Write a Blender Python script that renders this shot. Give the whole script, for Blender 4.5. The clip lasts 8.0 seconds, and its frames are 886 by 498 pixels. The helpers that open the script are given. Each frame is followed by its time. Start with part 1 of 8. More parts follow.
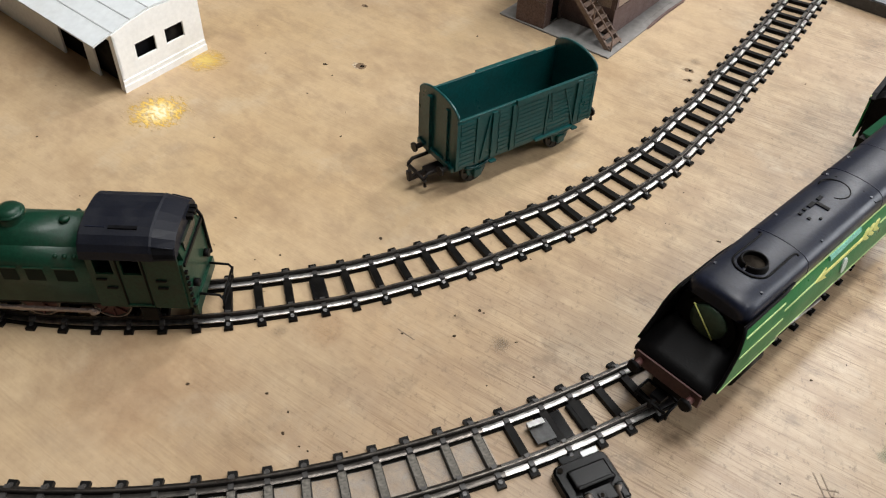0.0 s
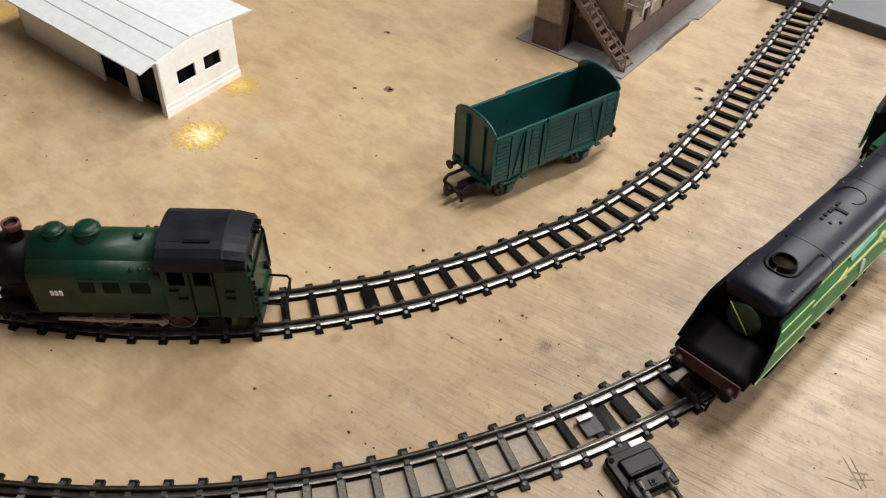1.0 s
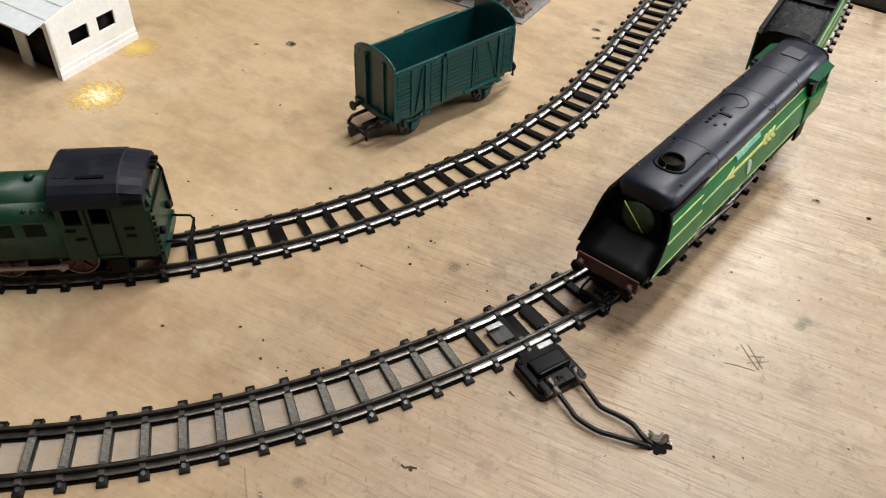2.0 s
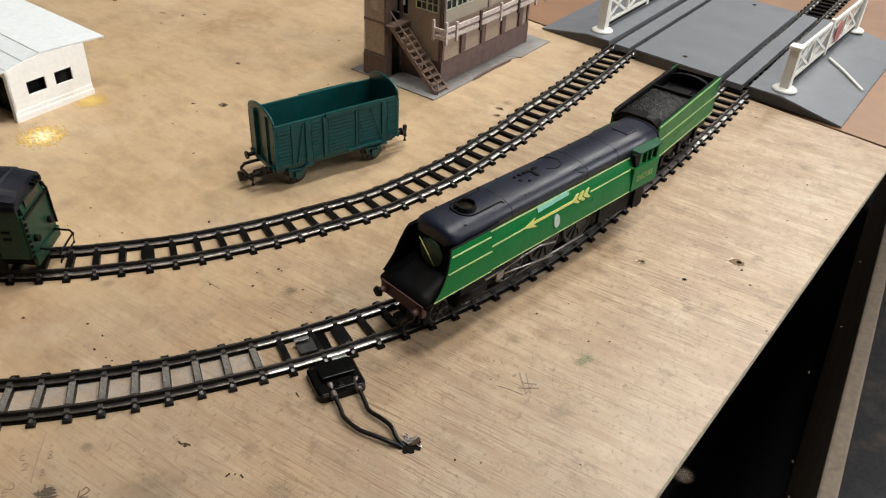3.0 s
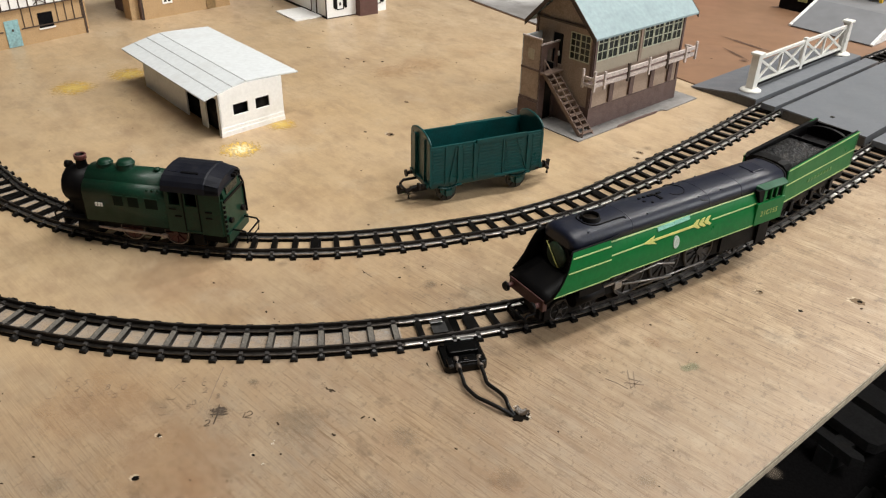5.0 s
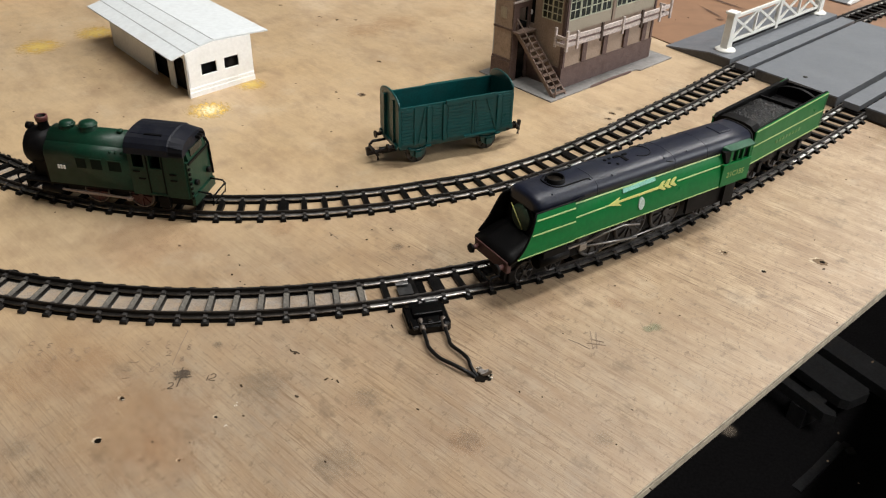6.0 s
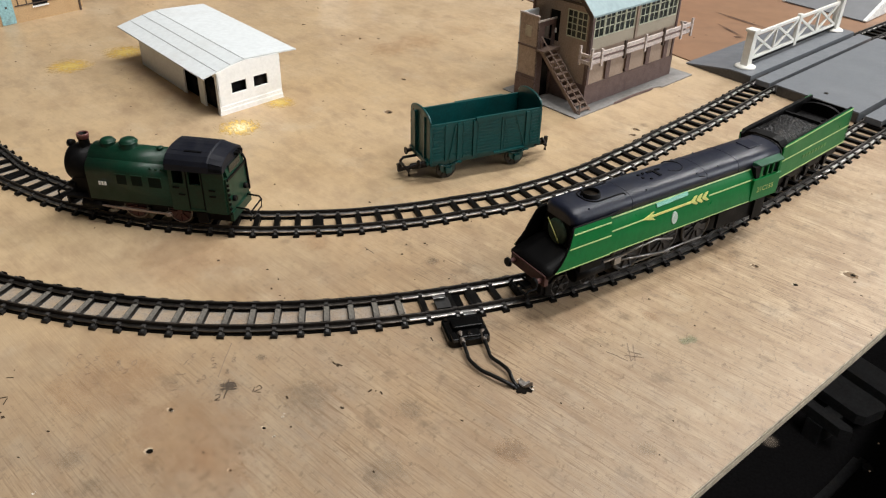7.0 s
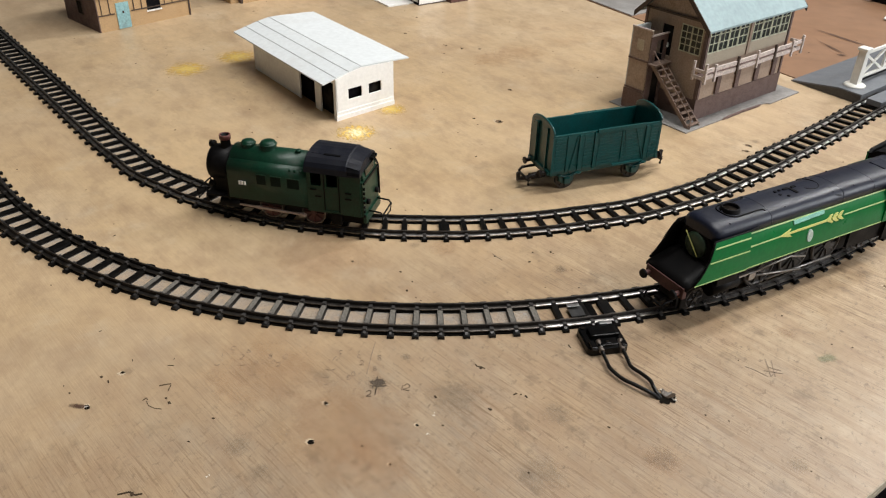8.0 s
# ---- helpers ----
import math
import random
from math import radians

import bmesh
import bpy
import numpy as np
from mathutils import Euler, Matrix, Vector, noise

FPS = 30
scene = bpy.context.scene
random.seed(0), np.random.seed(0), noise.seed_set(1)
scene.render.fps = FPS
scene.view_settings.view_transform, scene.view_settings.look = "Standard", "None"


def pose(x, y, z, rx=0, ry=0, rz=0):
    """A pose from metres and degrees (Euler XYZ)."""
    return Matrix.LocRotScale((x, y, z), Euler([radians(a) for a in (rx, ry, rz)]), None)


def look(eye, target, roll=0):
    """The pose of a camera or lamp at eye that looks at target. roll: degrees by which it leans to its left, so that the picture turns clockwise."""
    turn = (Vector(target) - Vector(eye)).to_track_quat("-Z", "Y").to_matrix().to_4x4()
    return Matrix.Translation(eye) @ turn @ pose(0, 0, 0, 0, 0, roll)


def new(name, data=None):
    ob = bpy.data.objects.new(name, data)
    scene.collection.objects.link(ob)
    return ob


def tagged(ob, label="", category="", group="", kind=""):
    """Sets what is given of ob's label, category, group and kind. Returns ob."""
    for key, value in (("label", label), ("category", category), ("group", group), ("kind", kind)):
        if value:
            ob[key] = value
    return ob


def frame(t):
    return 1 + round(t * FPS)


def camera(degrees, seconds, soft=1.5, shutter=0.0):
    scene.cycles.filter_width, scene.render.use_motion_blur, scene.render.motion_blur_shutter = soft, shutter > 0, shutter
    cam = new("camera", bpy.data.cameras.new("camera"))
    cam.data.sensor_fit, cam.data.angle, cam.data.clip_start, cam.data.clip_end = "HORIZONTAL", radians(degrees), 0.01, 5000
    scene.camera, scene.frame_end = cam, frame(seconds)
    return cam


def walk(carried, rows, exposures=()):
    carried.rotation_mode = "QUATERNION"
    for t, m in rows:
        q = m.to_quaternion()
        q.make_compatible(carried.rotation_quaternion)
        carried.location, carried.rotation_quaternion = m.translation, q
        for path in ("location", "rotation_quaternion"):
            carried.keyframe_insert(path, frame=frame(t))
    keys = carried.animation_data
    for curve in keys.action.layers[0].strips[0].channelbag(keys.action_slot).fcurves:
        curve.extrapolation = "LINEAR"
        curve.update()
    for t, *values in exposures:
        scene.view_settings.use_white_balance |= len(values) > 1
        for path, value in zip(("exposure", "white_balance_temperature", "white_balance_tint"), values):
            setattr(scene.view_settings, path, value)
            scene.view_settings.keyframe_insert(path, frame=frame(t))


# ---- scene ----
# A model railway on a plywood board, seen by a camera that is carried over it.
cam = camera(58.11, 8.0, soft=1.2)
PATH = [
    (0, (0.03516, 0.01944, 0.22890), (0.01761, 0.45261, -0.18590), 2.708),
    (0.2, (0.03614, 0.01667, 0.22812), (0.01901, 0.44898, -0.18307), 2.780),
    (0.5, (0.03333, 0.00587, 0.23140), (0.02242, 0.44278, -0.17969), 2.968),
    (0.7, (0.02364, -0.00252, 0.23693), (0.01869, 0.44174, -0.17581), 3.035),
    (1, (0.01191, 0.00009, 0.23779), (0.00488, 0.44560, -0.16405), 2.646),
    (1.2, (0.01479, -0.00090, 0.23268), (0.00689, 0.44630, -0.16142), 2.299),
    (1.5, (0.01434, -0.01165, 0.22906), (0.01571, 0.43870, -0.16741), 2.216),
    (1.8, (0.01752, -0.01869, 0.21863), (0.04254, 0.42670, -0.17928), 2.742),
    (2, (0.02498, -0.02192, 0.21847), (0.06496, 0.42310, -0.18198), 2.666),
    (2.2, (0.04239, -0.02668, 0.21964), (0.09512, 0.41951, -0.17802), 3.401),
    (3.3, (0.14339, -0.08935, 0.23473), (0.10690, 0.41146, -0.09369), 2.565),
    (3.5, (0.15111, -0.09707, 0.23769), (0.09422, 0.40816, -0.08091), 1.663),
    (3.7, (0.14967, -0.10569, 0.23747), (0.06971, 0.40878, -0.06274), 0.750),
    (4, (0.14042, -0.11787, 0.22989), (0.02482, 0.40173, -0.04696), 0.129),
    (4.2, (0.13143, -0.12071, 0.22851), (-0.00084, 0.39512, -0.04467), 0.351),
    (4.5, (0.13216, -0.12399, 0.22863), (-0.00665, 0.38894, -0.04999), 0.645),
    (4.7, (0.13339, -0.12498, 0.22813), (0.00348, 0.38525, -0.05788), 0.999),
    (5, (0.13683, -0.12703, 0.22848), (0.01759, 0.37479, -0.07804), 1.300),
    (5.2, (0.13936, -0.12761, 0.22774), (0.02513, 0.37027, -0.08701), 1.494),
    (6.3, (0.14675, -0.12352, 0.23003), (0.04348, 0.36474, -0.10305), 1.773),
    (6.5, (0.14653, -0.12505, 0.23043), (0.04310, 0.36798, -0.09549), 1.832),
    (6.8, (0.14197, -0.12934, 0.23301), (0.03555, 0.36725, -0.08874), 1.658),
    (7, (0.13236, -0.13342, 0.23123), (0.02226, 0.36135, -0.08983), 1.437),
    (7.2, (0.12379, -0.13807, 0.23236), (0.00692, 0.35468, -0.08992), 1.147),
    (7.5, (0.11110, -0.14562, 0.23146), (-0.02012, 0.34441, -0.08894), 0.777),
    (7.7, (0.10135, -0.14894, 0.23197), (-0.03541, 0.34058, -0.08630), 1.149),
    (8, (0.09124, -0.15258, 0.23413), (-0.05296, 0.33639, -0.08228), 1.464),
]
walk(cam, [(t, look(eye, target, roll)) for t, eye, target, roll in PATH], exposures=((0.0, -0.02, 6350, 10), (1.0, 0.0, 6620, 10), (2.0, 0.04, 6450, 10), (3.3, -0.02, 6570, 10), (5.2, -0.01, 6600, 10), (6.5, 0.02, 6430, 10), (8.0, 0.03, 6450, 10)))

# ---------------------------------------------------------------- light
world = bpy.data.worlds.new("room_air")
scene.world = world
world.use_nodes = True
world.node_tree.nodes["Background"].inputs[0].default_value = (0.9, 0.95, 1.0, 1)
world.node_tree.nodes["Background"].inputs[1].default_value = 0.01
scene.view_settings.exposure = 0.0


def tube_lamp(name, x, y, z, length, width, turn, watts, colour):
    data = bpy.data.lights.new(name, "AREA")
    data.shape, data.size, data.size_y, data.energy, data.color = "RECTANGLE", length, width, watts, colour
    ob = new(name, data)
    ob.matrix_world = pose(x, y, z, 0, 0, turn)
    return ob


tube_lamp("ceiling_tube_light", 0.37, 0.35, 1.68, 1.2, 0.16, 40, 25, (1.0, 0.98, 0.94))
tube_lamp("ceiling_tube_light", 1.35, -0.25, 1.68, 1.2, 0.16, 65, 20, (1.0, 0.98, 0.95))
tube_lamp("ceiling_tube_light", 0.52, 1.14, 1.68, 1.2, 0.16, 50, 7, (1.0, 0.98, 0.95))
tube_lamp("ceiling_tube_light", 1.25, 1.95, 1.68, 1.2, 0.25, 50, 33, (1.0, 0.98, 0.95))
# soft side light added in an unseen east opening to brighten east-facing walls
side_light = bpy.data.lights.new("east_side_light", "AREA")
side_light.shape, side_light.size, side_light.size_y, side_light.energy, side_light.color = "RECTANGLE", 1.0, 1.5, 46, (0.96, 0.98, 1.0)
new("east_side_light", side_light).matrix_world = pose(2.79, 0.75, 0.78, 0, 90, 0)


# ---------------------------------------------------------------- materials
def ramp(nt, src, a, b, c0, c1):
    r = nt.nodes.new("ShaderNodeValToRGB")
    r.color_ramp.elements[0].position, r.color_ramp.elements[1].position = a, b
    r.color_ramp.elements[0].color, r.color_ramp.elements[1].color = (*c0, 1), (*c1, 1)
    nt.links.new(src, r.inputs[0])
    return r.outputs[0]


def noise_node(nt, vec, scale, detail=4.0, rough=0.55):
    n = nt.nodes.new("ShaderNodeTexNoise")
    n.inputs["Scale"].default_value, n.inputs["Detail"].default_value, n.inputs["Roughness"].default_value = scale, detail, rough
    nt.links.new(vec, n.inputs["Vector"])
    return n.outputs["Fac"]


def mix(nt, fac, a, b, kind="MIX"):
    m = nt.nodes.new("ShaderNodeMix")
    m.data_type, m.blend_type = "RGBA", kind
    for value, slot in ((fac, 0), (a, 6), (b, 7)):
        if isinstance(value, (int, float)):
            m.inputs[slot].default_value = value
        elif isinstance(value, tuple):
            m.inputs[slot].default_value = (*value, 1)
        else:
            nt.links.new(value, m.inputs[slot])
    return m.outputs[2]


def coords(nt, turn=0.0, stretch=(1, 1, 1)):
    tc, mp, st = nt.nodes.new("ShaderNodeTexCoord"), nt.nodes.new("ShaderNodeMapping"), nt.nodes.new("ShaderNodeMapping")
    mp.inputs["Rotation"].default_value, st.inputs["Scale"].default_value = (0, 0, turn), stretch
    nt.links.new(tc.outputs["Object"], mp.inputs[0])
    nt.links.new(mp.outputs[0], st.inputs[0])
    return st.outputs[0]


def material(name, colour, rough=0.5, metal=0.0, grain=900, vary=0.25, dirt=0.35, dirt_colour=(0.12, 0.10, 0.08), bump=0.2, coat=0.0, spec=0.5):
    """A surface with fine grain, and broad patches of dirt and wear."""
    m = bpy.data.materials.new(name)
    m.use_nodes = True
    nt = m.node_tree
    b = nt.nodes["Principled BSDF"]
    vec = coords(nt)
    fine, broad = noise_node(nt, vec, grain), noise_node(nt, vec, grain / 9, 5)
    lo, hi = tuple(c * (1 - vary) for c in colour), tuple(min(1, c * (1 + vary)) for c in colour)
    base = ramp(nt, fine, 0.3, 0.7, lo, hi)
    spots = ramp(nt, broad, 0.52, 0.78, (0, 0, 0), (dirt, dirt, dirt))
    nt.links.new(mix(nt, spots, base, dirt_colour), b.inputs["Base Color"])
    r = ramp(nt, broad, 0.3, 0.7, (rough * 0.8,) * 3, (min(1, rough * 1.25),) * 3)
    nt.links.new(r, b.inputs["Roughness"])
    b.inputs["Metallic"].default_value = metal
    b.inputs["Coat Weight"].default_value = coat
    b.inputs["Specular IOR Level"].default_value = spec
    if bump:
        bp = nt.nodes.new("ShaderNodeBump")
        bp.inputs["Strength"].default_value, bp.inputs["Distance"].default_value = bump, 0.0003
        nt.links.new(fine, bp.inputs["Height"])
        nt.links.new(bp.outputs[0], b.inputs["Normal"])
    return m


def plywood():
    m = bpy.data.materials.new("plywood")
    m.use_nodes = True
    nt = m.node_tree
    b = nt.nodes["Principled BSDF"]
    along = radians(31)
    streak = noise_node(nt, coords(nt, along, (14, 230, 1)), 1.0, 6, 0.65)
    pores = noise_node(nt, coords(nt, along, (45, 1300, 1)), 1.0, 4, 0.6)
    where = noise_node(nt, coords(nt, along, (4, 9, 1)), 1.0, 4, 0.55)
    mottle = noise_node(nt, coords(nt, 0.8), 85, 5, 0.7)
    figure = noise_node(nt, coords(nt, along + 0.05, (8, 32, 1)), 1.0, 6, 0.62)
    cloud = noise_node(nt, coords(nt), 7, 6, 0.62)
    smudge = noise_node(nt, coords(nt, 0.4), 30, 6, 0.7)
    warm = noise_node(nt, coords(nt, 1.1), 5.5, 5, 0.6)
    base = ramp(nt, figure, 0.28, 0.72, (0.465, 0.35, 0.228), (0.625, 0.50, 0.348))
    # old varnish, warmer over the middle of the board
    tc, dist = nt.nodes.new("ShaderNodeTexCoord"), nt.nodes.new("ShaderNodeVectorMath")
    dist.operation = "DISTANCE"
    dist.inputs[1].default_value = (-0.16, 0.34, 0)
    nt.links.new(tc.outputs["Object"], dist.inputs[0])
    varnish = mix(nt, ramp(nt, dist.outputs["Value"], 0.22, 0.60, (0.85, 0.85, 0.85), (0, 0, 0)), (0, 0, 0), ramp(nt, noise_node(nt, coords(nt, 0.2), 9, 5, 0.6), 0.25, 0.65, (0.35, 0.35, 0.35), (1, 1, 1)))
    base = mix(nt, varnish, base, (0.57, 0.406, 0.219))
    # the varnish is worn through on this side; near places a painted light falloff
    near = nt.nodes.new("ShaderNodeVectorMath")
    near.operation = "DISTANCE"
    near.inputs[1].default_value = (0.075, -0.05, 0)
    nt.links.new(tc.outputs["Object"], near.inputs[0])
    across, shift, wobble = nt.nodes.new("ShaderNodeVectorMath"), nt.nodes.new("ShaderNodeMath"), nt.nodes.new("ShaderNodeMath")
    across.operation, shift.operation, wobble.operation = "DOT_PRODUCT", "ADD", "MULTIPLY_ADD"
    across.inputs[1].default_value = (0.807, -0.591, 0)
    nt.links.new(tc.outputs["Object"], across.inputs[0])
    nt.links.new(across.outputs["Value"], shift.inputs[0])
    shift.inputs[1].default_value = 0.30
    nt.links.new(warm, wobble.inputs[0])
    wobble.inputs[1].default_value = 0.12
    nt.links.new(shift.outputs[0], wobble.inputs[2])
    bare = ramp(nt, wobble.outputs[0], 0.20, 0.33, (0.14, 0.14, 0.14), (1, 1, 1))

    def where_bare(factor):
        return mix(nt, bare, (0, 0, 0), factor)

    def calm(factor):
        return mix(nt, bare, mix(nt, factor, (0, 0, 0), (0.72, 0.72, 0.72)), factor)

    grainy = where_bare(ramp(nt, where, 0.40, 0.58, (0.3, 0.3, 0.3), (1, 1, 1)))
    base = mix(nt, mix(nt, grainy, (0, 0, 0), ramp(nt, streak, 0.46, 0.70, (0, 0, 0), (0.55, 0.55, 0.55))), base, (0.33, 0.225, 0.13))
    thick = ramp(nt, where, 0.40, 0.60, (0.30, 0.30, 0.30), (0.95, 0.95, 0.95))
    lines_ = where_bare(mix(nt, thick, (0, 0, 0), ramp(nt, pores, 0.50, 0.61, (0, 0, 0), (1, 1, 1))))
    base = mix(nt, lines_, base, (0.235, 0.145, 0.078))
    base = mix(nt, calm(ramp(nt, cloud, 0.50, 0.75, (0, 0, 0), (0.55, 0.55, 0.55))), base, (0.40, 0.275, 0.165))
    base = mix(nt, calm(ramp(nt, mottle, 0.38, 0.70, (0, 0, 0), (0.50, 0.50, 0.50))), base, (0.36, 0.25, 0.15))
    base = mix(nt, ramp(nt, warm, 0.56, 0.76, (0, 0, 0), (0.38, 0.38, 0.38)), base, (0.42, 0.235, 0.115))
    base = mix(nt, calm(ramp(nt, smudge, 0.56, 0.78, (0, 0, 0), (0.6, 0.6, 0.6))), base, (0.23, 0.18, 0.13))
    blotch = noise_node(nt, coords(nt, 0.9, (1, 1.5, 1)), 17, 7, 0.72)
    base = mix(nt, calm(ramp(nt, blotch, 0.49, 0.68, (0, 0, 0), (0.65, 0.65, 0.65))), base, (0.33, 0.215, 0.12))
    pale = noise_node(nt, coords(nt, 2.2), 23, 6, 0.7)
    base = mix(nt, ramp(nt, pale, 0.56, 0.75, (0, 0, 0), (0.45, 0.45, 0.45)), base, (0.60, 0.52, 0.39))
    # ragged dirt that also paints the light's falloff towards the near side
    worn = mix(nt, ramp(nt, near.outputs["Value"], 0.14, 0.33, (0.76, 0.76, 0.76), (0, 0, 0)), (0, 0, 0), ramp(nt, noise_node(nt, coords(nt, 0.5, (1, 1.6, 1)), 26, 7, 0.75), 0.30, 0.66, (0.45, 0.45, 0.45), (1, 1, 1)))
    soiled_dim = ramp(nt, noise_node(nt, coords(nt, 1.4, (1, 1.3, 1)), 13, 6, 0.68), 0.40, 0.60, (0.275, 0.185, 0.107), (0.225, 0.182, 0.138))
    base = mix(nt, worn, base, soiled_dim)
    patch = noise_node(nt, coords(nt, 0.75, (1, 1.8, 1)), 34, 7, 0.72)
    base = mix(nt, calm(ramp(nt, patch, 0.49, 0.62, (0, 0, 0), (0.50, 0.50, 0.50))), base, (0.31, 0.21, 0.130))
    band = noise_node(nt, coords(nt, along + 0.03, (16, 150, 1)), 1.0, 6, 0.7)
    base = mix(nt, where_bare(ramp(nt, band, 0.51, 0.63, (0, 0, 0), (0.55, 0.55, 0.55))), base, (0.34, 0.235, 0.142))
    base = mix(nt, where_bare(ramp(nt, band, 0.34, 0.48, (0.14, 0.14, 0.14), (0, 0, 0))), base, (0.62, 0.49, 0.325))
    grime = noise_node(nt, coords(nt, 1.7, (1, 1.4, 1)), 240, 6, 0.75)
    base = mix(nt, where_bare(ramp(nt, grime, 0.55, 0.67, (0, 0, 0), (0.7, 0.7, 0.7))), base, (0.15, 0.105, 0.065))
    scratch = noise_node(nt, coords(nt, along - 0.04, (34, 760, 1)), 1.0, 4, 0.7)
    base = mix(nt, mix(nt, grainy, (0, 0, 0), ramp(nt, scratch, 0.55, 0.64, (0, 0, 0), (0.85, 0.85, 0.85))), base, (0.19, 0.118, 0.064))
    broad = noise_node(nt, coords(nt, along + 0.02, (10, 120, 1)), 1.0, 5, 0.68)
    base = mix(nt, where_bare(ramp(nt, broad, 0.53, 0.66, (0, 0, 0), (0.55, 0.55, 0.55))), base, (0.27, 0.175, 0.10))
    spots = noise_node(nt, coords(nt, 0.65, (1, 1.25, 1)), 52, 5, 0.66)
    base = mix(nt, where_bare(ramp(nt, spots, 0.56, 0.68, (0, 0, 0), (0.6, 0.6, 0.6))), base, (0.155, 0.11, 0.07))
    crumbs = noise_node(nt, coords(nt, 0.3), 620, 3, 0.6)
    base = mix(nt, calm(ramp(nt, crumbs, 0.67, 0.73, (0, 0, 0), (0.4, 0.4, 0.4))), base, (0.17, 0.115, 0.07))
    wipe = noise_node(nt, coords(nt, 1.9, (30, 150, 1)), 1.0, 6, 0.75)
    base = mix(nt, where_bare(ramp(nt, wipe, 0.55, 0.74, (0, 0, 0), (0.45, 0.45, 0.45))), base, (0.27, 0.19, 0.12))
    # whole board toned down, more on the bare side to paint the light's falloff
    base = mix(nt, 1.0, base, mix(nt, bare, (0.93, 0.93, 0.94), (0.85, 0.85, 0.87)), "MULTIPLY")
    nt.links.new(base, b.inputs["Base Color"])
    nt.links.new(ramp(nt, cloud, 0.3, 0.7, (0.31,) * 3, (0.48,) * 3), b.inputs["Roughness"])
    bp = nt.nodes.new("ShaderNodeBump")
    bp.inputs["Strength"].default_value, bp.inputs["Distance"].default_value = 0.3, 0.0004
    nt.links.new(pores, bp.inputs["Height"])
    nt.links.new(bp.outputs[0], b.inputs["Normal"])
    return m


def splash_paint(name, colour, core, reach=0.016, strength=1.0, ragged=420, soft=0.006, spread=1.6, streak=1.0):
    """Dried paint or a stain that thins out to nothing round its core."""
    m = bpy.data.materials.new(name)
    m.use_nodes = True
    nt = m.node_tree
    b, out = nt.nodes["Principled BSDF"], nt.nodes["Material Output"]
    vec = coords(nt)
    ln = nt.nodes.new("ShaderNodeVectorMath")
    ln.operation = "LENGTH"
    nt.links.new(vec, ln.inputs[0])
    n = noise_node(nt, coords(nt, 0.6, (1, streak, 1)), ragged, 6, 0.75)
    add = nt.nodes.new("ShaderNodeMath")
    add.operation = "MULTIPLY_ADD"
    nt.links.new(n, add.inputs[0])
    add.inputs[1].default_value = -reach * spread
    shift = nt.nodes.new("ShaderNodeMath")
    shift.operation = "ADD"
    shift.inputs[1].default_value = reach * (spread - 1.6) / 2
    nt.links.new(ln.outputs["Value"], shift.inputs[0])
    nt.links.new(shift.outputs[0], add.inputs[2])
    fac = nt.nodes.new("ShaderNodeMapRange")
    for slot, v in ((1, -soft), (2, soft), (3, strength), (4, 0.0)):
        fac.inputs[slot].default_value = v
    nt.links.new(add.outputs[0], fac.inputs[0])
    edge = nt.nodes.new("ShaderNodeMapRange")
    for slot, v in ((1, 0.011), (2, 0.0195), (3, 1.0), (4, 0.0)):
        edge.inputs[slot].default_value = v
    nt.links.new(ln.outputs["Value"], edge.inputs[0])
    cover = nt.nodes.new("ShaderNodeMath")
    cover.operation = "MULTIPLY"
    nt.links.new(fac.outputs[0], cover.inputs[0])
    nt.links.new(edge.outputs[0], cover.inputs[1])
    dabs = ramp(nt, noise_node(nt, coords(nt, 0.6, (1, 1.6, 1)), 330, 3, 0.6), 0.40, 0.56, (0.15, 0.15, 0.15), (1, 1, 1))
    nt.links.new(mix(nt, mix(nt, ramp(nt, ln.outputs["Value"], 0.0035, 0.0095, (1, 1, 1), (0, 0, 0)), (0, 0, 0), dabs), colour, core), b.inputs["Base Color"])
    b.inputs["Roughness"].default_value = 0.6
    clear, ms = nt.nodes.new("ShaderNodeBsdfTransparent"), nt.nodes.new("ShaderNodeMixShader")
    nt.links.new(cover.outputs[0], ms.inputs[0])
    nt.links.new(clear.outputs[0], ms.inputs[1])
    nt.links.new(b.outputs[0], ms.inputs[2])
    nt.links.new(ms.outputs[0], out.inputs["Surface"])
    return m


def dust_sheen_film():
    """A thin uneven grey film: slight dust, and a pale sheen painted onto the wood."""
    m = bpy.data.materials.new("grey_dust_sheen")
    m.use_nodes = True
    nt = m.node_tree
    b, out = nt.nodes["Principled BSDF"], nt.nodes["Material Output"]
    b.inputs["Base Color"].default_value = (0.40, 0.37, 0.335, 1)
    b.inputs["Roughness"].default_value = 0.8
    clear, ms = nt.nodes.new("ShaderNodeBsdfTransparent"), nt.nodes.new("ShaderNodeMixShader")
    nt.links.new(ramp(nt, noise_node(nt, coords(nt), 160, 5, 0.7), 0.35, 0.65, (0.18, 0.18, 0.18), (0.50, 0.50, 0.50)), ms.inputs[0])
    nt.links.new(clear.outputs[0], ms.inputs[1])
    nt.links.new(b.outputs[0], ms.inputs[2])
    nt.links.new(ms.outputs[0], out.inputs["Surface"])
    return m


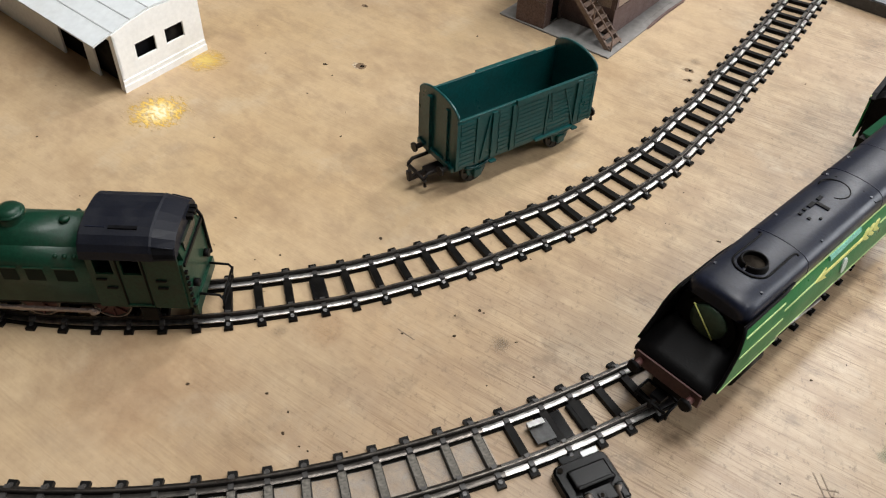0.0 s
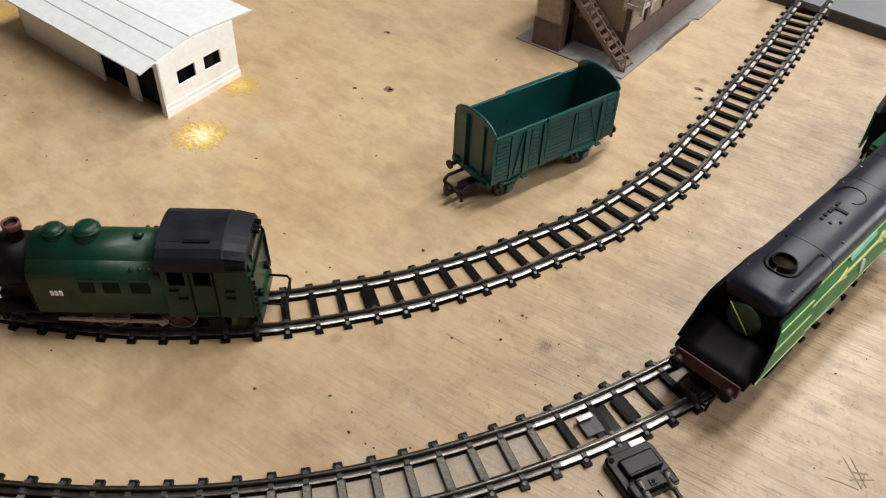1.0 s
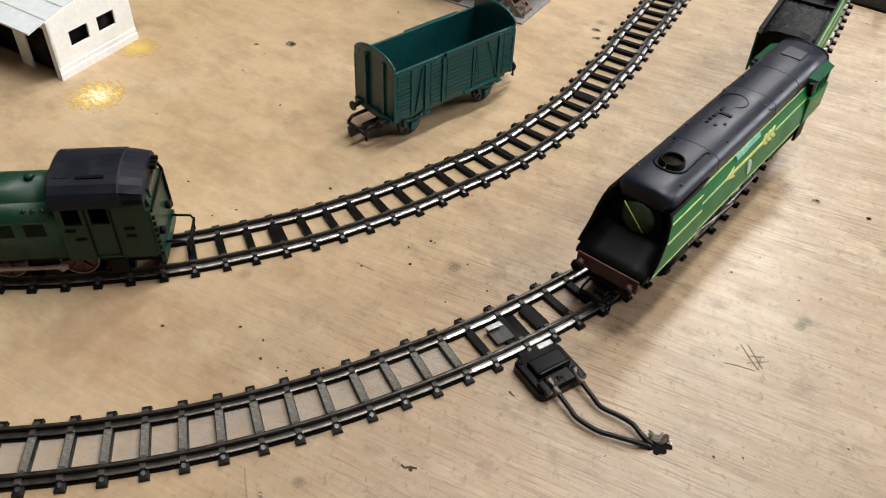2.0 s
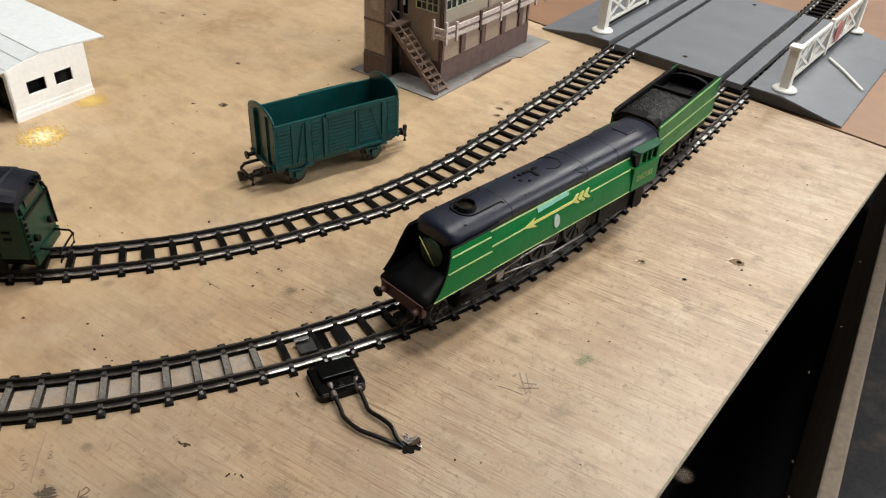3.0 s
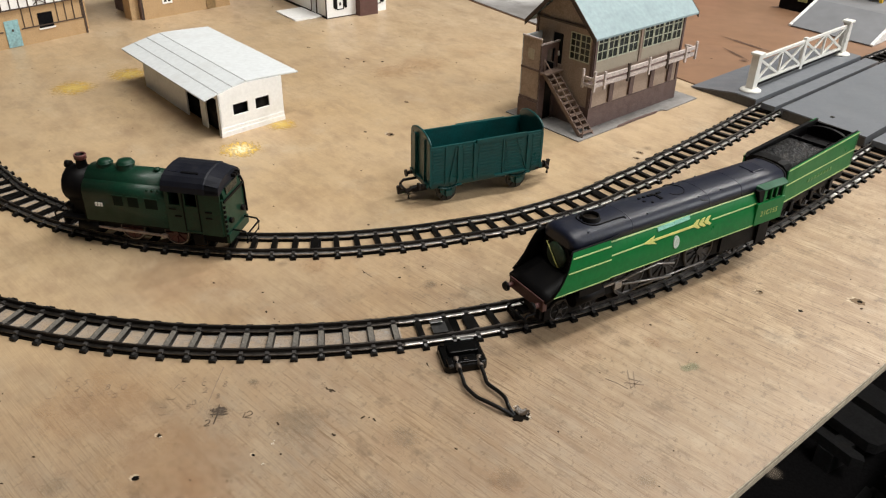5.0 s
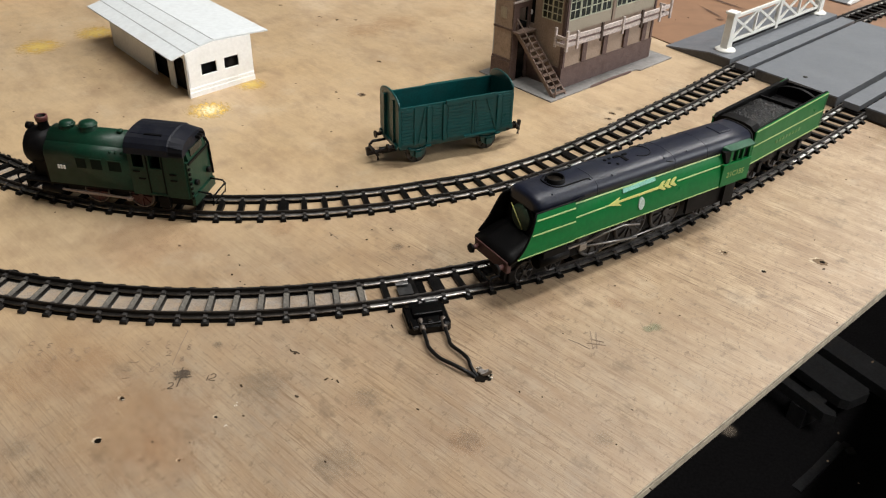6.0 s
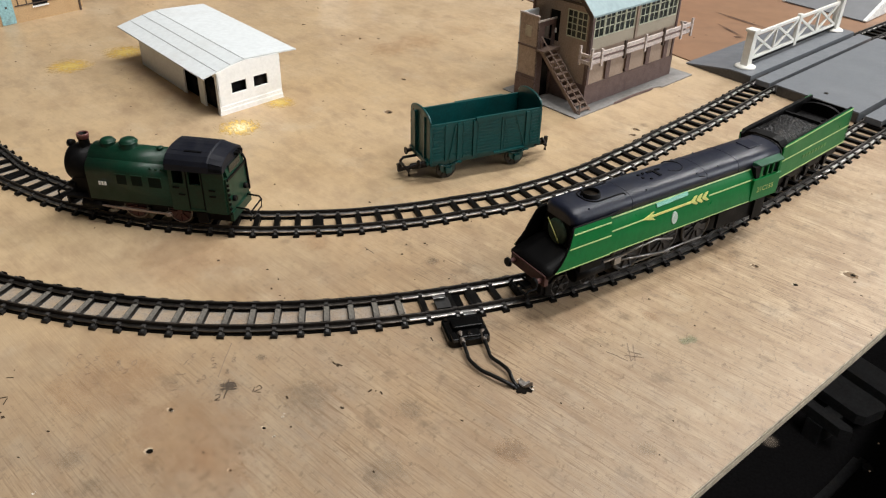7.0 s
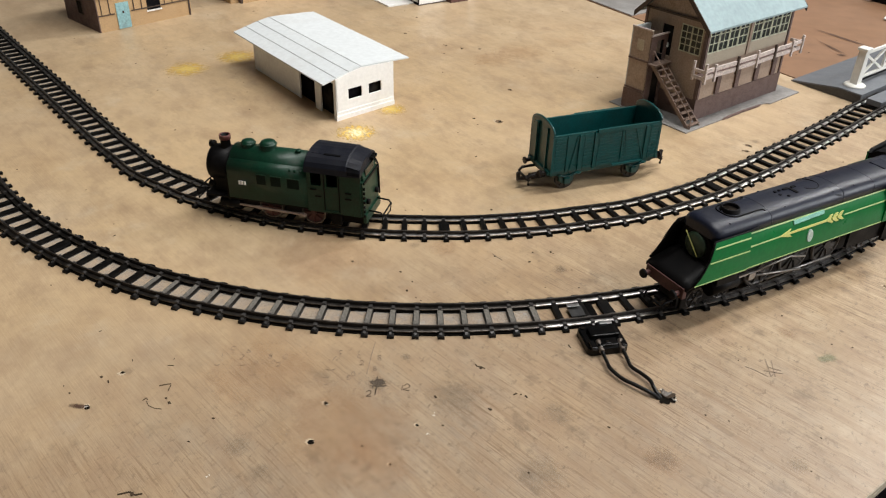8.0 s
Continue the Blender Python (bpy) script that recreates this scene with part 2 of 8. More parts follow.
def cloudy_sheet():
    """Grey painted card with white paint dabbed on in clouds."""
    m = bpy.data.materials.new("cloudy_grey_sheet")
    m.use_nodes = True
    nt = m.node_tree
    b = nt.nodes["Principled BSDF"]
    base = ramp(nt, noise_node(nt, coords(nt, 0.5), 8, 6, 0.65), 0.35, 0.65, (0.17, 0.16, 0.15), (0.32, 0.31, 0.30))
    base = mix(nt, ramp(nt, noise_node(nt, coords(nt, 0.3), 40, 6, 0.7), 0.42, 0.70, (0, 0, 0), (0.6, 0.6, 0.6)), base, (0.12, 0.11, 0.10))
    dabs = noise_node(nt, coords(nt, 0.9), 15, 7, 0.68)
    tc = nt.nodes.new("ShaderNodeTexCoord")
    for at, reach in (((-0.022, 0.872, 0), 0.075), ((0.010, 0.995, 0), 0.05), ((-0.075, 1.010, 0), 0.06), ((-0.145, 0.960, 0), 0.07)):
        d = nt.nodes.new("ShaderNodeVectorMath")
        d.operation = "DISTANCE"
        d.inputs[1].default_value = at
        nt.links.new(tc.outputs["Object"], d.inputs[0])
        near = ramp(nt, d.outputs["Value"], reach * 0.25, reach, (1, 1, 1), (0, 0, 0))
        base = mix(nt, mix(nt, near, (0, 0, 0), ramp(nt, dabs, 0.40, 0.53, (0, 0, 0), (0.9, 0.9, 0.9))), base, (0.80, 0.79, 0.78))
    nt.links.new(base, b.inputs["Base Color"])
    b.inputs["Roughness"].default_value = 0.5
    return m


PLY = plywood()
DUST_SHEEN = dust_sheen_film()
PLY_EDGE = material("plywood_edge", (0.42, 0.36, 0.27), 0.7, grain=300)
BROWN_BOARD = material("brown_board_paint", (0.235, 0.130, 0.073), 0.45, grain=60, vary=0.12, dirt=0.7, dirt_colour=(0.135, 0.068, 0.038))
GREY_SHEET = cloudy_sheet()
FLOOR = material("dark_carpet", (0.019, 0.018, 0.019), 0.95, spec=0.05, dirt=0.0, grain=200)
WALL = material("painted_wall", (0.19, 0.18, 0.165), 0.8, grain=30, vary=0.05)
CEILING = material("white_ceiling", (0.45, 0.445, 0.43), 0.85, grain=30, vary=0.04)
SLEEPER = material("black_sleeper_plastic", (0.003, 0.0027, 0.0025), 0.4, spec=0.10, grain=1500, dirt=0.3, dirt_colour=(0.024, 0.021, 0.018))
RAIL = material("tarnished_rail_side", (0.022, 0.019, 0.017), 0.5, 0.5, spec=0.3, grain=700, vary=0.3, dirt=0.6, dirt_colour=(0.012, 0.010, 0.009))
RAIL_HEAD = material("steel_rail_head", (0.20, 0.18, 0.16), 0.30, 1.0, grain=260, vary=0.5, dirt=0.8, dirt_colour=(0.08, 0.07, 0.06))
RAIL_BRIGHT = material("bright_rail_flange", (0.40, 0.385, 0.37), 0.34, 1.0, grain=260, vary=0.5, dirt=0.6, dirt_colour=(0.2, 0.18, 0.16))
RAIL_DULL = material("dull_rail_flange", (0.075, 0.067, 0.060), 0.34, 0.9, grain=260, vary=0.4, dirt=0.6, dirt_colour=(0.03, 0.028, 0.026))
SLEEPER_DUSTY = material("dusty_sleeper_plastic", (0.004, 0.0036, 0.0033), 0.45, spec=0.2, grain=700, vary=0.5, dirt=0.8, dirt_colour=(0.06, 0.055, 0.050))
SLEEPER_TOP = material("dust_on_sleepers", (0.125, 0.115, 0.10), 0.8, spec=0.2, grain=900, vary=0.5, dirt=0.7, dirt_colour=(0.04, 0.036, 0.032))
CHAIR_GREY = material("lighter_chair_plastic", (0.045, 0.042, 0.040), 0.35, spec=0.5, grain=900, vary=0.4, dirt=0.5, dirt_colour=(0.012, 0.011, 0.010))
WHITE_DUST = material("white_plaster_crumbs", (0.78, 0.75, 0.68), 0.8, grain=1500, vary=0.1)
GREEN = material("bright_green_paint", (0.002, 0.128, 0.028), 0.34, spec=0.16, grain=500, vary=0.10, dirt=0.3, dirt_colour=(0.006, 0.07, 0.02))
DARKER_GREEN = material("darker_green_paint", (0.003, 0.062, 0.024), 0.45, spec=0.2, grain=700, vary=0.25, dirt=0.6, dirt_colour=(0.010, 0.020, 0.014))
FADED_GOLD = material("faded_gold_lettering", (0.085, 0.22, 0.055), 0.5, grain=1500, vary=0.3)
CASING_BLACK = material("blue_black_plastic", (0.0078, 0.0100, 0.0205), 0.38, spec=0.32, grain=900, vary=0.3, dirt=0.5, dirt_colour=(0.026, 0.026, 0.028))
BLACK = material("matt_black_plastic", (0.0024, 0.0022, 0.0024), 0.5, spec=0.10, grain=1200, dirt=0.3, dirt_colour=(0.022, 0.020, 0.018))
COUPLING = material("brown_black_coupling", (0.010, 0.007, 0.006), 0.45, spec=0.3, grain=1200, dirt=0.4, dirt_colour=(0.035, 0.025, 0.02))
COAL = material("coal", (0.0045, 0.0045, 0.005), 0.45, spec=0.28, grain=2600, vary=0.6, bump=1.0)
YELLOW_LINE = material("pale_yellow_lining", (0.38, 0.52, 0.20), 0.5, grain=900, vary=0.15)
GOLD = material("gold_lettering", (0.50, 0.50, 0.14), 0.45, grain=1200, vary=0.2)
DULL_GOLD = material("dull_gold_figures", (0.33, 0.38, 0.10), 0.5, grain=1500, vary=0.3)
TURQUOISE = material("turquoise_plate", (0.16, 0.42, 0.33), 0.45, grain=1500, vary=0.4)
BADGE = material("grey_badge", (0.42, 0.50, 0.45), 0.4, grain=1500, vary=0.3)
BEAM_RED = material("faded_red_beam", (0.060, 0.020, 0.017), 0.6, grain=900, dirt=0.7, dirt_colour=(0.03, 0.02, 0.02))
WHEEL_RED = material("dull_red_wheel", (0.075, 0.016, 0.014), 0.5, grain=900, dirt=0.6, dirt_colour=(0.03, 0.02, 0.02))
TYRE = material("dark_tyre", (0.05, 0.047, 0.045), 0.4, 0.7, grain=1200)
WHEEL_BLACK = material("worn_black_wheel", (0.016, 0.015, 0.015), 0.42, 0.3, grain=1200, dirt=0.4, dirt_colour=(0.05, 0.045, 0.04))
STEEL = material("worn_steel", (0.27, 0.26, 0.25), 0.38, 0.9, grain=1200, dirt=0.5)
ROD = material("pinkish_grey_rod", (0.27, 0.21, 0.18), 0.45, 0.3, grain=1200)
TANK_GREEN = material("dark_green_plastic", (0.0042, 0.030, 0.016), 0.38, spec=0.28, grain=900, vary=0.25, dirt=0.75, dirt_colour=(0.020, 0.023, 0.014))
DOOR_WORN = material("worn_green_door", (0.022, 0.045, 0.024), 0.5, grain=600, vary=0.4, dirt=0.8, dirt_colour=(0.09, 0.10, 0.06))
TANK_PANEL = material("shade_green_panel", (0.0015, 0.008, 0.005), 0.6, spec=0.12, grain=900, dirt=0.0)
TANK_ROOF = material("charcoal_plastic", (0.006, 0.007, 0.012), 0.5, spec=0.22, grain=1200, dirt=0.2, dirt_colour=(0.03, 0.03, 0.032))
WAGON_GREEN = material("teal_green_plastic", (0.003, 0.056, 0.056), 0.32, grain=800, vary=0.28, dirt=0.5, dirt_colour=(0.008, 0.032, 0.032))
CARD_WHITE = material("white_card", (0.86, 0.86, 0.84), 0.7, grain=400, vary=0.05, dirt=0.3, dirt_colour=(0.5, 0.47, 0.42), bump=0.08)
CARD_ROOF = material("pale_grey_card_roof", (0.64, 0.67, 0.68), 0.65, grain=260, vary=0.06, dirt=0.35, dirt_colour=(0.45, 0.44, 0.41), bump=0.08)
SEAM = material("roof_seam_line", (0.38, 0.39, 0.39), 0.8, grain=600)
# near-black colour that paints shade into doorways, windows and slots
DARK_INSIDE = material("opening_shade_black", (0.006, 0.006, 0.007), 0.9, spec=0.04, grain=400, bump=0)
BOX_TAN = material("tan_printed_card", (0.34, 0.255, 0.195), 0.7, grain=900, vary=0.25, dirt=0.4, dirt_colour=(0.16, 0.11, 0.075))
BOX_BROWN = material("brown_printed_brick", (0.128, 0.082, 0.072), 0.75, grain=1500, vary=0.4, dirt=0.4, dirt_colour=(0.07, 0.05, 0.045))
BOX_CREAM = material("cream_printed_card", (0.42, 0.36, 0.27), 0.7, grain=900, vary=0.12)
SLATE = material("pale_blue_slate_paper", (0.255, 0.335, 0.35), 0.6, grain=300, vary=0.10, dirt=0.45, dirt_colour=(0.19, 0.245, 0.26), bump=0.1)
RIDGE_PINK = material("pinkish_ridge_card", (0.48, 0.33, 0.26), 0.7, grain=500)
RAIL_GREYWOOD = material("weathered_pinkish_timber", (0.50, 0.43, 0.40), 0.7, grain=900, vary=0.4)
STAIR_BROWN = material("brown_stair_card", (0.19, 0.13, 0.10), 0.7, grain=900)
SLAB_GREY = material("grey_base_card", (0.235, 0.225, 0.215), 0.75, grain=300, vary=0.15)
GLASS_DARK = material("dark_glazing", (0.016, 0.020, 0.015), 0.25, spec=0.25, grain=300, vary=0.3, bump=0)
WINDOW_BAR = material("pale_glazing_bar", (0.55, 0.56, 0.42), 0.6, grain=900)
CROSS_GREY = material("grey_crossing_plastic", (0.135, 0.145, 0.16), 0.4, grain=500, vary=0.08, dirt=0.2, dirt_colour=(0.10, 0.10, 0.10))
CROSS_EDGE = material("dark_crossing_side", (0.05, 0.048, 0.047), 0.55, grain=500)
GATE_WHITE = material("white_gate_plastic", (0.74, 0.73, 0.68), 0.4, grain=500, vary=0.05, dirt=0.2, dirt_colour=(0.6, 0.55, 0.42))
GATE_RED = material("dull_red_disc", (0.36, 0.10, 0.09), 0.5)
HOUSE_TAN = material("ochre_printed_card", (0.45, 0.30, 0.155), 0.75, grain=900, vary=0.2, dirt=0.3, dirt_colour=(0.30, 0.18, 0.09))
HOUSE_WHITE = material("white_printed_card", (0.86, 0.85, 0.82), 0.7, grain=500, vary=0.05)
TIMBER = material("dark_brown_timber_print", (0.055, 0.035, 0.024), 0.7, grain=900)
BENCH_BROWN = material("dim_brown_bench_wood", (0.16, 0.125, 0.09), 0.7, grain=120, vary=0.2)
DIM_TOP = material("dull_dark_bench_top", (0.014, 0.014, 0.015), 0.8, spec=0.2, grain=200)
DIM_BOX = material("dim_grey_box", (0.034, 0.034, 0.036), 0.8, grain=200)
THATCH = material("grey_green_roof_card", (0.25, 0.225, 0.15), 0.75, grain=700, vary=0.2)
TILE_RED = material("red_brown_tile_card", (0.10, 0.045, 0.034), 0.7, grain=1200, vary=0.3)
RIM_RED = material("dull_red_rim", (0.10, 0.028, 0.024), 0.5, grain=900)
CHIMNEY_BROWN = material("brown_chimney_card", (0.10, 0.046, 0.036), 0.75, grain=1200, vary=0.3)
DOOR_BLUE = material("pale_blue_door", (0.24, 0.43, 0.46), 0.6, grain=600)
DOOR_TAN = material("brown_door_print", (0.24, 0.155, 0.065), 0.7, grain=900)
PINK = material("dusty_pink_card", (0.36, 0.15, 0.15), 0.7, grain=600, vary=0.15)
PINK_DARK = material("pink_brick_card", (0.25, 0.115, 0.11), 0.75, grain=1500, vary=0.35)
PLATFORM_GREY = material("grey_platform_card", (0.155, 0.160, 0.170), 0.6, grain=60, vary=0.10, dirt=0.3, dirt_colour=(0.10, 0.10, 0.105), bump=0.05)
PLATFORM_WHITE = material("white_platform_edge", (0.72, 0.72, 0.70), 0.6, grain=400)
YELLOW = material("yellow_plastic", (0.70, 0.43, 0.02), 0.4, grain=200, vary=0.06, dirt=0.15, dirt_colour=(0.5, 0.3, 0.03))
POSTER = material("pale_olive_poster", (0.33, 0.34, 0.14), 0.6, grain=900, vary=0.5)
CLIP_BLACK = material("glossy_black_plastic", (0.0016, 0.0016, 0.0017), 0.22, spec=0.22, grain=900, bump=0.04, dirt=0.15, dirt_colour=(0.012, 0.012, 0.012))
WIRE = material("black_wire", (0.003, 0.0027, 0.0025), 0.36, spec=0.25, grain=900, bump=0.05, dirt=0.15, dirt_colour=(0.02, 0.015, 0.012))
SLEEVE = material("grey_wire_sleeve", (0.095, 0.075, 0.060), 0.4, 0.2, grain=900)
PLATE_METAL = material("dull_clip_plate", (0.045, 0.045, 0.045), 0.4, 0.5, grain=600)
CLIP_METAL = material("bright_clip_metal", (0.36, 0.36, 0.36), 0.34, 1.0, grain=600)
GLUE = material("dried_glue", (0.058, 0.042, 0.029), 0.3, grain=1500, vary=0.4, bump=0.8)
# flat near-black colour that stands for the shade in holes
HOLE = material("dark_hole", (0.006, 0.0045, 0.003), 0.9, spec=0.05, grain=900, bump=0)
DISH = material("brown_hole_shade", (0.15, 0.095, 0.05), 0.8, grain=2000)
SPLINTER = material("pale_splintered_wood", (0.50, 0.40, 0.28), 0.7, grain=1500)
PENCIL = material("pencil_graphite", (0.22, 0.16, 0.11), 0.6, grain=3000, vary=0.4, bump=0)
SCORCH = material("dark_ink_scribble", (0.06, 0.045, 0.035), 0.8, spec=0.08, grain=3000, vary=0.4, bump=0)
SPECK = material("dark_brown_speck", (0.045, 0.03, 0.018), 0.8, spec=0.1, grain=2000)
SPLASH = splash_paint("yellow_splash", (0.74, 0.47, 0.06), (0.90, 0.86, 0.62), 0.0125, 0.9, 210, 0.0036, 5.0, 2.2)
SPLASH_THIN = splash_paint("thin_yellow_splash", (0.66, 0.42, 0.07), (0.74, 0.58, 0.16), 0.0125, 0.62, 200, 0.0045, 5.0, 2.4)
WARM_STAIN = splash_paint("orange_stain", (0.40, 0.22, 0.105), (0.40, 0.22, 0.105), 0.017, 0.20, 130, 0.012, 5.0)
DARK_STREAK = splash_paint("dark_brown_streak", (0.075, 0.035, 0.020), (0.06, 0.028, 0.016), 0.017, 0.85, 160, 0.008, 5.0)
GREEN_SMEAR = splash_paint("green_smear", (0.17, 0.22, 0.12), (0.15, 0.20, 0.11), 0.017, 0.42, 300, 0.010, 5.0)
GREY_STAIN = splash_paint("grey_smudge", (0.21, 0.16, 0.11), (0.18, 0.135, 0.09), 0.017, 0.26, 160, 0.012, 5.0)


# ---------------------------------------------------------------- mesh helpers
def put(name, bm, mat_, parent=None, label="", m=None):
    bmesh.ops.recalc_face_normals(bm, faces=bm.faces)
    me = bpy.data.meshes.new(name)
    bm.to_mesh(me)
    bm.free()
    me.materials.append(mat_)
    ob = new(name, me)
    if parent is not None:
        ob.parent = parent
    if m is not None:
        ob.matrix_basis = m
    if label:
        ob["label"] = label
    return ob


def part(name, bm, mat_, parent, label="", m=None):
    return put(name, bm, mat_, parent, label, m)


def thing(name, m, label, category, group="", kind=""):
    ob = new(name)
    ob.empty_display_size = 0.01
    ob.matrix_basis = m
    return tagged(ob, label, category, group, kind)


def box(bm, x0, x1, y0, y1, z0, z1, bevel=0.0, m=None):
    v = [bm.verts.new((x, y, z)) for z in (z0, z1) for x, y in ((x0, y0), (x1, y0), (x1, y1), (x0, y1))]
    fs = [bm.faces.new([v[i] for i in q]) for q in ((3, 2, 1, 0), (4, 5, 6, 7), (0, 1, 5, 4), (1, 2, 6, 5), (2, 3, 7, 6), (3, 0, 4, 7))]
    if m is not None:
        bmesh.ops.transform(bm, matrix=m, verts=v)
    if bevel:
        bmesh.ops.bevel(bm, geom=list({e for f in fs for e in f.edges}), offset=bevel, segments=2, profile=0.6, affect="EDGES")
    return bm


def nb():
    return bmesh.new()


def a_box(*a, **k):
    return box(bmesh.new(), *a, **k)


def prism(bm, pts, axis, a0, a1, smooth=False):
    """The polygon pts swept along an axis from a0 to a1. pts are (y, z) for x, (x, z) for y, (x, y) for z."""
    def at(p, a):
        return {"x": (a, p[0], p[1]), "y": (p[0], a, p[1]), "z": (p[0], p[1], a)}[axis]
    lo, hi = [bm.verts.new(at(p, a0)) for p in pts], [bm.verts.new(at(p, a1)) for p in pts]
    bm.faces.new(lo), bm.faces.new(hi)
    n = len(pts)
    for i in range(n):
        f = bm.faces.new((lo[i], lo[(i + 1) % n], hi[(i + 1) % n], hi[i]))
        f.smooth = smooth
    return bm


def loft(bm, rings, smooth=True, closed=True):
    """Rings of equally many points, joined one to the next, with end caps."""
    rows = [[bm.verts.new(p) for p in ring] for ring in rings]
    n = len(rows[0])
    for a, b in zip(rows, rows[1:]):
        for i in range(n if closed else n - 1):
            bm.faces.new((a[i], a[(i + 1) % n], b[(i + 1) % n], b[i])).smooth = smooth
    if closed:
        bm.faces.new(rows[0]), bm.faces.new(rows[-1])
    return bm


def cyl(bm, p0, p1, r0, r1=None, n=16, smooth=True):
    p0, p1 = Vector(p0), Vector(p1)
    r1 = r0 if r1 is None else r1
    q = (p1 - p0).to_track_quat("Z", "Y").to_matrix()
    rings = [[p + q @ Vector((r * math.cos(a), r * math.sin(a), 0)) for a in [2 * math.pi * i / n for i in range(n)]] for p, r in ((p0, r0), (p1, r1))]
    return loft(bm, rings, smooth)


def turned(bm, x, y, profile, n=20):
    """A body of revolution about the upright through (x, y); profile: (radius, z) from below."""
    return loft(bm, [[(x + r * math.cos(a), y + r * math.sin(a), z) for a in [2 * math.pi * i / n for i in range(n)]] for r, z in profile])


def tube(bm, pts, r, n=8):
    pts = [Vector(p) for p in pts]
    rings = []
    for i, p in enumerate(pts):
        d = (pts[min(i + 1, len(pts) - 1)] - pts[max(i - 1, 0)]).normalized()
        side = d.cross(Vector((0, 0, 1)))
        side = side.normalized() if side.length > 1e-4 else Vector((1, 0, 0))
        up = side.cross(d)
        rings.append([p + r * (math.cos(a) * side + math.sin(a) * up) for a in [2 * math.pi * k / n for k in range(n)]])
    return loft(bm, rings)


def spline(pts, per=6):
    """A smooth run of points through those given."""
    pts = [Vector(p) for p in pts]
    out = []
    for i in range(len(pts) - 1):
        a, b, c, d = pts[max(i - 1, 0)], pts[i], pts[i + 1], pts[min(i + 2, len(pts) - 1)]
        for k in range(per):
            t = k / per
            out.append(0.5 * (2 * b + (c - a) * t + (2 * a - 5 * b + 4 * c - d) * t * t + (3 * b - a - 3 * c + d) * t ** 3))
    return out + [pts[-1]]


def pierced(bm, length, z0, z1, thick, holes, m):
    """A wall along x, z0 to z1 high, with holes (x0, x1, z0, z1) through it; its face lies at y = 0, its thickness behind."""
    xs = sorted({0.0, length, *[h[0] for h in holes], *[h[1] for h in holes]})
    zs = sorted({z0, z1, *[h[2] for h in holes], *[h[3] for h in holes]})
    for xa, xb in zip(xs, xs[1:]):
        for za, zb in zip(zs, zs[1:]):
            if not any(h[0] - 1e-6 <= xa and xb <= h[1] + 1e-6 and h[2] - 1e-6 <= za and zb <= h[3] + 1e-6 for h in holes):
                box(bm, xa, xb, 0, thick, za, zb, m=m)
    bmesh.ops.remove_doubles(bm, verts=bm.verts, dist=1e-6)
    return bm


def sheet(bm, pts, z0, z1):
    return prism(bm, pts, "z", z0, z1)


def strip(bm, pts, width, z0, z1):
    """A thin flat line through pts, as drawn on a board."""
    for (xa, ya), (xb, yb) in zip(pts, pts[1:]):
        d = Vector((xb - xa, yb - ya))
        if d.length < 1e-6:
            continue
        n = Vector((-d.y, d.x)).normalized() * width / 2
        prism(bm, [(xa - n.x, ya - n.y), (xb - n.x, yb - n.y), (xb + n.x, yb + n.y), (xa + n.x, ya + n.y)], "z", z0, z1)
    return bm


def blob(bm, x, y, r, z0, z1, seed, n=14, rough=0.35, long=1.0, turn=0.0):
    rnd = random.Random(seed)
    pts = []
    for i in range(n):
        a = 2 * math.pi * i / n
        q = r * (1 + rough * (rnd.random() - 0.5) * 2)
        u, v = q * long * math.cos(a), q * math.sin(a)
        pts.append((x + u * math.cos(turn) - v * math.sin(turn), y + u * math.sin(turn) + v * math.cos(turn)))
    return prism(bm, pts, "z", z0, z1)


# ---------------------------------------------------------------- the room and the boards
EDGE = Vector((0.591, 0.807))          # the way in which the free edge of the boards runs
CORNER = Vector((0.404, 0.384))        # where that edge meets the joint between the two boards
JOINT = Vector((-0.735, 0.677))        # the way in which the joint runs

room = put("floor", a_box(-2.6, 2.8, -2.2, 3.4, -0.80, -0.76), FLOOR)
tagged(room, "dark carpeted floor under the layout", "floor", kind="structure")
# ceiling and walls stand out of view, added to bounce the lamps' light
ob = put("ceiling", a_box(-2.6, 2.8, -2.2, 3.4, 1.74, 1.78), CEILING)
tagged(ob, "unseen white ceiling added to bounce light", "ceiling", kind="structure")
for name, a in (("wall_north", (-2.6, 2.8, 3.4, 3.5)), ("wall_south", (-2.6, 2.8, -2.3, -2.2)), ("wall_west", (-2.7, -2.6, -2.2, 3.4))):
    tagged(put(name, a_box(*a, -0.80, 1.78), WALL), "unseen plain wall added to bounce light", "wall", kind="structure")

# wall out of view; its opening is added to hold the side light
east = nb()
for y0, y1, z0, z1 in ((-2.2, 0.0, -0.80, 1.78), (1.5, 3.4, -0.80, 1.78), (0.0, 1.5, -0.80, 0.28), (0.0, 1.5, 1.28, 1.78)):
    box(east, 2.8, 2.9, y0, y1, z0, z1)
tagged(put("wall_east", east, WALL), "unseen plain wall with an opening added for the side light", "wall", kind="structure")
n_out = Vector((0.807, -0.591))
p_end = CORNER - n_out * 0.0025
p_near = p_end - EDGE * 0.95
p_west = p_near + Vector((-0.807, 0.591)) * 1.0
p_far = CORNER + JOINT * 1.62
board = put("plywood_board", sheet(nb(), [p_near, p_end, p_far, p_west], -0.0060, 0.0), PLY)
tagged(board, "bare plywood baseboard with stains, knots and pencil marks", "baseboard", kind="structure")
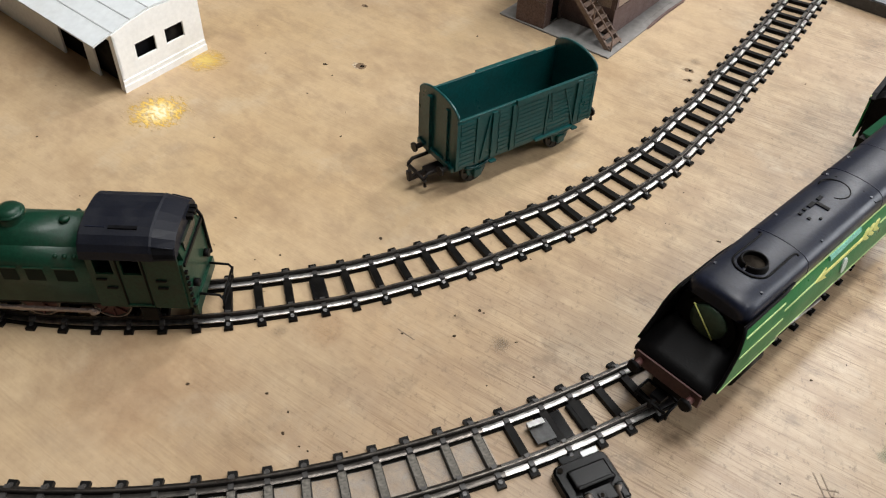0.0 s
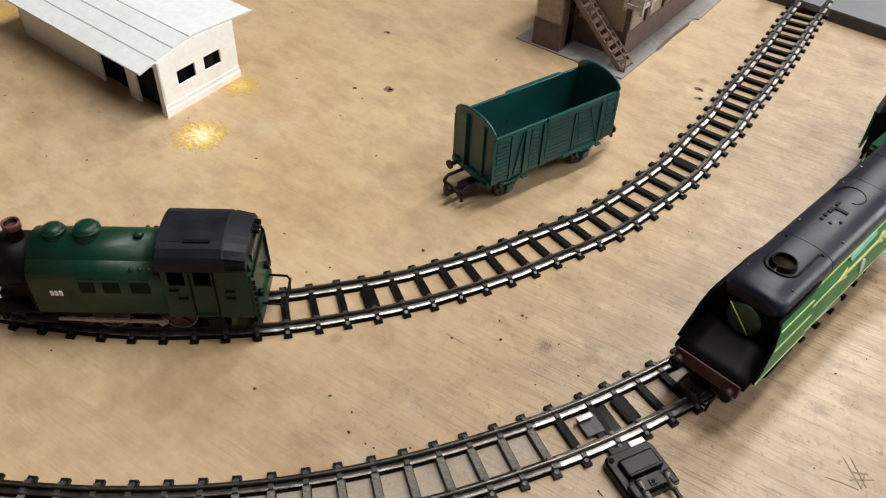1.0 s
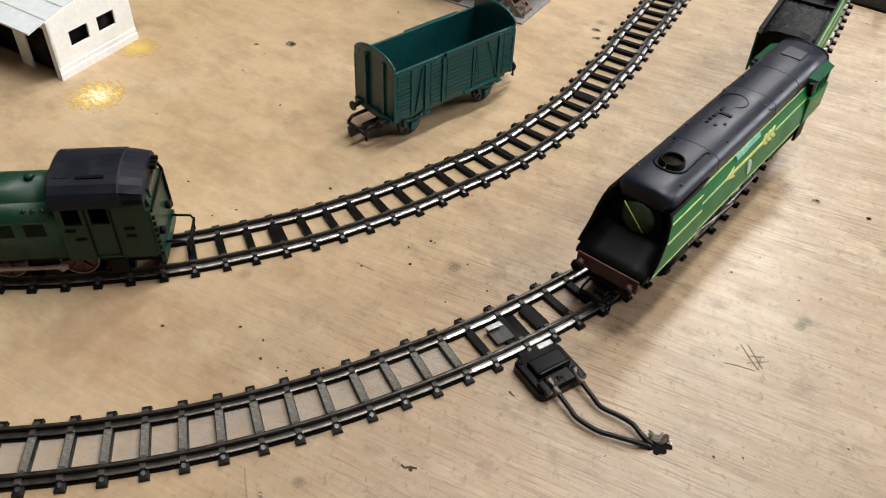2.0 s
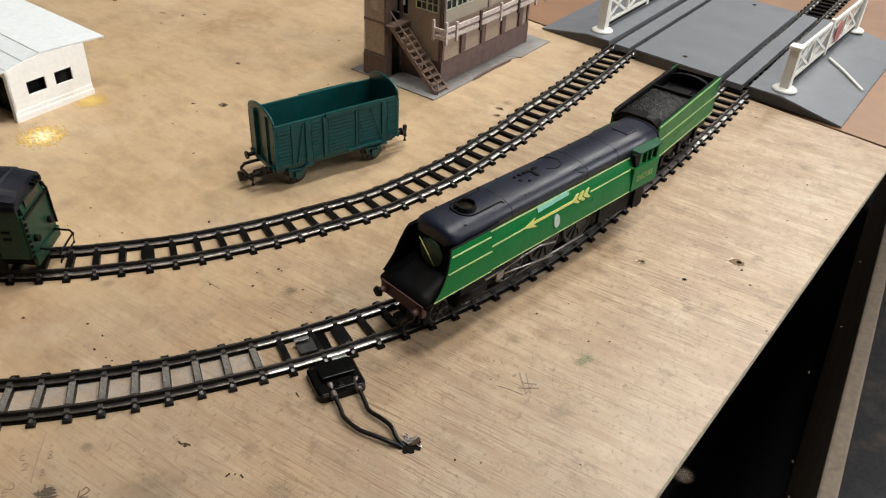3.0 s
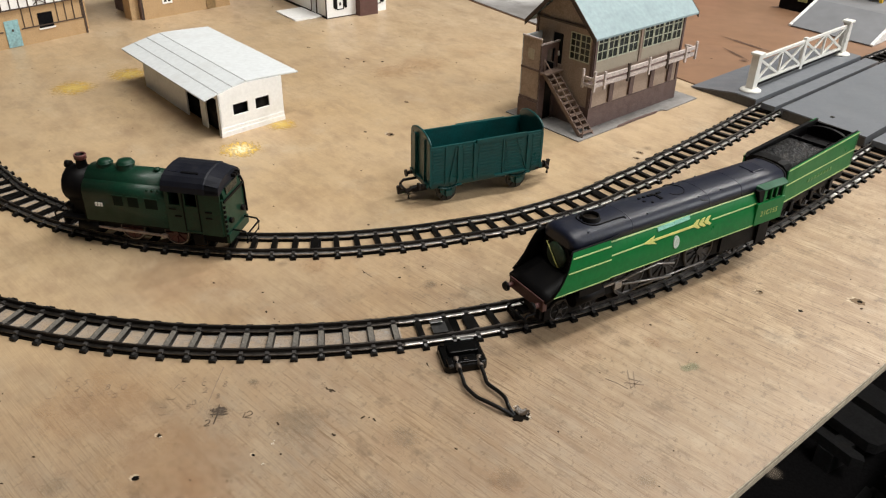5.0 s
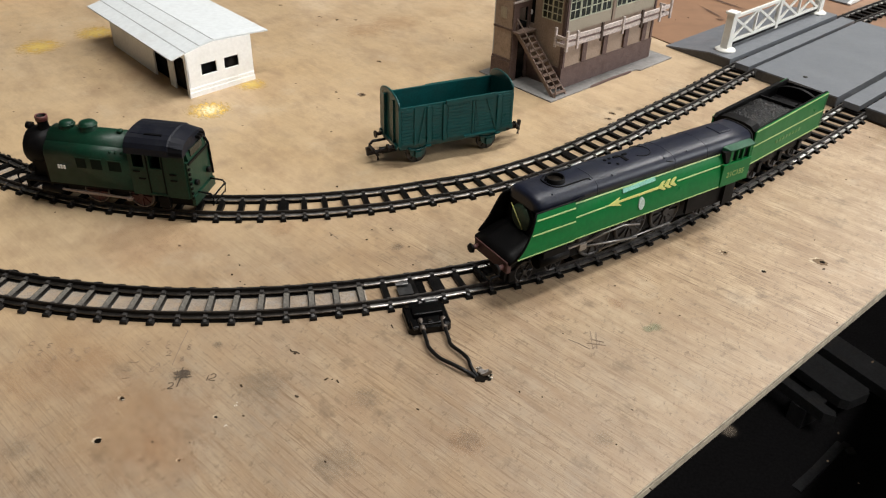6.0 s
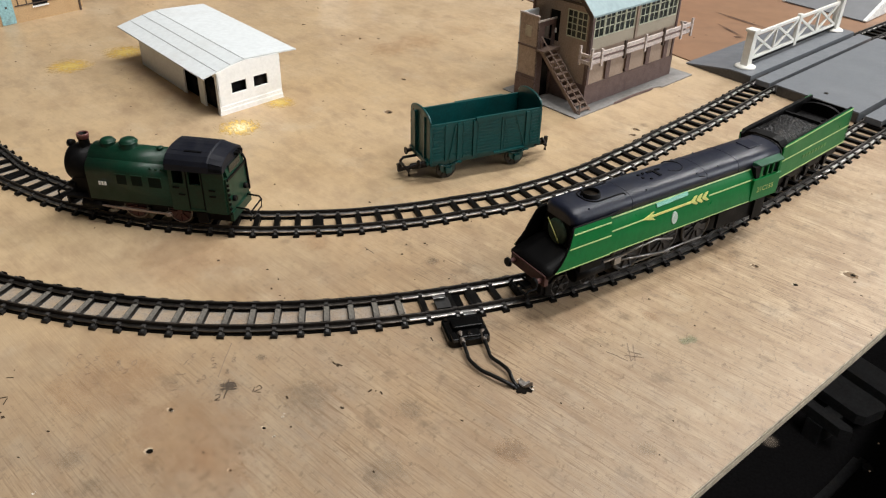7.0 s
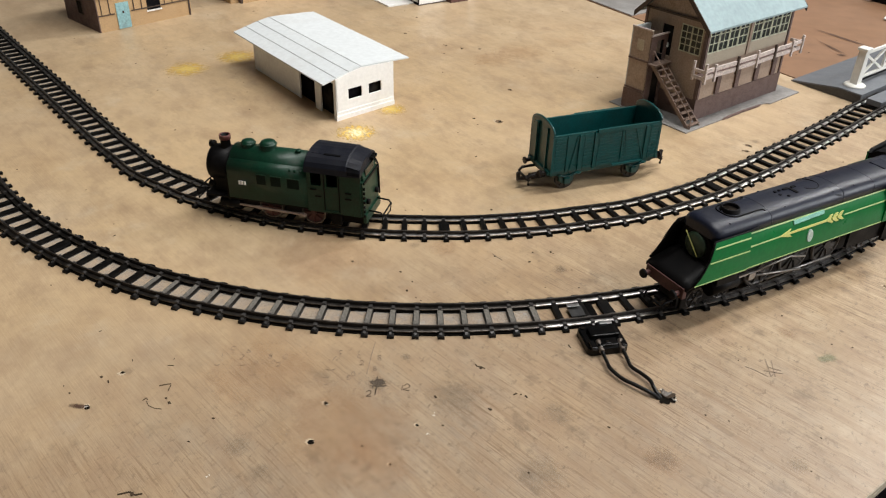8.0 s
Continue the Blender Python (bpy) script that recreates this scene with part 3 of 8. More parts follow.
for z0, z1, w in ((-0.0019, -0.0004, 0.0003), (-0.0039, -0.0023, 0.0005), (-0.0059, -0.0043, 0.0003)):
    a, b = p_near + EDGE * 0.02, p_end - EDGE * 0.001
    part("ply_layer", sheet(nb(), [a, b, b + n_out * w, a + n_out * w], z0, z1), PLY_EDGE, board)

q0, q1 = CORNER + JOINT * 0.003 + EDGE * 0.004 , CORNER + JOINT * 1.62 + EDGE * 0.003
brown = put("brown_board", sheet(nb(), [q0, q0 + EDGE * 1.9, q1 + EDGE * 1.6, q1], -0.0125, -0.0006), BROWN_BOARD)
tagged(brown, "reddish brown painted second baseboard beyond the joint", "baseboard", kind="structure")
s0, s1 = CORNER + JOINT * 0.505 + EDGE * 0.0045, CORNER + JOINT * 1.45 + EDGE * 0.0045
grey = put("grey_sheet", sheet(nb(), [s0, s0 + EDGE * 0.215, s1 + EDGE * 0.215, s1], -0.0006, 0.0004), GREY_SHEET)
tagged(grey, "grey card sheet with cloudy white paint lying on the brown board", "sheet")

# legs and rails that carry the boards
for x, y, top in ((0.02, 0.30, -0.006), (-0.50, 0.30, -0.006), (-0.12, 0.74, -0.006), (0.55, 1.60, -0.0125), (0.15, 1.75, -0.0125)):
    leg = put("table_leg", a_box(x - 0.022, x + 0.022, y - 0.022, y + 0.022, -0.76, top, bevel=0.002), PLY_EDGE)
    tagged(leg, "square wooden leg under the layout boards", "table leg", "legs of the layout")

# half-seen things in the dark beside the boards
bench = thing("low_bench", pose(0.7043, 0.8078, -0.76, 0, 0, 61.5), "low brown wooden bench standing on the floor beside the board", "bench")
part("bench_side", a_box(-0.60, 0.90, -0.020, 0.0, 0, 0.31, bevel=0.003), BENCH_BROWN, bench)
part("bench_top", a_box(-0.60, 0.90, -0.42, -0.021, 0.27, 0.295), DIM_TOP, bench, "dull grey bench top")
part("bench_side", a_box(-0.60, 0.90, -0.44, -0.421, 0, 0.31, bevel=0.003), BENCH_BROWN, bench)
rack = thing("slatted_rack", pose(0.5575, 1.0705, -0.76, 0, 0, -46.3), "dim grey slatted rack standing on the dark floor", "rack")
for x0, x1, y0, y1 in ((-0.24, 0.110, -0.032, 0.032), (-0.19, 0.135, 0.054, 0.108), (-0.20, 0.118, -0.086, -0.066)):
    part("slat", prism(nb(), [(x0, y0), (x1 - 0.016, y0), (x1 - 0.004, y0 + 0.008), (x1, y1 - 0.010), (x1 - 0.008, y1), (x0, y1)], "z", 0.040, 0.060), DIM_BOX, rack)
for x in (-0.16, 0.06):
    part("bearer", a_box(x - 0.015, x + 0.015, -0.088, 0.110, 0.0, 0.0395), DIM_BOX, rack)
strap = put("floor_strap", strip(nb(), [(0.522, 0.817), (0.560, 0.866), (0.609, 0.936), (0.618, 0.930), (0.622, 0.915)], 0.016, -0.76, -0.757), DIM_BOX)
tagged(strap, "dim grey strap lying on the dark floor", "strap")

# ---------------------------------------------------------------- marks on the plywood
def bored_hole(x, y, r, seed, pale, long, deep):
    """A hole drawn flat: a torn pale rim round a dark screw hole or a shallow brown dish, its shade painted."""
    turn = -0.5
    rim = part("torn_rim", blob(nb(), x - r * 0.25, y + r * 0.1, r * (0.24 * pale + 0.54), 0.00002, 0.00014, seed, n=26, rough=0.34, long=long, turn=turn), SPLINTER, board)
    part("hole", blob(nb(), x + r * 0.1, y - r * 0.05, r * (0.66 if deep else 0.8), 0.0001, 0.0002, seed + 50, n=22, rough=0.26, long=long, turn=turn), HOLE if deep else DISH, board)
    # dark patch painted on the brown dish for its shaded side
    if not deep:
        part("hole_shade", blob(nb(), x + r * 0.35, y - r * 0.1, r * 0.34, 0.00015, 0.00026, seed + 90, n=16, rough=0.2, long=1.1, turn=turn), HOLE, board)


for i, (x, y, r, pale, lg, deep) in enumerate(((-0.0298, 0.3965, 0.0034, 1.25, 1.2, 0), (0.2655, 0.2542, 0.0036, 1.3, 1.2, 0), (0.2358, 0.2370, 0.0017, 1.35, 1, 1), (0.2172, 0.2500, 0.0019, 1.3, 1.2, 0),
                                               (-0.0222, 0.0523, 0.0020, 1.2, 1, 1), (-0.1186, 0.0412, 0.0016, 1.0, 1.5, 1), (0.0118, 0.0513, 0.0009, 1.7, 1, 0),
                                               (-0.0258, 0.0746, 0.0012, 1.2, 1.3, 0), (0.0149, 0.0747, 0.0010, 1.6, 1, 1), (-0.0372, 0.4650, 0.0019, 1.1, 1.5, 0), (0.1500, 0.4155, 0.0024, 1.1, 1.5, 0),
                                               (0.1480, 0.4050, 0.0022, 1.1, 1.4, 0), (-0.304, 0.3, 0.0014, 1.5, 1.4, 0))):
    bored_hole(x, y, r, 10 + i, pale, lg, deep)

rnd = random.Random(4)
specks = nb()
for x, y, r in ((-0.001, 0.262, 0.0017), (-0.021, 0.173, 0.0010), (0.033, 0.212, 0.0013), (0.0305, 0.1180, 0.0019), (0.1283, 0.1188, 0.0010),
                (0.1739, 0.1201, 0.0008), (0.1686, 0.0997, 0.0007), (0.1844, 0.1879, 0.0010), (-0.0875, 0.0542, 0.0011), (-0.066, 0.0519, 0.0008), (0.0406, 0.0935, 0.0011), 
                (-0.064, 0.268, 0.0011), (0.0656, 0.1468, 0.0012), (-0.073, 0.0078, 0.0022), (-0.104, 0.5541, 0.0022), (0.1628, 0.2044, 0.0011), (-0.058, 0.181, 0.0016), (0.0516, 0.1065, 0.0009), (-0.0299, 0.1797, 0.0013), (-0.0209, 0.1728, 0.0008), (-0.0210, 0.1645, 0.0014), (-0.0145, 0.1600, 0.0008), (-0.0115, 0.1586, 0.0008), (0.0420, 0.2258, 0.0016), (0.0436, 0.2246, 0.0010), (0.0327, 0.2222, 0.0010), (0.0333, 0.2122, 0.0012), (0.0459, 0.1905, 0.0008), (0.0136, 0.2113, 0.0010), (-0.0857, 0.2015, 0.0008), (0.0012, 0.1595, 0.0008)):
    blob(specks, x, y, r * 0.34, 0.00001, 0.0002, int(x * 9000 + y * 999), n=12, rough=0.3, long=1.4, turn=rnd.uniform(-1.2, 0.2))
for x, y in ((-0.1215, 0.5582), (-0.1036, 0.5567), (-0.0875, 0.5599), (-0.1693, 0.5805), (-0.1779, 0.6379), (-0.0477, 0.3964)):
    for k in range(3):
        blob(specks, x + rnd.uniform(-0.0016, 0.0016), y + rnd.uniform(-0.001, 0.001), rnd.uniform(0.0003, 0.0006), 0.00001, 0.0002, int(x * 7000) + k, n=8, rough=0.6, long=2.0, turn=rnd.uniform(-0.8, 0.2))
for i in range(260):
    x, y = rnd.uniform(-0.5, 0.35), rnd.uniform(-0.05, 0.75)
    blob(specks, x, y, rnd.choice((0.0002, 0.0003, 0.0004)), 0.00001, 0.00018, i, n=6, rough=0.5, long=rnd.uniform(1, 2.4), turn=rnd.uniform(-1.5, 1.5))
for pts, w in ((((-0.0980, 0.0620), (-0.0960, 0.0636), (-0.0940, 0.0648)), 0.0004), (((-0.0936, 0.0642), (-0.0926, 0.0604)), 0.0003), (((-0.0992, 0.0520), (-0.0988, 0.0538), (-0.0975, 0.0530)), 0.0003), (((-0.0975, 0.0520), (-0.0950, 0.0500), (-0.0920, 0.0494), (-0.0888, 0.0500)), 0.0002),
               (((-0.1022, 0.0748), (-0.0996, 0.0756)), 0.0004), (((-0.1195, 0.0735), (-0.1186, 0.0722)), 0.0003), (((-0.1208, 0.0580), (-0.1195, 0.0566)), 0.0006), (((-0.0780, 0.0060), (-0.0745, 0.0085), (-0.0720, 0.0078), (-0.0696, 0.0092)), 0.0007),
               (((0.0276, 0.1196), (0.0288, 0.1184), (0.0305, 0.1188), (0.0325, 0.1180)), 0.0006), (((0.0164, 0.0940), (0.0176, 0.0927)), 0.0008), (((0.0486, 0.1052), (0.0496, 0.1068)), 0.0006), (((0.0535, 0.1066), (0.0547, 0.1052)), 0.0006), (((0.0655, 0.1466), (0.0668, 0.1450)), 0.0004)):
    strip(specks, pts, w, 0.00001, 0.00018)
for x, y, rr in ((-0.1250, 0.0590, 0.0005), (-0.0908, 0.0562, 0.0004), (-0.0880, 0.0542, 0.0006), (-0.0655, 0.0520, 0.0004), (0.0412, 0.0932, 0.0006), (0.0250, 0.0780, 0.0004), (-0.0020, 0.0570, 0.0004), (0.0640, 0.0640, 0.0004), (-0.1310, 0.0460, 0.0004), (-0.0255, 0.0748, 0.0008)):
    blob(specks, x, y, rr, 0.00001, 0.00022, int(x * 8000 + y * 500), n=10, rough=0.35, long=1.3, turn=rnd.uniform(-1.2, 0.2))
tagged(part("dark_specks", specks, SPECK, board), kind="stuff")

lines = nb()
for pts in (((0.1445, 0.1577), (0.1490, 0.1562), (0.1545, 0.1535)), ((0.1536, 0.1662), (0.1557, 0.154), (0.1593, 0.1605)), ((0.1540, 0.1605), (0.1600, 0.1597)), ((0.1562, 0.1660), (0.1575, 0.1545)), ((0.1528, 0.1572), (0.1612, 0.1578)), ((-0.0209, 0.1201), (-0.0190, 0.1100), (-0.0163, 0.0977)), ((0.0117, 0.2135), (0.0186, 0.2087))):
    strip(lines, pts, 0.00045 if pts[0][0] > 0.1 else 0.0003, 0.00001, 0.00016)
rnd = random.Random(8)
GLYPHS = {"2": ((-0.4, 0.25), (-0.3, 0.48), (0.1, 0.5), (0.35, 0.25), (0.1, -0.1), (-0.4, -0.5), (0.45, -0.46)), "1": ((0.0, 0.5), (0.05, -0.5)), "/": ((0.4, 0.6), (-0.4, -0.6)),
          "8": ((0.05, 0.02), (-0.3, 0.25), (0.0, 0.5), (0.3, 0.28), (-0.05, 0.0), (-0.35, -0.28), (0.0, -0.5), (0.35, -0.25), (0.05, 0.02)), "0": ((0.0, 0.5), (-0.35, 0.1), (-0.2, -0.45), (0.2, -0.45), (0.35, 0.1), (0.05, 0.5)),
          "5": ((0.4, 0.5), (-0.2, 0.48), (-0.3, 0.08), (0.2, 0.1), (0.35, -0.25), (-0.1, -0.5), (-0.4, -0.35)), "~": ((-0.6, 0.1), (-0.2, -0.1), (0.3, -0.05), (0.7, 0.15)), "c": ((0.3, 0.4), (-0.3, 0.3), (-0.35, -0.3), (0.3, -0.45))}


def glyph(bm, kind_, x, y, size, width, lean=16.3):
    """A pencil figure: its strokes, a little unsteady."""
    c, s = math.cos(radians(lean)), math.sin(radians(lean))
    pts = [(px * 0.75 + rnd.uniform(-0.07, 0.07), py + rnd.uniform(-0.07, 0.07)) for px, py in GLYPHS[kind_]]
    pts = spline([(px, py, 0.0) for px, py in pts], 3) if len(pts) > 2 else pts
    strip(bm, [(x + (p[0] * c - p[1] * s) * size, y + (p[0] * s + p[1] * c) * size) for p in pts], width, 0.00001, 0.00015)


for kind_, x, y, size in (("c", -0.081, 0.095, 0.0028), ("5", -0.073, 0.0955, 0.0030), ("2", -0.074, 0.0905, 0.0030), ("~", -0.0715, 0.0855, 0.0034), ("0", -0.0662, 0.0892, 0.0024), ("1", -0.0628, 0.0902, 0.0026), ("8", -0.0622, 0.0952, 0.0034),
                          ("0", -0.0592, 0.0922, 0.0026), ("2", -0.0562, 0.0912, 0.0026), ("0", -0.0560, 0.0972, 0.0034), ("~", -0.0820, 0.0822, 0.0026), ("1", -0.0832, 0.0892, 0.0024), ("~", -0.0640, 0.0812, 0.0038), ("c", -0.0332, 0.1082, 0.0028),
                          ("/", -0.0342, 0.1030, 0.0026), ("~", -0.0325, 0.0955, 0.0042), ("~", -0.0330, 0.0897, 0.0036), ("~", -0.0310, 0.0857, 0.0034), ("8", -0.0150, 0.1100, 0.0036), ("8", -0.0142, 0.1022, 0.0030), ("c", -0.0240, 0.1080, 0.0030),
                          ("2", -0.0212, 0.1040, 0.0030), ("5", -0.0230, 0.0930, 0.0030), ("0", -0.0220, 0.0962, 0.0030), ("1", -0.0045, 0.0862, 0.0026), ("1", -0.0030, 0.0868, 0.0024)):
    glyph(lines, kind_, x, y, size, 0.00024)
tagged(part("pencil_marks", lines, PENCIL, board, "faint grey pencil strokes"), kind="stuff")
scrawl = nb()
for k in range(13):
    v, w = -0.0022 + k * 0.00036, rnd.uniform(0.0012, 0.0034)
    cx, cy = -0.0096 - v * 0.28 + rnd.uniform(-0.0007, 0.0007), 0.0938 + v
    strip(scrawl, [(cx - w, cy - w * 0.28 + rnd.uniform(-0.0004, 0.0004)), (cx, cy + rnd.uniform(-0.0003, 0.0003)), (cx + w, cy + w * 0.30)], rnd.uniform(0.00028, 0.00055), 0.00001, 0.00016 + k * 0.000003)
for a in ((-0.0112, 0.0975, -0.0080, 0.0862), (-0.0100, 0.0960, -0.0086, 0.0885), (-0.0125, 0.0950, -0.0105, 0.0900)):
    strip(scrawl, [(a[0], a[1]), ((a[0] + a[2]) / 2 + 0.0003, (a[1] + a[3]) / 2), (a[2], a[3])], 0.0004, 0.00001, 0.00022)
glyph(scrawl, "2", -0.0106, 0.0862, 0.0032, 0.00034)
glyph(scrawl, "1", 0.0016, 0.0942, 0.0032, 0.00026, 8)
glyph(scrawl, "2", 0.0036, 0.0952, 0.0040, 0.00026, 2)
part("inked_out_scribble", scrawl, SCORCH, board, "dense dark scribble over old figures")
chips = nb()
rnd = random.Random(31)
for x, y, n, far in ((-0.1186, 0.0412, 5, 0.0007), (0.1150, 0.1245, 9, 0.0012), (0.1090, 0.1285, 5, 0.0010), (0.0192, 0.0830, 4, 0.0012), (0.0212, 0.0710, 3, 0.0008), (-0.0510, 0.0240, 4, 0.0008), (-0.0245, 0.0742, 2, 0.0005)):
    for k in range(n):
        bmesh.ops.create_icosphere(chips, subdivisions=1, radius=rnd.uniform(0.00012, 0.00030), matrix=pose(x + rnd.uniform(-far, far), y + rnd.uniform(-far, far), 0.0004, rnd.uniform(0, 90), 0, k * 50) @ Matrix.Diagonal((1.6, 0.8, 0.5, 1)))
tagged(part("pale_crumbs", chips, WHITE_DUST, board, "white crumbs round the holes"), kind="stuff")
part("square_hole", prism(nb(), [(-0.1189, 0.0634), (-0.1173, 0.0639), (-0.1171, 0.0652), (-0.1187, 0.0649)], "z", 0.00006, 0.0002), HOLE, board)
part("torn_rim", blob(nb(), -0.1182, 0.0638, 0.0014, 0.00002, 0.00012, 77, n=20, rough=0.35, long=1.2, turn=0.3), SPLINTER, board)
for i, (x, y, m_, s, lb) in enumerate(((-0.1220, 0.3410, SPLASH, 1.05, "spattered yellow paint with a pale core"), (-0.1135, 0.3915, SPLASH_THIN, 0.85, "small yellow paint smear beside the shed"),
                                       (-0.3095, 0.416, SPLASH_THIN, 1.3, "thin yellow paint smear"), (-0.286, 0.460, SPLASH_THIN, 1.3, "thin yellow paint smear behind the shed"),
                                       (-0.075, 0.178, WARM_STAIN, 1.9, "orange stain beside the track"), (-0.012, 0.066, WARM_STAIN, 1.7, "orange brown stain"), (-0.05, 0.565, WARM_STAIN, 1.5, "brown stain"),
                                       (-0.060, 0.085, WARM_STAIN, 1.7, "orange stain"), (0.051, 0.210, GREY_STAIN, 0.16, "grey smudge"), (-0.0036, 0.1143, GREY_STAIN, 0.13, "grey smudge"), (0.024, 0.096, GREY_STAIN, 0.75, "grey smudge"), (0.0684, 0.0650, GREY_STAIN, 0.6, "grey smudge"), (-0.07, 0.535, WARM_STAIN, 1.4, "brown ring stain"),
                                       (0.155, 0.425, GREY_STAIN, 0.22, "grey smudge"), (0.164, 0.190, WARM_STAIN, 0.30, "brown smudge"), (0.113, 0.087, WARM_STAIN, 0.5, "brown smudge"), (-0.0315, 0.2078, GREY_STAIN, 0.20, "olive smudge"), (0.0502, 0.2099, GREY_STAIN, 0.28, "grey smudge"), (-0.0163, 0.2113, WARM_STAIN, 0.6, "orange smudge"), (-0.1165, 0.0655, GREY_STAIN, 0.18, "dark smudge"), (-0.0042, 0.1145, GREY_STAIN, 0.16, "brown smudge"), (-0.0335, 0.0330, GREY_STAIN, 0.22, "brown smudge"), (-0.0485, 0.0410, GREY_STAIN, 0.35, "grey smear"), (0.0690, 0.1000, GREY_STAIN, 0.45, "grey stain"), (0.0050, 0.0500, WARM_STAIN, 1.2, "orange brown stain"), (-0.0095, 0.0925, GREY_STAIN, 0.32, "grey smudge"), (0.1825, 0.1765, GREEN_SMEAR, 0.20, "faint green paint smear"), (0.1790, 0.1740, GREEN_SMEAR, 0.16, "faint green paint smear"), (0.1640, 0.1010, GREY_STAIN, 0.28, "brown smudge"), (0.1130, 0.0880, GREY_STAIN, 0.34, "brown smudge"), (0.2110, 0.1180, GREY_STAIN, 0.22, "brown smudge"), (0.2750, 0.3250, GREY_STAIN, 0.16, "brown smudge"))):
    bm = nb()
    bmesh.ops.create_circle(bm, cap_ends=True, radius=0.020, segments=24)
    ob = part("paint_splash" if i < 4 else "stain", bm, m_, board, lb, pose(x, y, 0.00005 + i * 0.00001, 0, 0, 40 * i) @ Matrix.Scale(s, 4))
for x, y, lx, ly, turn, on in ((-0.1222, 0.0405, 0.28, 0.09, 12, board), (0.245, 0.7270, 2.1, 0.16, -44, brown), (0.232, 0.6880, 1.4, 0.10, -60, brown), (0.2385, 0.6670, 0.28, 0.18, 0, brown), (0.2915, 1.1880, 0.9, 0.20, 12, brown), (0.292, 0.8990, 0.55, 0.22, 20, brown)):
    bm = nb()
    bmesh.ops.create_circle(bm, cap_ends=True, radius=0.020, segments=24)
    part("dark_streak", bm, DARK_STREAK, on, "dark scraped streak", pose(x, y, 0.0003 if on is board else 0.0001, 0, 0, turn) @ Matrix.Diagonal((lx, ly, 1, 1)))


# ---------------------------------------------------------------- track
HALF, RAIL_FOOT, RAIL_TOP, SLEEPER_TOP_Z = 0.0139, 0.0013, 0.0046, 0.0020


def line_of(x, y, h, pieces, step=0.002):
    """Points (x, y, heading) along straights and curves of (length, curvature)."""
    out = [(x, y, h)]
    for length, bend in pieces:
        n = max(2, round(length / step))
        d = length / n
        for _ in range(n):
            h += bend * d / 2
            x, y = x + d * math.cos(h), y + d * math.sin(h)
            h += bend * d / 2
            out.append((x, y, h))
    return out


INNER = line_of(-0.6112, 0.4869, -0.5815, ((0.4464, 0), (0.1816, 4.4887), (0.1973, 3.0666), (0.2401, 0.9944), (0.60, -0.5418)))
OUTER = line_of(-0.3662, 0.2316, -0.8129, ((0.414, 2.8685), (0.2197, 2.4755), (0.2038, 0.3511), (0.60, 0.0)))


# how far each line wanders from its even curve: (length along it, shift to the left)
WANDER_IN = ((0.40, 0), (0.45, 0.0017), (0.5, 0.0054), (0.55, 0.0074), (0.6, 0.0072), (0.65, 0.0052), (0.7, 0.0035), (0.75, 0.0022), (0.8, -0.0012), (0.85, -0.0020), (0.9, 0.0014), (0.95, 0.0054), (1.0, 0.0064), (1.05, 0.0066), (1.12, 0.004), (1.2, 0))
WANDER_OUT = ((0.18, 0.0034), (0.22, 0.0029), (0.245, 0.0024), (0.265, 0.0024), (0.28, 0.0026), (0.30, 0.0025), (0.36, 0.0022), (0.42, 0.0022), (0.48, 0.0016), (0.54, 0.0004), (0.60, 0.0), (0.8, 0))


def wander(table, s):
    if s <= table[0][0]:
        return table[0][1]
    for (sa, da), (sb, db) in zip(table, table[1:]):
        if s <= sb:
            k = (s - sa) / (sb - sa)
            return da + (db - da) * k * k * (3 - 2 * k)
    return table[-1][1]


def shifted(x, y, h, d):
    return x - math.sin(h) * d, y + math.cos(h) * d, h


def wandered(run, table):
    out, s = [], 0.0
    for i, (x, y, h) in enumerate(run):
        if i:
            s += math.hypot(x - run[i - 1][0], y - run[i - 1][1])
        out.append(shifted(x, y, h, wander(table, s)))
    return out


def sleeper_mesh(name, mat_, dusty):
    bm = nb()
    w, t = 0.0017, SLEEPER_TOP_Z
    end = RAIL_FOOT + 0.0001
    prism(bm, [(-w, 0), (w, 0), (w * 0.88, t), (-w * 0.88, t)], "y", -0.0104, 0.0104)
    for s in (-1, 1):
        prism(bm, [(-w, 0), (w, 0), (w * 0.88, end), (-w * 0.88, end)], "y", s * 0.0104, s * HALF)
    for s in (-1, 1):
        for off in (0.0014, -0.0014):
            y = s * 0.0088 + off * s
            before = set(bm.faces)
            box(bm, -0.0009, 0.0009, y - 0.0010, y + 0.0010, t - 0.0002, t + 0.0013)
            for f in set(bm.faces) - before:
                f.material_index = 1
        before = set(bm.faces)
        cyl(bm, (0, s * 0.0118, end - 0.0001), (0, s * 0.0120, end + 0.0005), 0.0008, n=8, smooth=False)
        for f in set(bm.faces) - before:
            f.material_index = 1
    if dusty:
        # dust lies on the upper face between the rails, short of its edges
        top = nb()
        box(top, -w * 0.74, w * 0.74, -0.0064, 0.0064, t + 0.00002, t + 0.0001)
        for f in top.faces:
            f.material_index = 2
        keep = bpy.data.meshes.new("dust_layer")
        top.to_mesh(keep)
        top.free()
        bm.from_mesh(keep)
        bpy.data.meshes.remove(keep)
    bmesh.ops.recalc_face_normals(bm, faces=bm.faces)
    me = bpy.data.meshes.new(name)
    bm.to_mesh(me)
    bm.free()
    for m_ in (mat_, CHAIR_GREY, SLEEPER_TOP):
        me.materials.append(m_)
    return me


SLEEPER_MESH = sleeper_mesh("sleeper", SLEEPER, False)
DUSTY_MESH = sleeper_mesh("sleeper_dusty", SLEEPER_DUSTY, True)
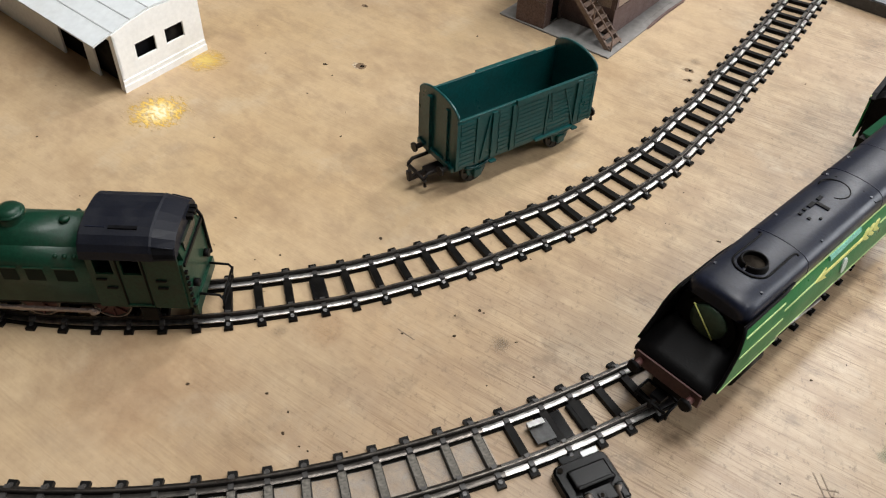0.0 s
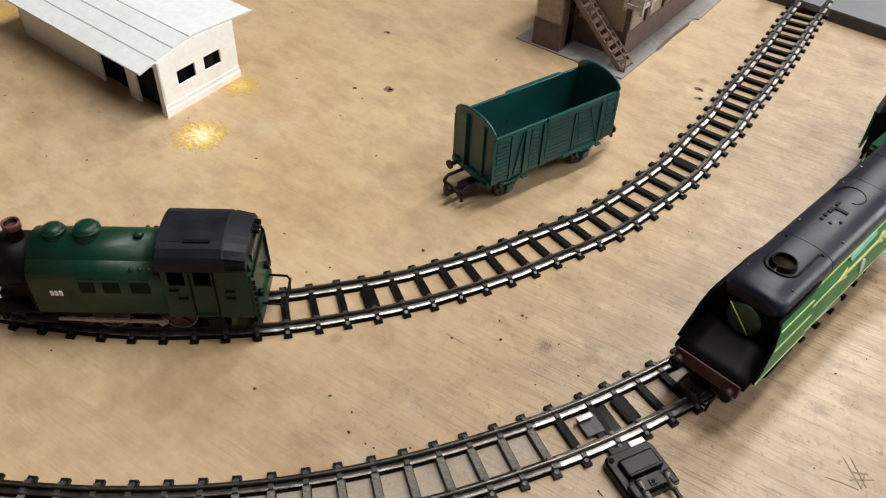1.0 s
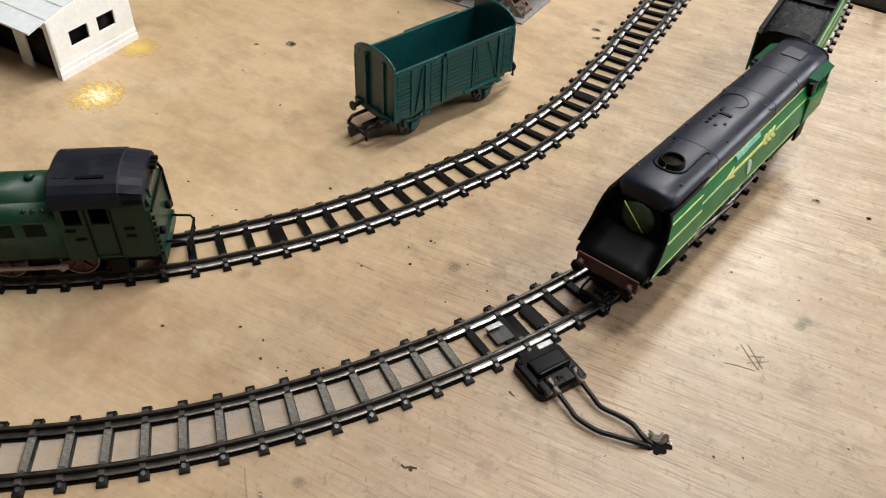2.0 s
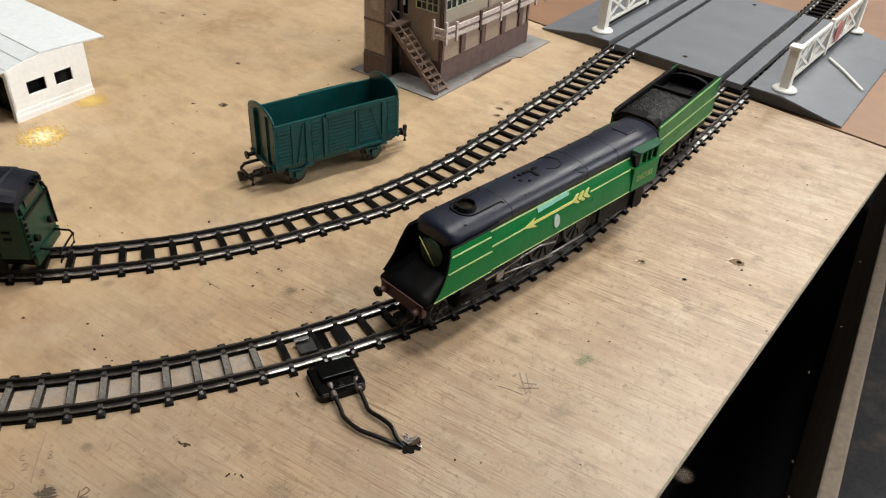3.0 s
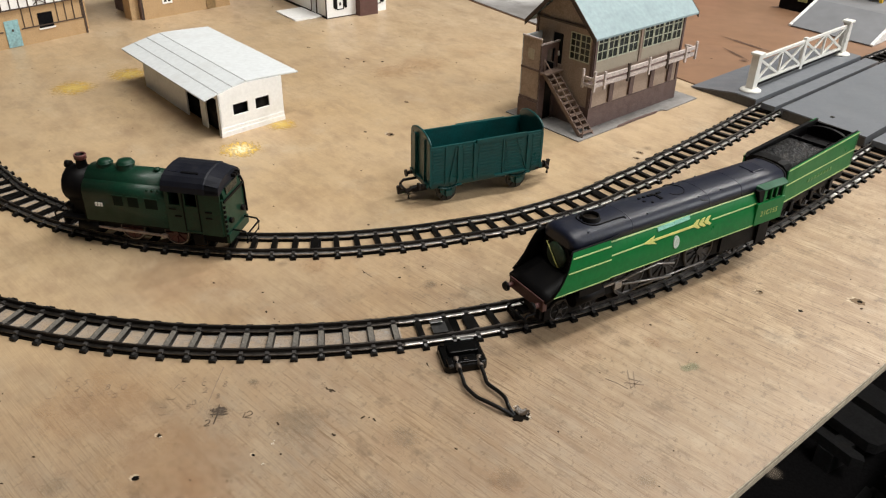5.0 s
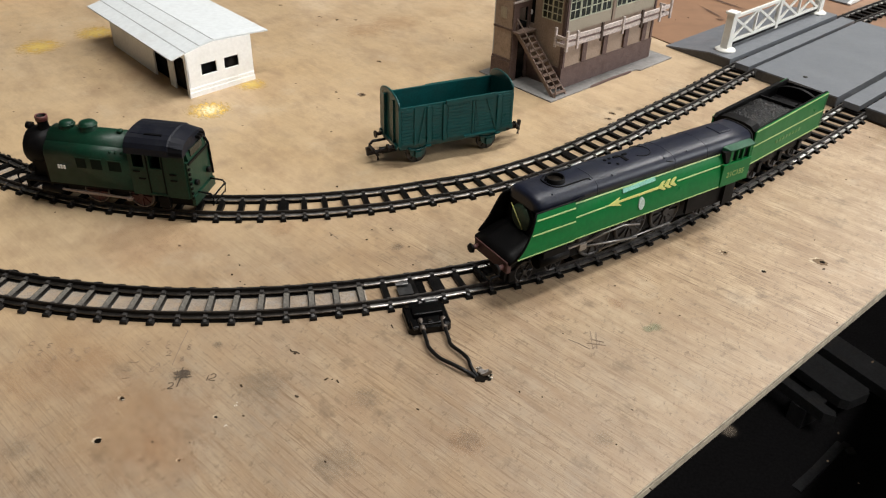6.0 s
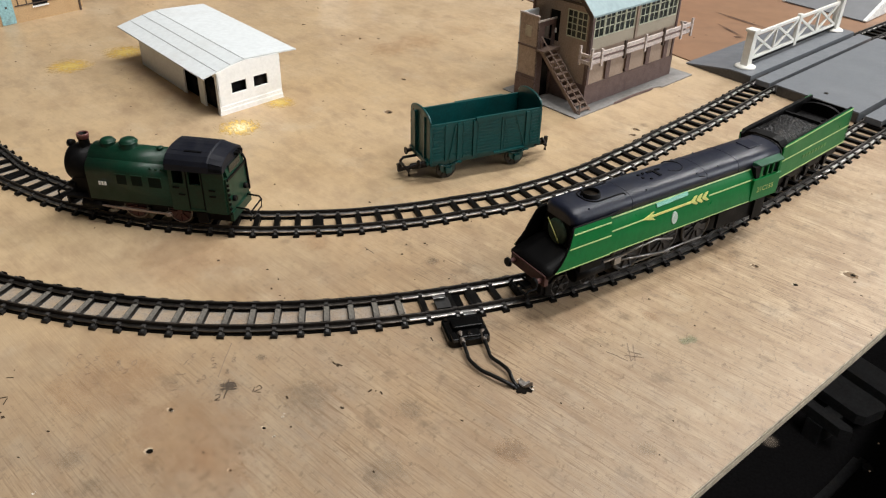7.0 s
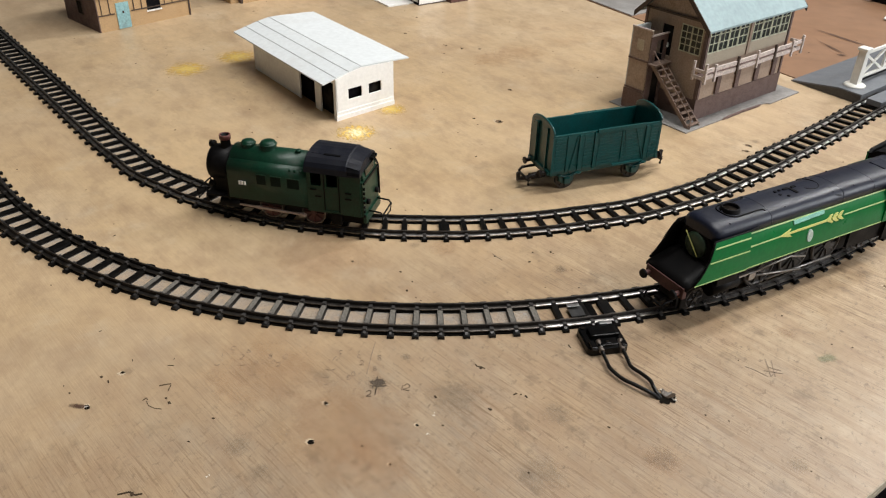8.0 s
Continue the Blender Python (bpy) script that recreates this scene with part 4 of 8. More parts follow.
RAIL_SHAPE = [(-0.0012, 0), (0.0012, 0), (0.0012, 0.0003), (0.0004, 0.0008), (0.0004, 0.0025), (0.0005, 0.0027), (0.0005, 0.0032), (0.0003, 0.0033), (-0.0003, 0.0033), (-0.0005, 0.0032), (-0.0005, 0.0027), (-0.0004, 0.0025), (-0.0004, 0.0008), (-0.0012, 0.0003)]


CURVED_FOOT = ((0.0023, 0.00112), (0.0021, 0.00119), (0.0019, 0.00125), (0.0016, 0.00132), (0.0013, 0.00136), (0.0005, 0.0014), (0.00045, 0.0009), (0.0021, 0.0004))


def along_run(run, pitch, phases, table):
    """Places (x, y, heading) of the sleepers; phases are (from this length on, the place of one sleeper)."""
    places, at = [], 0.0
    for (xa, ya, ha), (xb, yb, hb) in zip(run, run[1:]):
        d = math.hypot(xb - xa, yb - ya)
        first = [p for s, p in phases if s <= at + 1e-9][-1]
        n = math.ceil((at - first) / pitch)
        while first + n * pitch < at + d:
            k = (first + n * pitch - at) / d
            if k >= 0:
                places.append(shifted(xa + (xb - xa) * k, ya + (yb - ya) * k, ha + (hb - ha) * k, wander(table, at + d * k)))
            n += 1
        at += d
    return places


def track(name, base_run, label, joints, pitch, phases, table, split=0.0, dusty=(0, 0), film_to=0.0):
    """Up to the length split the rails are dull; dust lies on the sleepers within dusty, a film of dust and painted
    sheen on the board up to film_to.
    """
    cut = sum(1 for i in range(len(base_run)) if i * 0.002 < split)
    run = wandered(base_run, table)
    t = thing(name, Matrix(), label, "railway track")
    for s in (-1, 1):
        rings = []
        for x, y, h in run:
            rings.append([(x - math.sin(h) * (s * 0.0088 + p), y + math.cos(h) * (s * 0.0088 + p), RAIL_FOOT + q) for p, q in RAIL_SHAPE])
        rail = part("rail", loft(nb(), rings, smooth=False), RAIL, t)
        for kind_, mat_, shape_ in (("rail_head", RAIL_HEAD, ((-0.0003, 0.0032), (0.0003, 0.0032), (0.00025, 0.00338), (-0.00025, 0.00338))),
                                    ("rail_flange", None, CURVED_FOOT),
                                    ("rail_flange", None, tuple((-p, q) for p, q in CURVED_FOOT)),
                                    ("sleeper_web", SLEEPER, ((-0.0026, -0.0012), (0.0026, -0.0012), (0.0023, -0.0002), (-0.0023, -0.0002)))):
            rings = [[(x - math.sin(h) * (s * 0.0088 + p), y + math.cos(h) * (s * 0.0088 + p), RAIL_FOOT + q) for p, q in shape_] for x, y, h in run]
            if mat_:
                part(kind_, loft(nb(), rings, smooth=False), mat_, rail)
                continue
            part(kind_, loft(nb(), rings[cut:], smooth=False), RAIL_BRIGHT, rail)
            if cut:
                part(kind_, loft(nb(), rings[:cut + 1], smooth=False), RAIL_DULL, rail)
    # grey strip between the rails: some dust, mostly a reflection painted as colour
    if film_to:
        film = nb()
        n = round(film_to / 0.002)
        for (xa, ya, ha), (xb, yb, hb) in zip(run[:n], run[1:n + 1]):
            quad = [film.verts.new((x - math.sin(h) * d, y + math.cos(h) * d, 0.0004)) for x, y, h, d in ((xa, ya, ha, -0.0062), (xb, yb, hb, -0.0062), (xb, yb, hb, 0.0062), (xa, ya, ha, 0.0062))]
            film.faces.new(quad)
        tagged(part("dust", film, DUST_SHEEN, t, "thin grey film of dust and painted sheen between the rails"), kind="stuff")
    rnd = random.Random(len(run))
    for k, (x, y, h) in enumerate(along_run(base_run, pitch, phases, table)):
        at = 0.002 * min(range(len(run)), key=lambda i: (run[i][0] - x) ** 2 + (run[i][1] - y) ** 2)
        ob = new("sleeper", DUSTY_MESH if dusty[0] <= at < dusty[1] else SLEEPER_MESH)
        ob.parent = t
        ob.matrix_basis = pose(x, y, 0.0001, 0, 0, math.degrees(h) + rnd.uniform(-1.2, 1.2))
        if k in joints:
            for s in (-1, 1):
                bm = nb()
                y0 = s * 0.0088
                box(bm, -0.0062, 0.0062, y0 - 0.0015, y0 + 0.0015, RAIL_FOOT - 0.0002, RAIL_FOOT + 0.0007, bevel=0.0002)
                part("rail_joiner", bm, BLACK, t, m=pose(x, y, 0.0002, 0, 0, math.degrees(h)))
            bm = nb()
            box(bm, -0.0030, 0.0030, -0.0055, 0.0055, 0, RAIL_FOOT + 0.0006, bevel=0.0004)
            part("joint_sleeper_pad", bm, BLACK, t, m=pose(x, y, 0.0001, 0, 0, math.degrees(h)))
    return t


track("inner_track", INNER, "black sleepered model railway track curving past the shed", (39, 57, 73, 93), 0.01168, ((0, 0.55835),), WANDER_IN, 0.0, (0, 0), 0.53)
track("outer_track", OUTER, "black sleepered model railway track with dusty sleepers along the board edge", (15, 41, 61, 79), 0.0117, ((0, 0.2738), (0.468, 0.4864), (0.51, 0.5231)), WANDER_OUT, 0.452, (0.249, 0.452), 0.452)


# ---------------------------------------------------------------- power clip
clip = thing("power_clip", pose(0.0775, 0.1585, 0, 0, 0, 28), "black plastic power clip with metal tongues under the track", "power connector")
def rounded(x0, x1, y0, y1, r):
    return [(cx + r * math.cos(a), cy + r * math.sin(a)) for cx, cy, q in ((x1 - r, y1 - r, 0), (x0 + r, y1 - r, 1), (x0 + r, y0 + r, 2), (x1 - r, y0 + r, 3)) for a in [math.pi / 2 * (q + j / 4) for j in range(5)]]


body = nb()
loft(body, [[(x, y, 0.0002) for x, y in rounded(-0.0100, 0.0100, -0.0142, 0.0040, 0.0028)], [(x, y, 0.0034) for x, y in rounded(-0.0099, 0.0099, -0.0140, 0.0038, 0.0028)], [(x, y, 0.0042) for x, y in rounded(-0.0092, 0.0092, -0.0133, 0.0032, 0.0024)]], smooth=False)
part("clip_body", body, CLIP_BLACK, clip)
part("clip_bridge", a_box(-0.0050, 0.0050, 0.0036, 0.024, 0.0002, 0.0018, bevel=0.0004), CLIP_BLACK, clip)
part("raised_cover", a_box(-0.0064, 0.0074, -0.0068, 0.0000, 0.0042, 0.0058, bevel=0.0007), CLIP_BLACK, clip)
part("cover_ridge", a_box(-0.0062, 0.0072, -0.0076, -0.0062, 0.0042, 0.0066, bevel=0.0005), CLIP_BLACK, clip)
block = part("terminal_block", a_box(-0.0050, 0.0050, -0.0134, -0.0080, 0.0042, 0.0052, bevel=0.0004), CLIP_BLACK, clip)
part("square_socket", a_box(-0.0013, 0.0013, -0.0126, -0.0102, 0.0050, 0.0056, bevel=0.0003), CLIP_BLACK, block)
part("socket_hole", cyl(nb(), (0.0, -0.0114, 0.0054), (0.0, -0.0114, 0.00575), 0.0007, n=10), HOLE, block)
for x in (-0.0072, 0.0072):
    lug = part("terminal", a_box(x - 0.0014, x + 0.0014, -0.0148, -0.0090, 0.0036, 0.0054, bevel=0.0005), CLIP_BLACK, clip)
    part("terminal_edge", a_box(x - 0.0010, x + 0.0010, -0.0151, -0.0148, 0.0040, 0.0050), PLATE_METAL, lug)
part("screw", cyl(nb(), (-0.0076, 0.0016, 0.0042), (-0.0076, 0.0016, 0.0046), 0.0010, n=10), HOLE, clip)
for x, y, z in ((0.0016, 0.0042, 0.0041), (-0.0089, 0.0210, 0.0033)):
    part("metal_tongue", a_box(x, x + 0.0062, y - 0.0011, y + 0.0011, z, z + 0.0006, bevel=0.0002), CLIP_METAL, clip)
part("tongue_plate", a_box(-0.0084, -0.0012, 0.0140, 0.0222, 0.0014, 0.0022), PLATE_METAL, clip)

for pts in (((0.0782, 0.1490, 0.0048), (0.0802, 0.1450, 0.0038), (0.0840, 0.1380, 0.0026), (0.0862, 0.1338, 0.0022), (0.0920, 0.1288, 0.0020), (0.0978, 0.1262, 0.0022), (0.1035, 0.1240, 0.0020), (0.1075, 0.1232, 0.0008), (0.1098, 0.1236, -0.002)),
            ((0.0880, 0.1532, 0.0048), (0.0892, 0.1495, 0.0038), (0.0928, 0.1425, 0.0026), (0.0950, 0.1382, 0.0022), (0.1000, 0.1346, 0.0022), (0.1040, 0.1308, 0.0024), (0.1062, 0.1268, 0.0018), (0.1085, 0.1242, 0.0008), (0.1105, 0.1240, -0.002))):
    wire = thing("wire", Matrix(), "black insulated wire from the power clip into the board", "wire", "wires of the power clip")
    path_ = spline(pts)
    part("insulation", tube(nb(), path_, 0.0009), WIRE, wire)
    part("sleeve", tube(nb(), path_[1:9], 0.0013), SLEEVE, wire, "dull grey ferrule")
part("wire_hole", blob(nb(), 0.1117, 0.1242, 0.0034, 0.0001, 0.0003, 3, n=26, rough=0.30, long=1.3, turn=0.3), HOLE, board)
flap = nb()
for i, (x, y, tilt) in enumerate(((0.1118, 0.1262, 24), (0.1134, 0.1257, -18), (0.1102, 0.1270, 14))):
    blob_ = blob(nb(), 0, 0, 0.0016, 0.0, 0.0003, 40 + i, n=12, rough=0.5, long=1.4, turn=0.5)
    bmesh.ops.transform(blob_, matrix=pose(x, y, 0.0006, tilt, tilt * 0.5, i * 40), verts=blob_.verts)
    keep = bpy.data.meshes.new("flap_piece")
    blob_.to_mesh(keep)
    blob_.free()
    flap.from_mesh(keep)
    bpy.data.meshes.remove(keep)
part("torn_flap", flap, GLUE, board, "torn grey-brown splinters over the wire hole")


# ---------------------------------------------------------------- wheels, couplings and buffers
def wheel(name, parent, x, y, z, r, mat_, side, spokes=8):
    w = part(name, cyl(nb(), (x, y - 0.0009, z), (x, y + 0.0009, z), r * 0.88, n=20), mat_, parent)
    rim = nb()
    loft(rim, [[(x + q * math.cos(a), y + o, z + q * math.sin(a)) for a in [2 * math.pi * i / 22 for i in range(22)]] for q, o in ((r, -0.0011), (r, 0.0011), (r * 0.84, 0.0013), (r * 0.84, -0.0013))])
    part("tyre", rim, TYRE, w)
    sp = nb()
    for i in range(spokes):
        a = math.pi * 2 * i / spokes
        tube(sp, [(x, y + side * 0.0012, z), (x + r * 0.84 * math.cos(a), y + side * 0.0012, z + r * 0.84 * math.sin(a))], 0.00045, 5)
    cyl(sp, (x, y + side * 0.0006, z), (x, y + side * 0.0021, z), r * 0.22, n=10)
    part("spokes", sp, mat_, w)
    return w


def buffer_set(parent, x, fwd, ys, z, mat_):
    for y in ys:
        b = part("buffer", cyl(nb(), (x, y, z), (x + fwd * 0.0042, y, z), 0.0010, n=10), mat_, parent)
        part("buffer_head", cyl(nb(), (x + fwd * 0.0042, y, z), (x + fwd * 0.0052, y, z), 0.0022, 0.0019, n=14), mat_, b)


def hook_coupling(parent, x, fwd, z, mat_, reach=0.010):
    """A tension-lock coupling: a wire loop with a bar, and a hook beside it."""
    c = part("coupling", a_box(min(x, x + fwd * 0.004), max(x, x + fwd * 0.004), -0.0022, 0.0022, z - 0.0008, z + 0.0008), mat_, parent)
    bm = nb()
    for s in (-1, 1):
        tube(bm, [(x, s * 0.0062, z + 0.0010), (x + fwd * reach * 0.8, s * 0.0062, z + 0.0010), (x + fwd * reach, s * 0.0062, z - 0.0004), (x + fwd * reach, s * 0.0062, z - 0.0028)], 0.00055, 6)
    tube(bm, [(x + fwd * reach, -0.0066, z - 0.0006), (x + fwd * reach, 0.0066, z - 0.0006)], 0.0006, 6)
    tube(bm, [(x, -0.0062, z + 0.0010), (x, 0.0062, z + 0.0010)], 0.0005, 6)
    part("loop", bm, mat_, c)
    part("hook", prism(nb(), [(x, z - 0.0016), (x + fwd * reach * 1.25, z - 0.0014), (x + fwd * reach * 1.3, z + 0.0016), (x + fwd * reach * 1.1, z - 0.0002), (x, z)], "y", -0.0006, 0.0006), mat_, c)
    return c


# ---------------------------------------------------------------- express locomotive
def side_at(z):
    """Half the width of the casing at a height: its flanks curve in towards the roof."""
    return 0.0150 - 0.0032 * max(0.0, (z - 0.0275) / 0.0170) ** 2.2


def plate_at(z):
    """The smoke deflectors stand more upright than the flanks behind them."""
    return side_at(z) + 0.0005 + 0.0016 * max(0.0, min(1.0, (z - 0.034) / 0.013))


def decal(bm, pts, side, lift=0.0002, wide=side_at):
    """A flat shape on the flank: pts are (x, z)."""
    a = [bm.verts.new((x, side * (wide(z) + lift), z)) for x, z in pts]
    b = [bm.verts.new((x, side * (wide(z) - 0.0002), z)) for x, z in pts]
    n = len(pts)
    bm.faces.new(a), bm.faces.new(b)
    for i in range(n):
        bm.faces.new((a[i], a[(i + 1) % n], b[(i + 1) % n], b[i]))


def lettering(name, words, size, parent, mat_, label, m):
    """Words as thin raised letters, centred on m."""
    cu = bpy.data.curves.new(name, "FONT")
    cu.body, cu.size, cu.align_x, cu.extrude = words, size, "CENTER", 0.0001
    tmp = bpy.data.objects.new(name, cu)
    me = bpy.data.meshes.new_from_object(tmp)
    bpy.data.objects.remove(tmp)
    me.materials.clear()
    me.materials.append(mat_)
    ob = new(name, me)
    ob.parent, ob.matrix_basis = parent, m
    ob["label"] = label
    return ob


def bar(x0, x1, z, w=0.0005, rise=0.0):
    return [(x0, z - w / 2), (x1, z + rise - w / 2), (x1, z + rise + w / 2), (x0, z + w / 2)]


LOCO_TURN = 0.805
loco = thing("express_locomotive", pose(0.1264 + 0.045 * math.cos(LOCO_TURN), 0.2075 + 0.045 * math.sin(LOCO_TURN), -0.0013, 0, 0, math.degrees(LOCO_TURN) + 180),
             "bright green streamlined model steam locomotive with a blue-black roof", "locomotive")
ZS, ZR = 0.0270, 0.0462
for s in (-1, 1):
    bm = nb()
    levels = [ZS + (ZR - ZS) * k / 7 for k in range(8)]
    for lift, flip in ((0.0, 1), (-0.0009, -1)):
        rows = [[bm.verts.new((x, s * (side_at(z) + lift), z)) for x in (0.0480, 0.0, -0.0800)] for z in levels]
        for a, b in zip(rows, rows[1:]):
            for k in range(2):
                bm.faces.new((a[k], a[k + 1], b[k + 1], b[k])).smooth = True
    flank = part("casing_side", bm, GREEN, loco, "bright green side with pale yellow lines")
    # the smoke deflector stands clear of the casing
    front_edge = [(0.0750, ZS), (0.0715, 0.0305), (0.0690, 0.0340), (0.0666, 0.0390), (0.0646, 0.0440), (0.0634, 0.0468)]
    plates = []
    for out, inn in ((0.0, -0.0005), (-0.00055, -0.0014)):
        bm = nb()
        loft(bm, [[(x, s * (plate_at(z) + out), z), (0.0410, s * (plate_at(z) + out), z), (0.0410, s * (plate_at(z) + inn), z), (x, s * (plate_at(z) + inn), z)] for x, z in front_edge], smooth=False)
        plates.append(bm)
    defl = part("smoke_deflector", plates[0], GREEN, loco, "green deflector plate, black within")
    part("deflector_lining", plates[1], BLACK, defl)
    rim = nb()
    tube(rim, [(x + 0.0001, s * (plate_at(z) - 0.0006), z) for x, z in front_edge] + [(0.0410, s * (plate_at(0.0469) - 0.0006), 0.0469), (0.0345, s * (plate_at(0.0469) - 0.0012), 0.0472)], 0.0006, 6)
    part("deflector_rim", rim, BLACK, defl)
    bm = nb()
    decal(bm, bar(0.0640, 0.0412, 0.0440, 0.00055), s, wide=plate_at)
    decal(bm, bar(0.0668, 0.0412, 0.0374, 0.00055), s, wide=plate_at)
    decal(bm, bar(0.0748, 0.0412, ZS + 0.0003, 0.0005), s, wide=plate_at)
    part("lining", bm, YELLOW_LINE, defl, "pale yellow lining")
    bm = nb()
    decal(bm, bar(0.0408, -0.0600, 0.0449, 0.00055, 0.0003), s)
    decal(bm, bar(0.0408, 0.0190, 0.0386, 0.00055, 0.0003), s)
    decal(bm, bar(-0.0274, -0.0600, 0.0393, 0.00055, 0.0002), s)
    decal(bm, bar(0.0408, -0.0815, ZS + 0.0003, 0.0005), s)
    decal(bm, bar(-0.0604, -0.0815, 0.0396, 0.0006), s, 0.0008)
    part("lining", bm, YELLOW_LINE, flank, "pale yellow lining")
    bm = nb()
    decal(bm, [(0.0200, 0.0389), (0.0122, 0.0412), (0.0138, 0.0396), (-0.0165, 0.0398), (-0.0165, 0.0388), (0.0136, 0.0387), (0.0114, 0.0369)], s, 0.0004)
    part("arrow", bm, GOLD, flank, "gold arrow")
    for k in range(3):
        x, z = -0.0140 - k * 0.0040, 0.0393
        bm = nb()
        decal(bm, [(x, z + 0.0004), (x - 0.0026, z + 0.0022), (x - 0.0045, z + 0.0024), (x - 0.0026, z + 0.0003), (x - 0.0048, z - 0.0017), (x - 0.0031, z - 0.0019), (x, z - 0.0004)], s, 0.0005)
        part("arrow_feather", bm, GOLD, flank)
    lettering("figures", "21C155", 0.0043, flank, DULL_GOLD, "gold cab-side number", Matrix.Translation((-0.0712, s * (side_at(0.0335) + 0.0008), 0.0318)) @ Matrix.Rotation(math.pi if s > 0 else 0, 4, "Z") @ Matrix.Rotation(math.pi / 2, 4, "X"))
    for xa, xb, z in ((0.0102, -0.0010, 0.0428), (-0.0012, -0.0118, 0.0432)):
        bm = nb()
        decal(bm, [(xa, z), (xb, z + 0.0003), (xb, z + 0.0020), (xa, z + 0.0017)], s, 0.0006)
        part("name_panel", bm, TURQUOISE, flank, "turquoise name panel")
    bm = nb()
    decal(bm, [(-0.0022 + 0.0020 * math.cos(a), 0.0342 + 0.0033 * math.sin(a)) for a in [2 * math.pi * i / 16 for i in range(16)]], s, 0.0005)
    part("badge", bm, BADGE, flank, "pale oval badge")
    bm = nb()
    for k in range(9):
        decal(bm, bar(-0.0440 - k * 0.0017, -0.0449 - k * 0.0017, 0.0458, 0.0005), s, 0.0003)
    part("vent_slots", bm, BLACK, flank)
    # the cab: a plate proud of the casing, two windows between bars, and a black front corner
    cabp = part("cab_side", a_box(-0.0825, -0.0604, min(s * 0.0136, s * 0.0155), max(s * 0.0136, s * 0.0155), ZS, 0.0400, bevel=0.0003), GREEN, loco)
    part("cab_corner", prism(nb(), [(-0.0600, 0.0472), (-0.0628, 0.0395), (-0.0655, 0.0395), (-0.0655, 0.0472)], "y", s * 0.0120, s * 0.0146), BLACK, cabp)
    part("cab_window", a_box(-0.0815, -0.0650, min(s * 0.0120, s * 0.0135), max(s * 0.0120, s * 0.0135), 0.0400, 0.0478), DARK_INSIDE, cabp)
    for x, w in ((-0.0660, 0.0010), (-0.0712, 0.0005), (-0.0755, 0.0005), (-0.0812, 0.0009)):
        part("window_bar", a_box(x - w, x + w, min(s * 0.0134, s * 0.0147), max(s * 0.0134, s * 0.0147), 0.0398, 0.0474), GREEN, cabp)

# the roof of the casing, rounded at its front
shape = [(0.0116, ZR - 0.0006), (0.0114, 0.0484), (0.0106, 0.0506), (0.0084, 0.0521), (0.0044, 0.0529), (0.0, 0.0531)]
shape = shape + [(-y, z) for y, z in reversed(shape[:-1])]
rings = []
for x, k, drop in ((0.0622, 0.72, 0.0040), (0.0619, 0.83, 0.0022), (0.0610, 0.92, 0.0010), (0.0594, 0.98, 0.0003), (0.0565, 1.0, 0.0), (0.02, 1.0, 0.0), (-0.05, 1.0, 0.0), (-0.0700, 1.0, 0.0), (-0.0845, 1.0, 0.0)):
    rings.append([(x, y * k, ZR - 0.0006 + (z - ZR + 0.0006) * (1 - drop / 0.0092)) for y, z in shape])
roof = part("casing_roof", loft(nb(), rings), CASING_BLACK, loco, "smooth blue-black roof")
bm = nb()
loft(bm, [[(0.0436 + r * math.cos(a), r * math.sin(a), z) for a in [2 * math.pi * i / 28 for i in range(28)]] for r, z in ((0.0052, 0.0526), (0.0048, 0.0534), (0.0046, 0.0546), (0.0044, 0.0550), (0.0040, 0.0550), (0.0038, 0.0546), (0.0038, 0.0528))], closed=False)
part("chimney", bm, BLACK, loco, "short black chimney ring")
part("chimney_hole", cyl(nb(), (0.0436, 0, 0.0525), (0.0436, 0, 0.0533), 0.0040, n=20), HOLE, roof)
bm = nb()
tube(bm, spline([(0.0280, -0.0076, 0.0523), (0.0290, -0.0062, 0.0527), (0.0390, -0.0062, 0.0527), (0.0455, -0.0060, 0.0527), (0.0490, -0.0034, 0.0531), (0.0497, 0.0, 0.0532), (0.0490, 0.0034, 0.0531), (0.0455, 0.0060, 0.0527), (0.0390, 0.0062, 0.0527), (0.0290, 0.0062, 0.0527), (0.0280, 0.0076, 0.0523)], 4), 0.00042, 6)
part("chimney_ridge", bm, BLACK, roof)
for x, y, dx, dy in ((0.0095, -0.0030, 0.0006, 0.0006), (0.0095, 0.0004, 0.0006, 0.0006), (0.0063, -0.0032, 0.0006, 0.0006), (0.0020, -0.0030, 0.0018, 0.0007), (-0.0004, 0.0000, 0.0008, 0.0026), (-0.0036, -0.0030, 0.0014, 0.0006), (0.0063, 0.0030, 0.0005, 0.0005)):
    part("valve", a_box(x - dx, x + dx, y - dy, y + dy, 0.0524, 0.0535), BLACK, roof)
bm = nb()
tube(bm, [(-0.0130 + 0.0056 * math.cos(a), -0.0022 + 0.0056 * math.sin(a), 0.0530) for a in [math.pi * (0.15 + i / 9) for i in range(14)]], 0.0003, 5)
part("safety_valve_ridge", bm, BLACK, roof)
for x in (0.0520, 0.0150, -0.0200, -0.0360):
    for y, z in ((0.0086, 0.0519), (-0.0086, 0.0519)):
        part("roof_rivet", cyl(nb(), (x, y, z - 0.0002), (x, y, z + 0.0005), 0.0005, n=8), CASING_BLACK, roof)
for s in (-1, 1):
    bm = nb()
    tube(bm, [(-0.0205, s * 0.0050, 0.0527), (-0.0205, s * 0.0105, 0.0507), (-0.0240, s * 0.0110, 0.0502)], 0.0003, 5)
    part("roof_seam_bracket", bm, BLACK, roof)
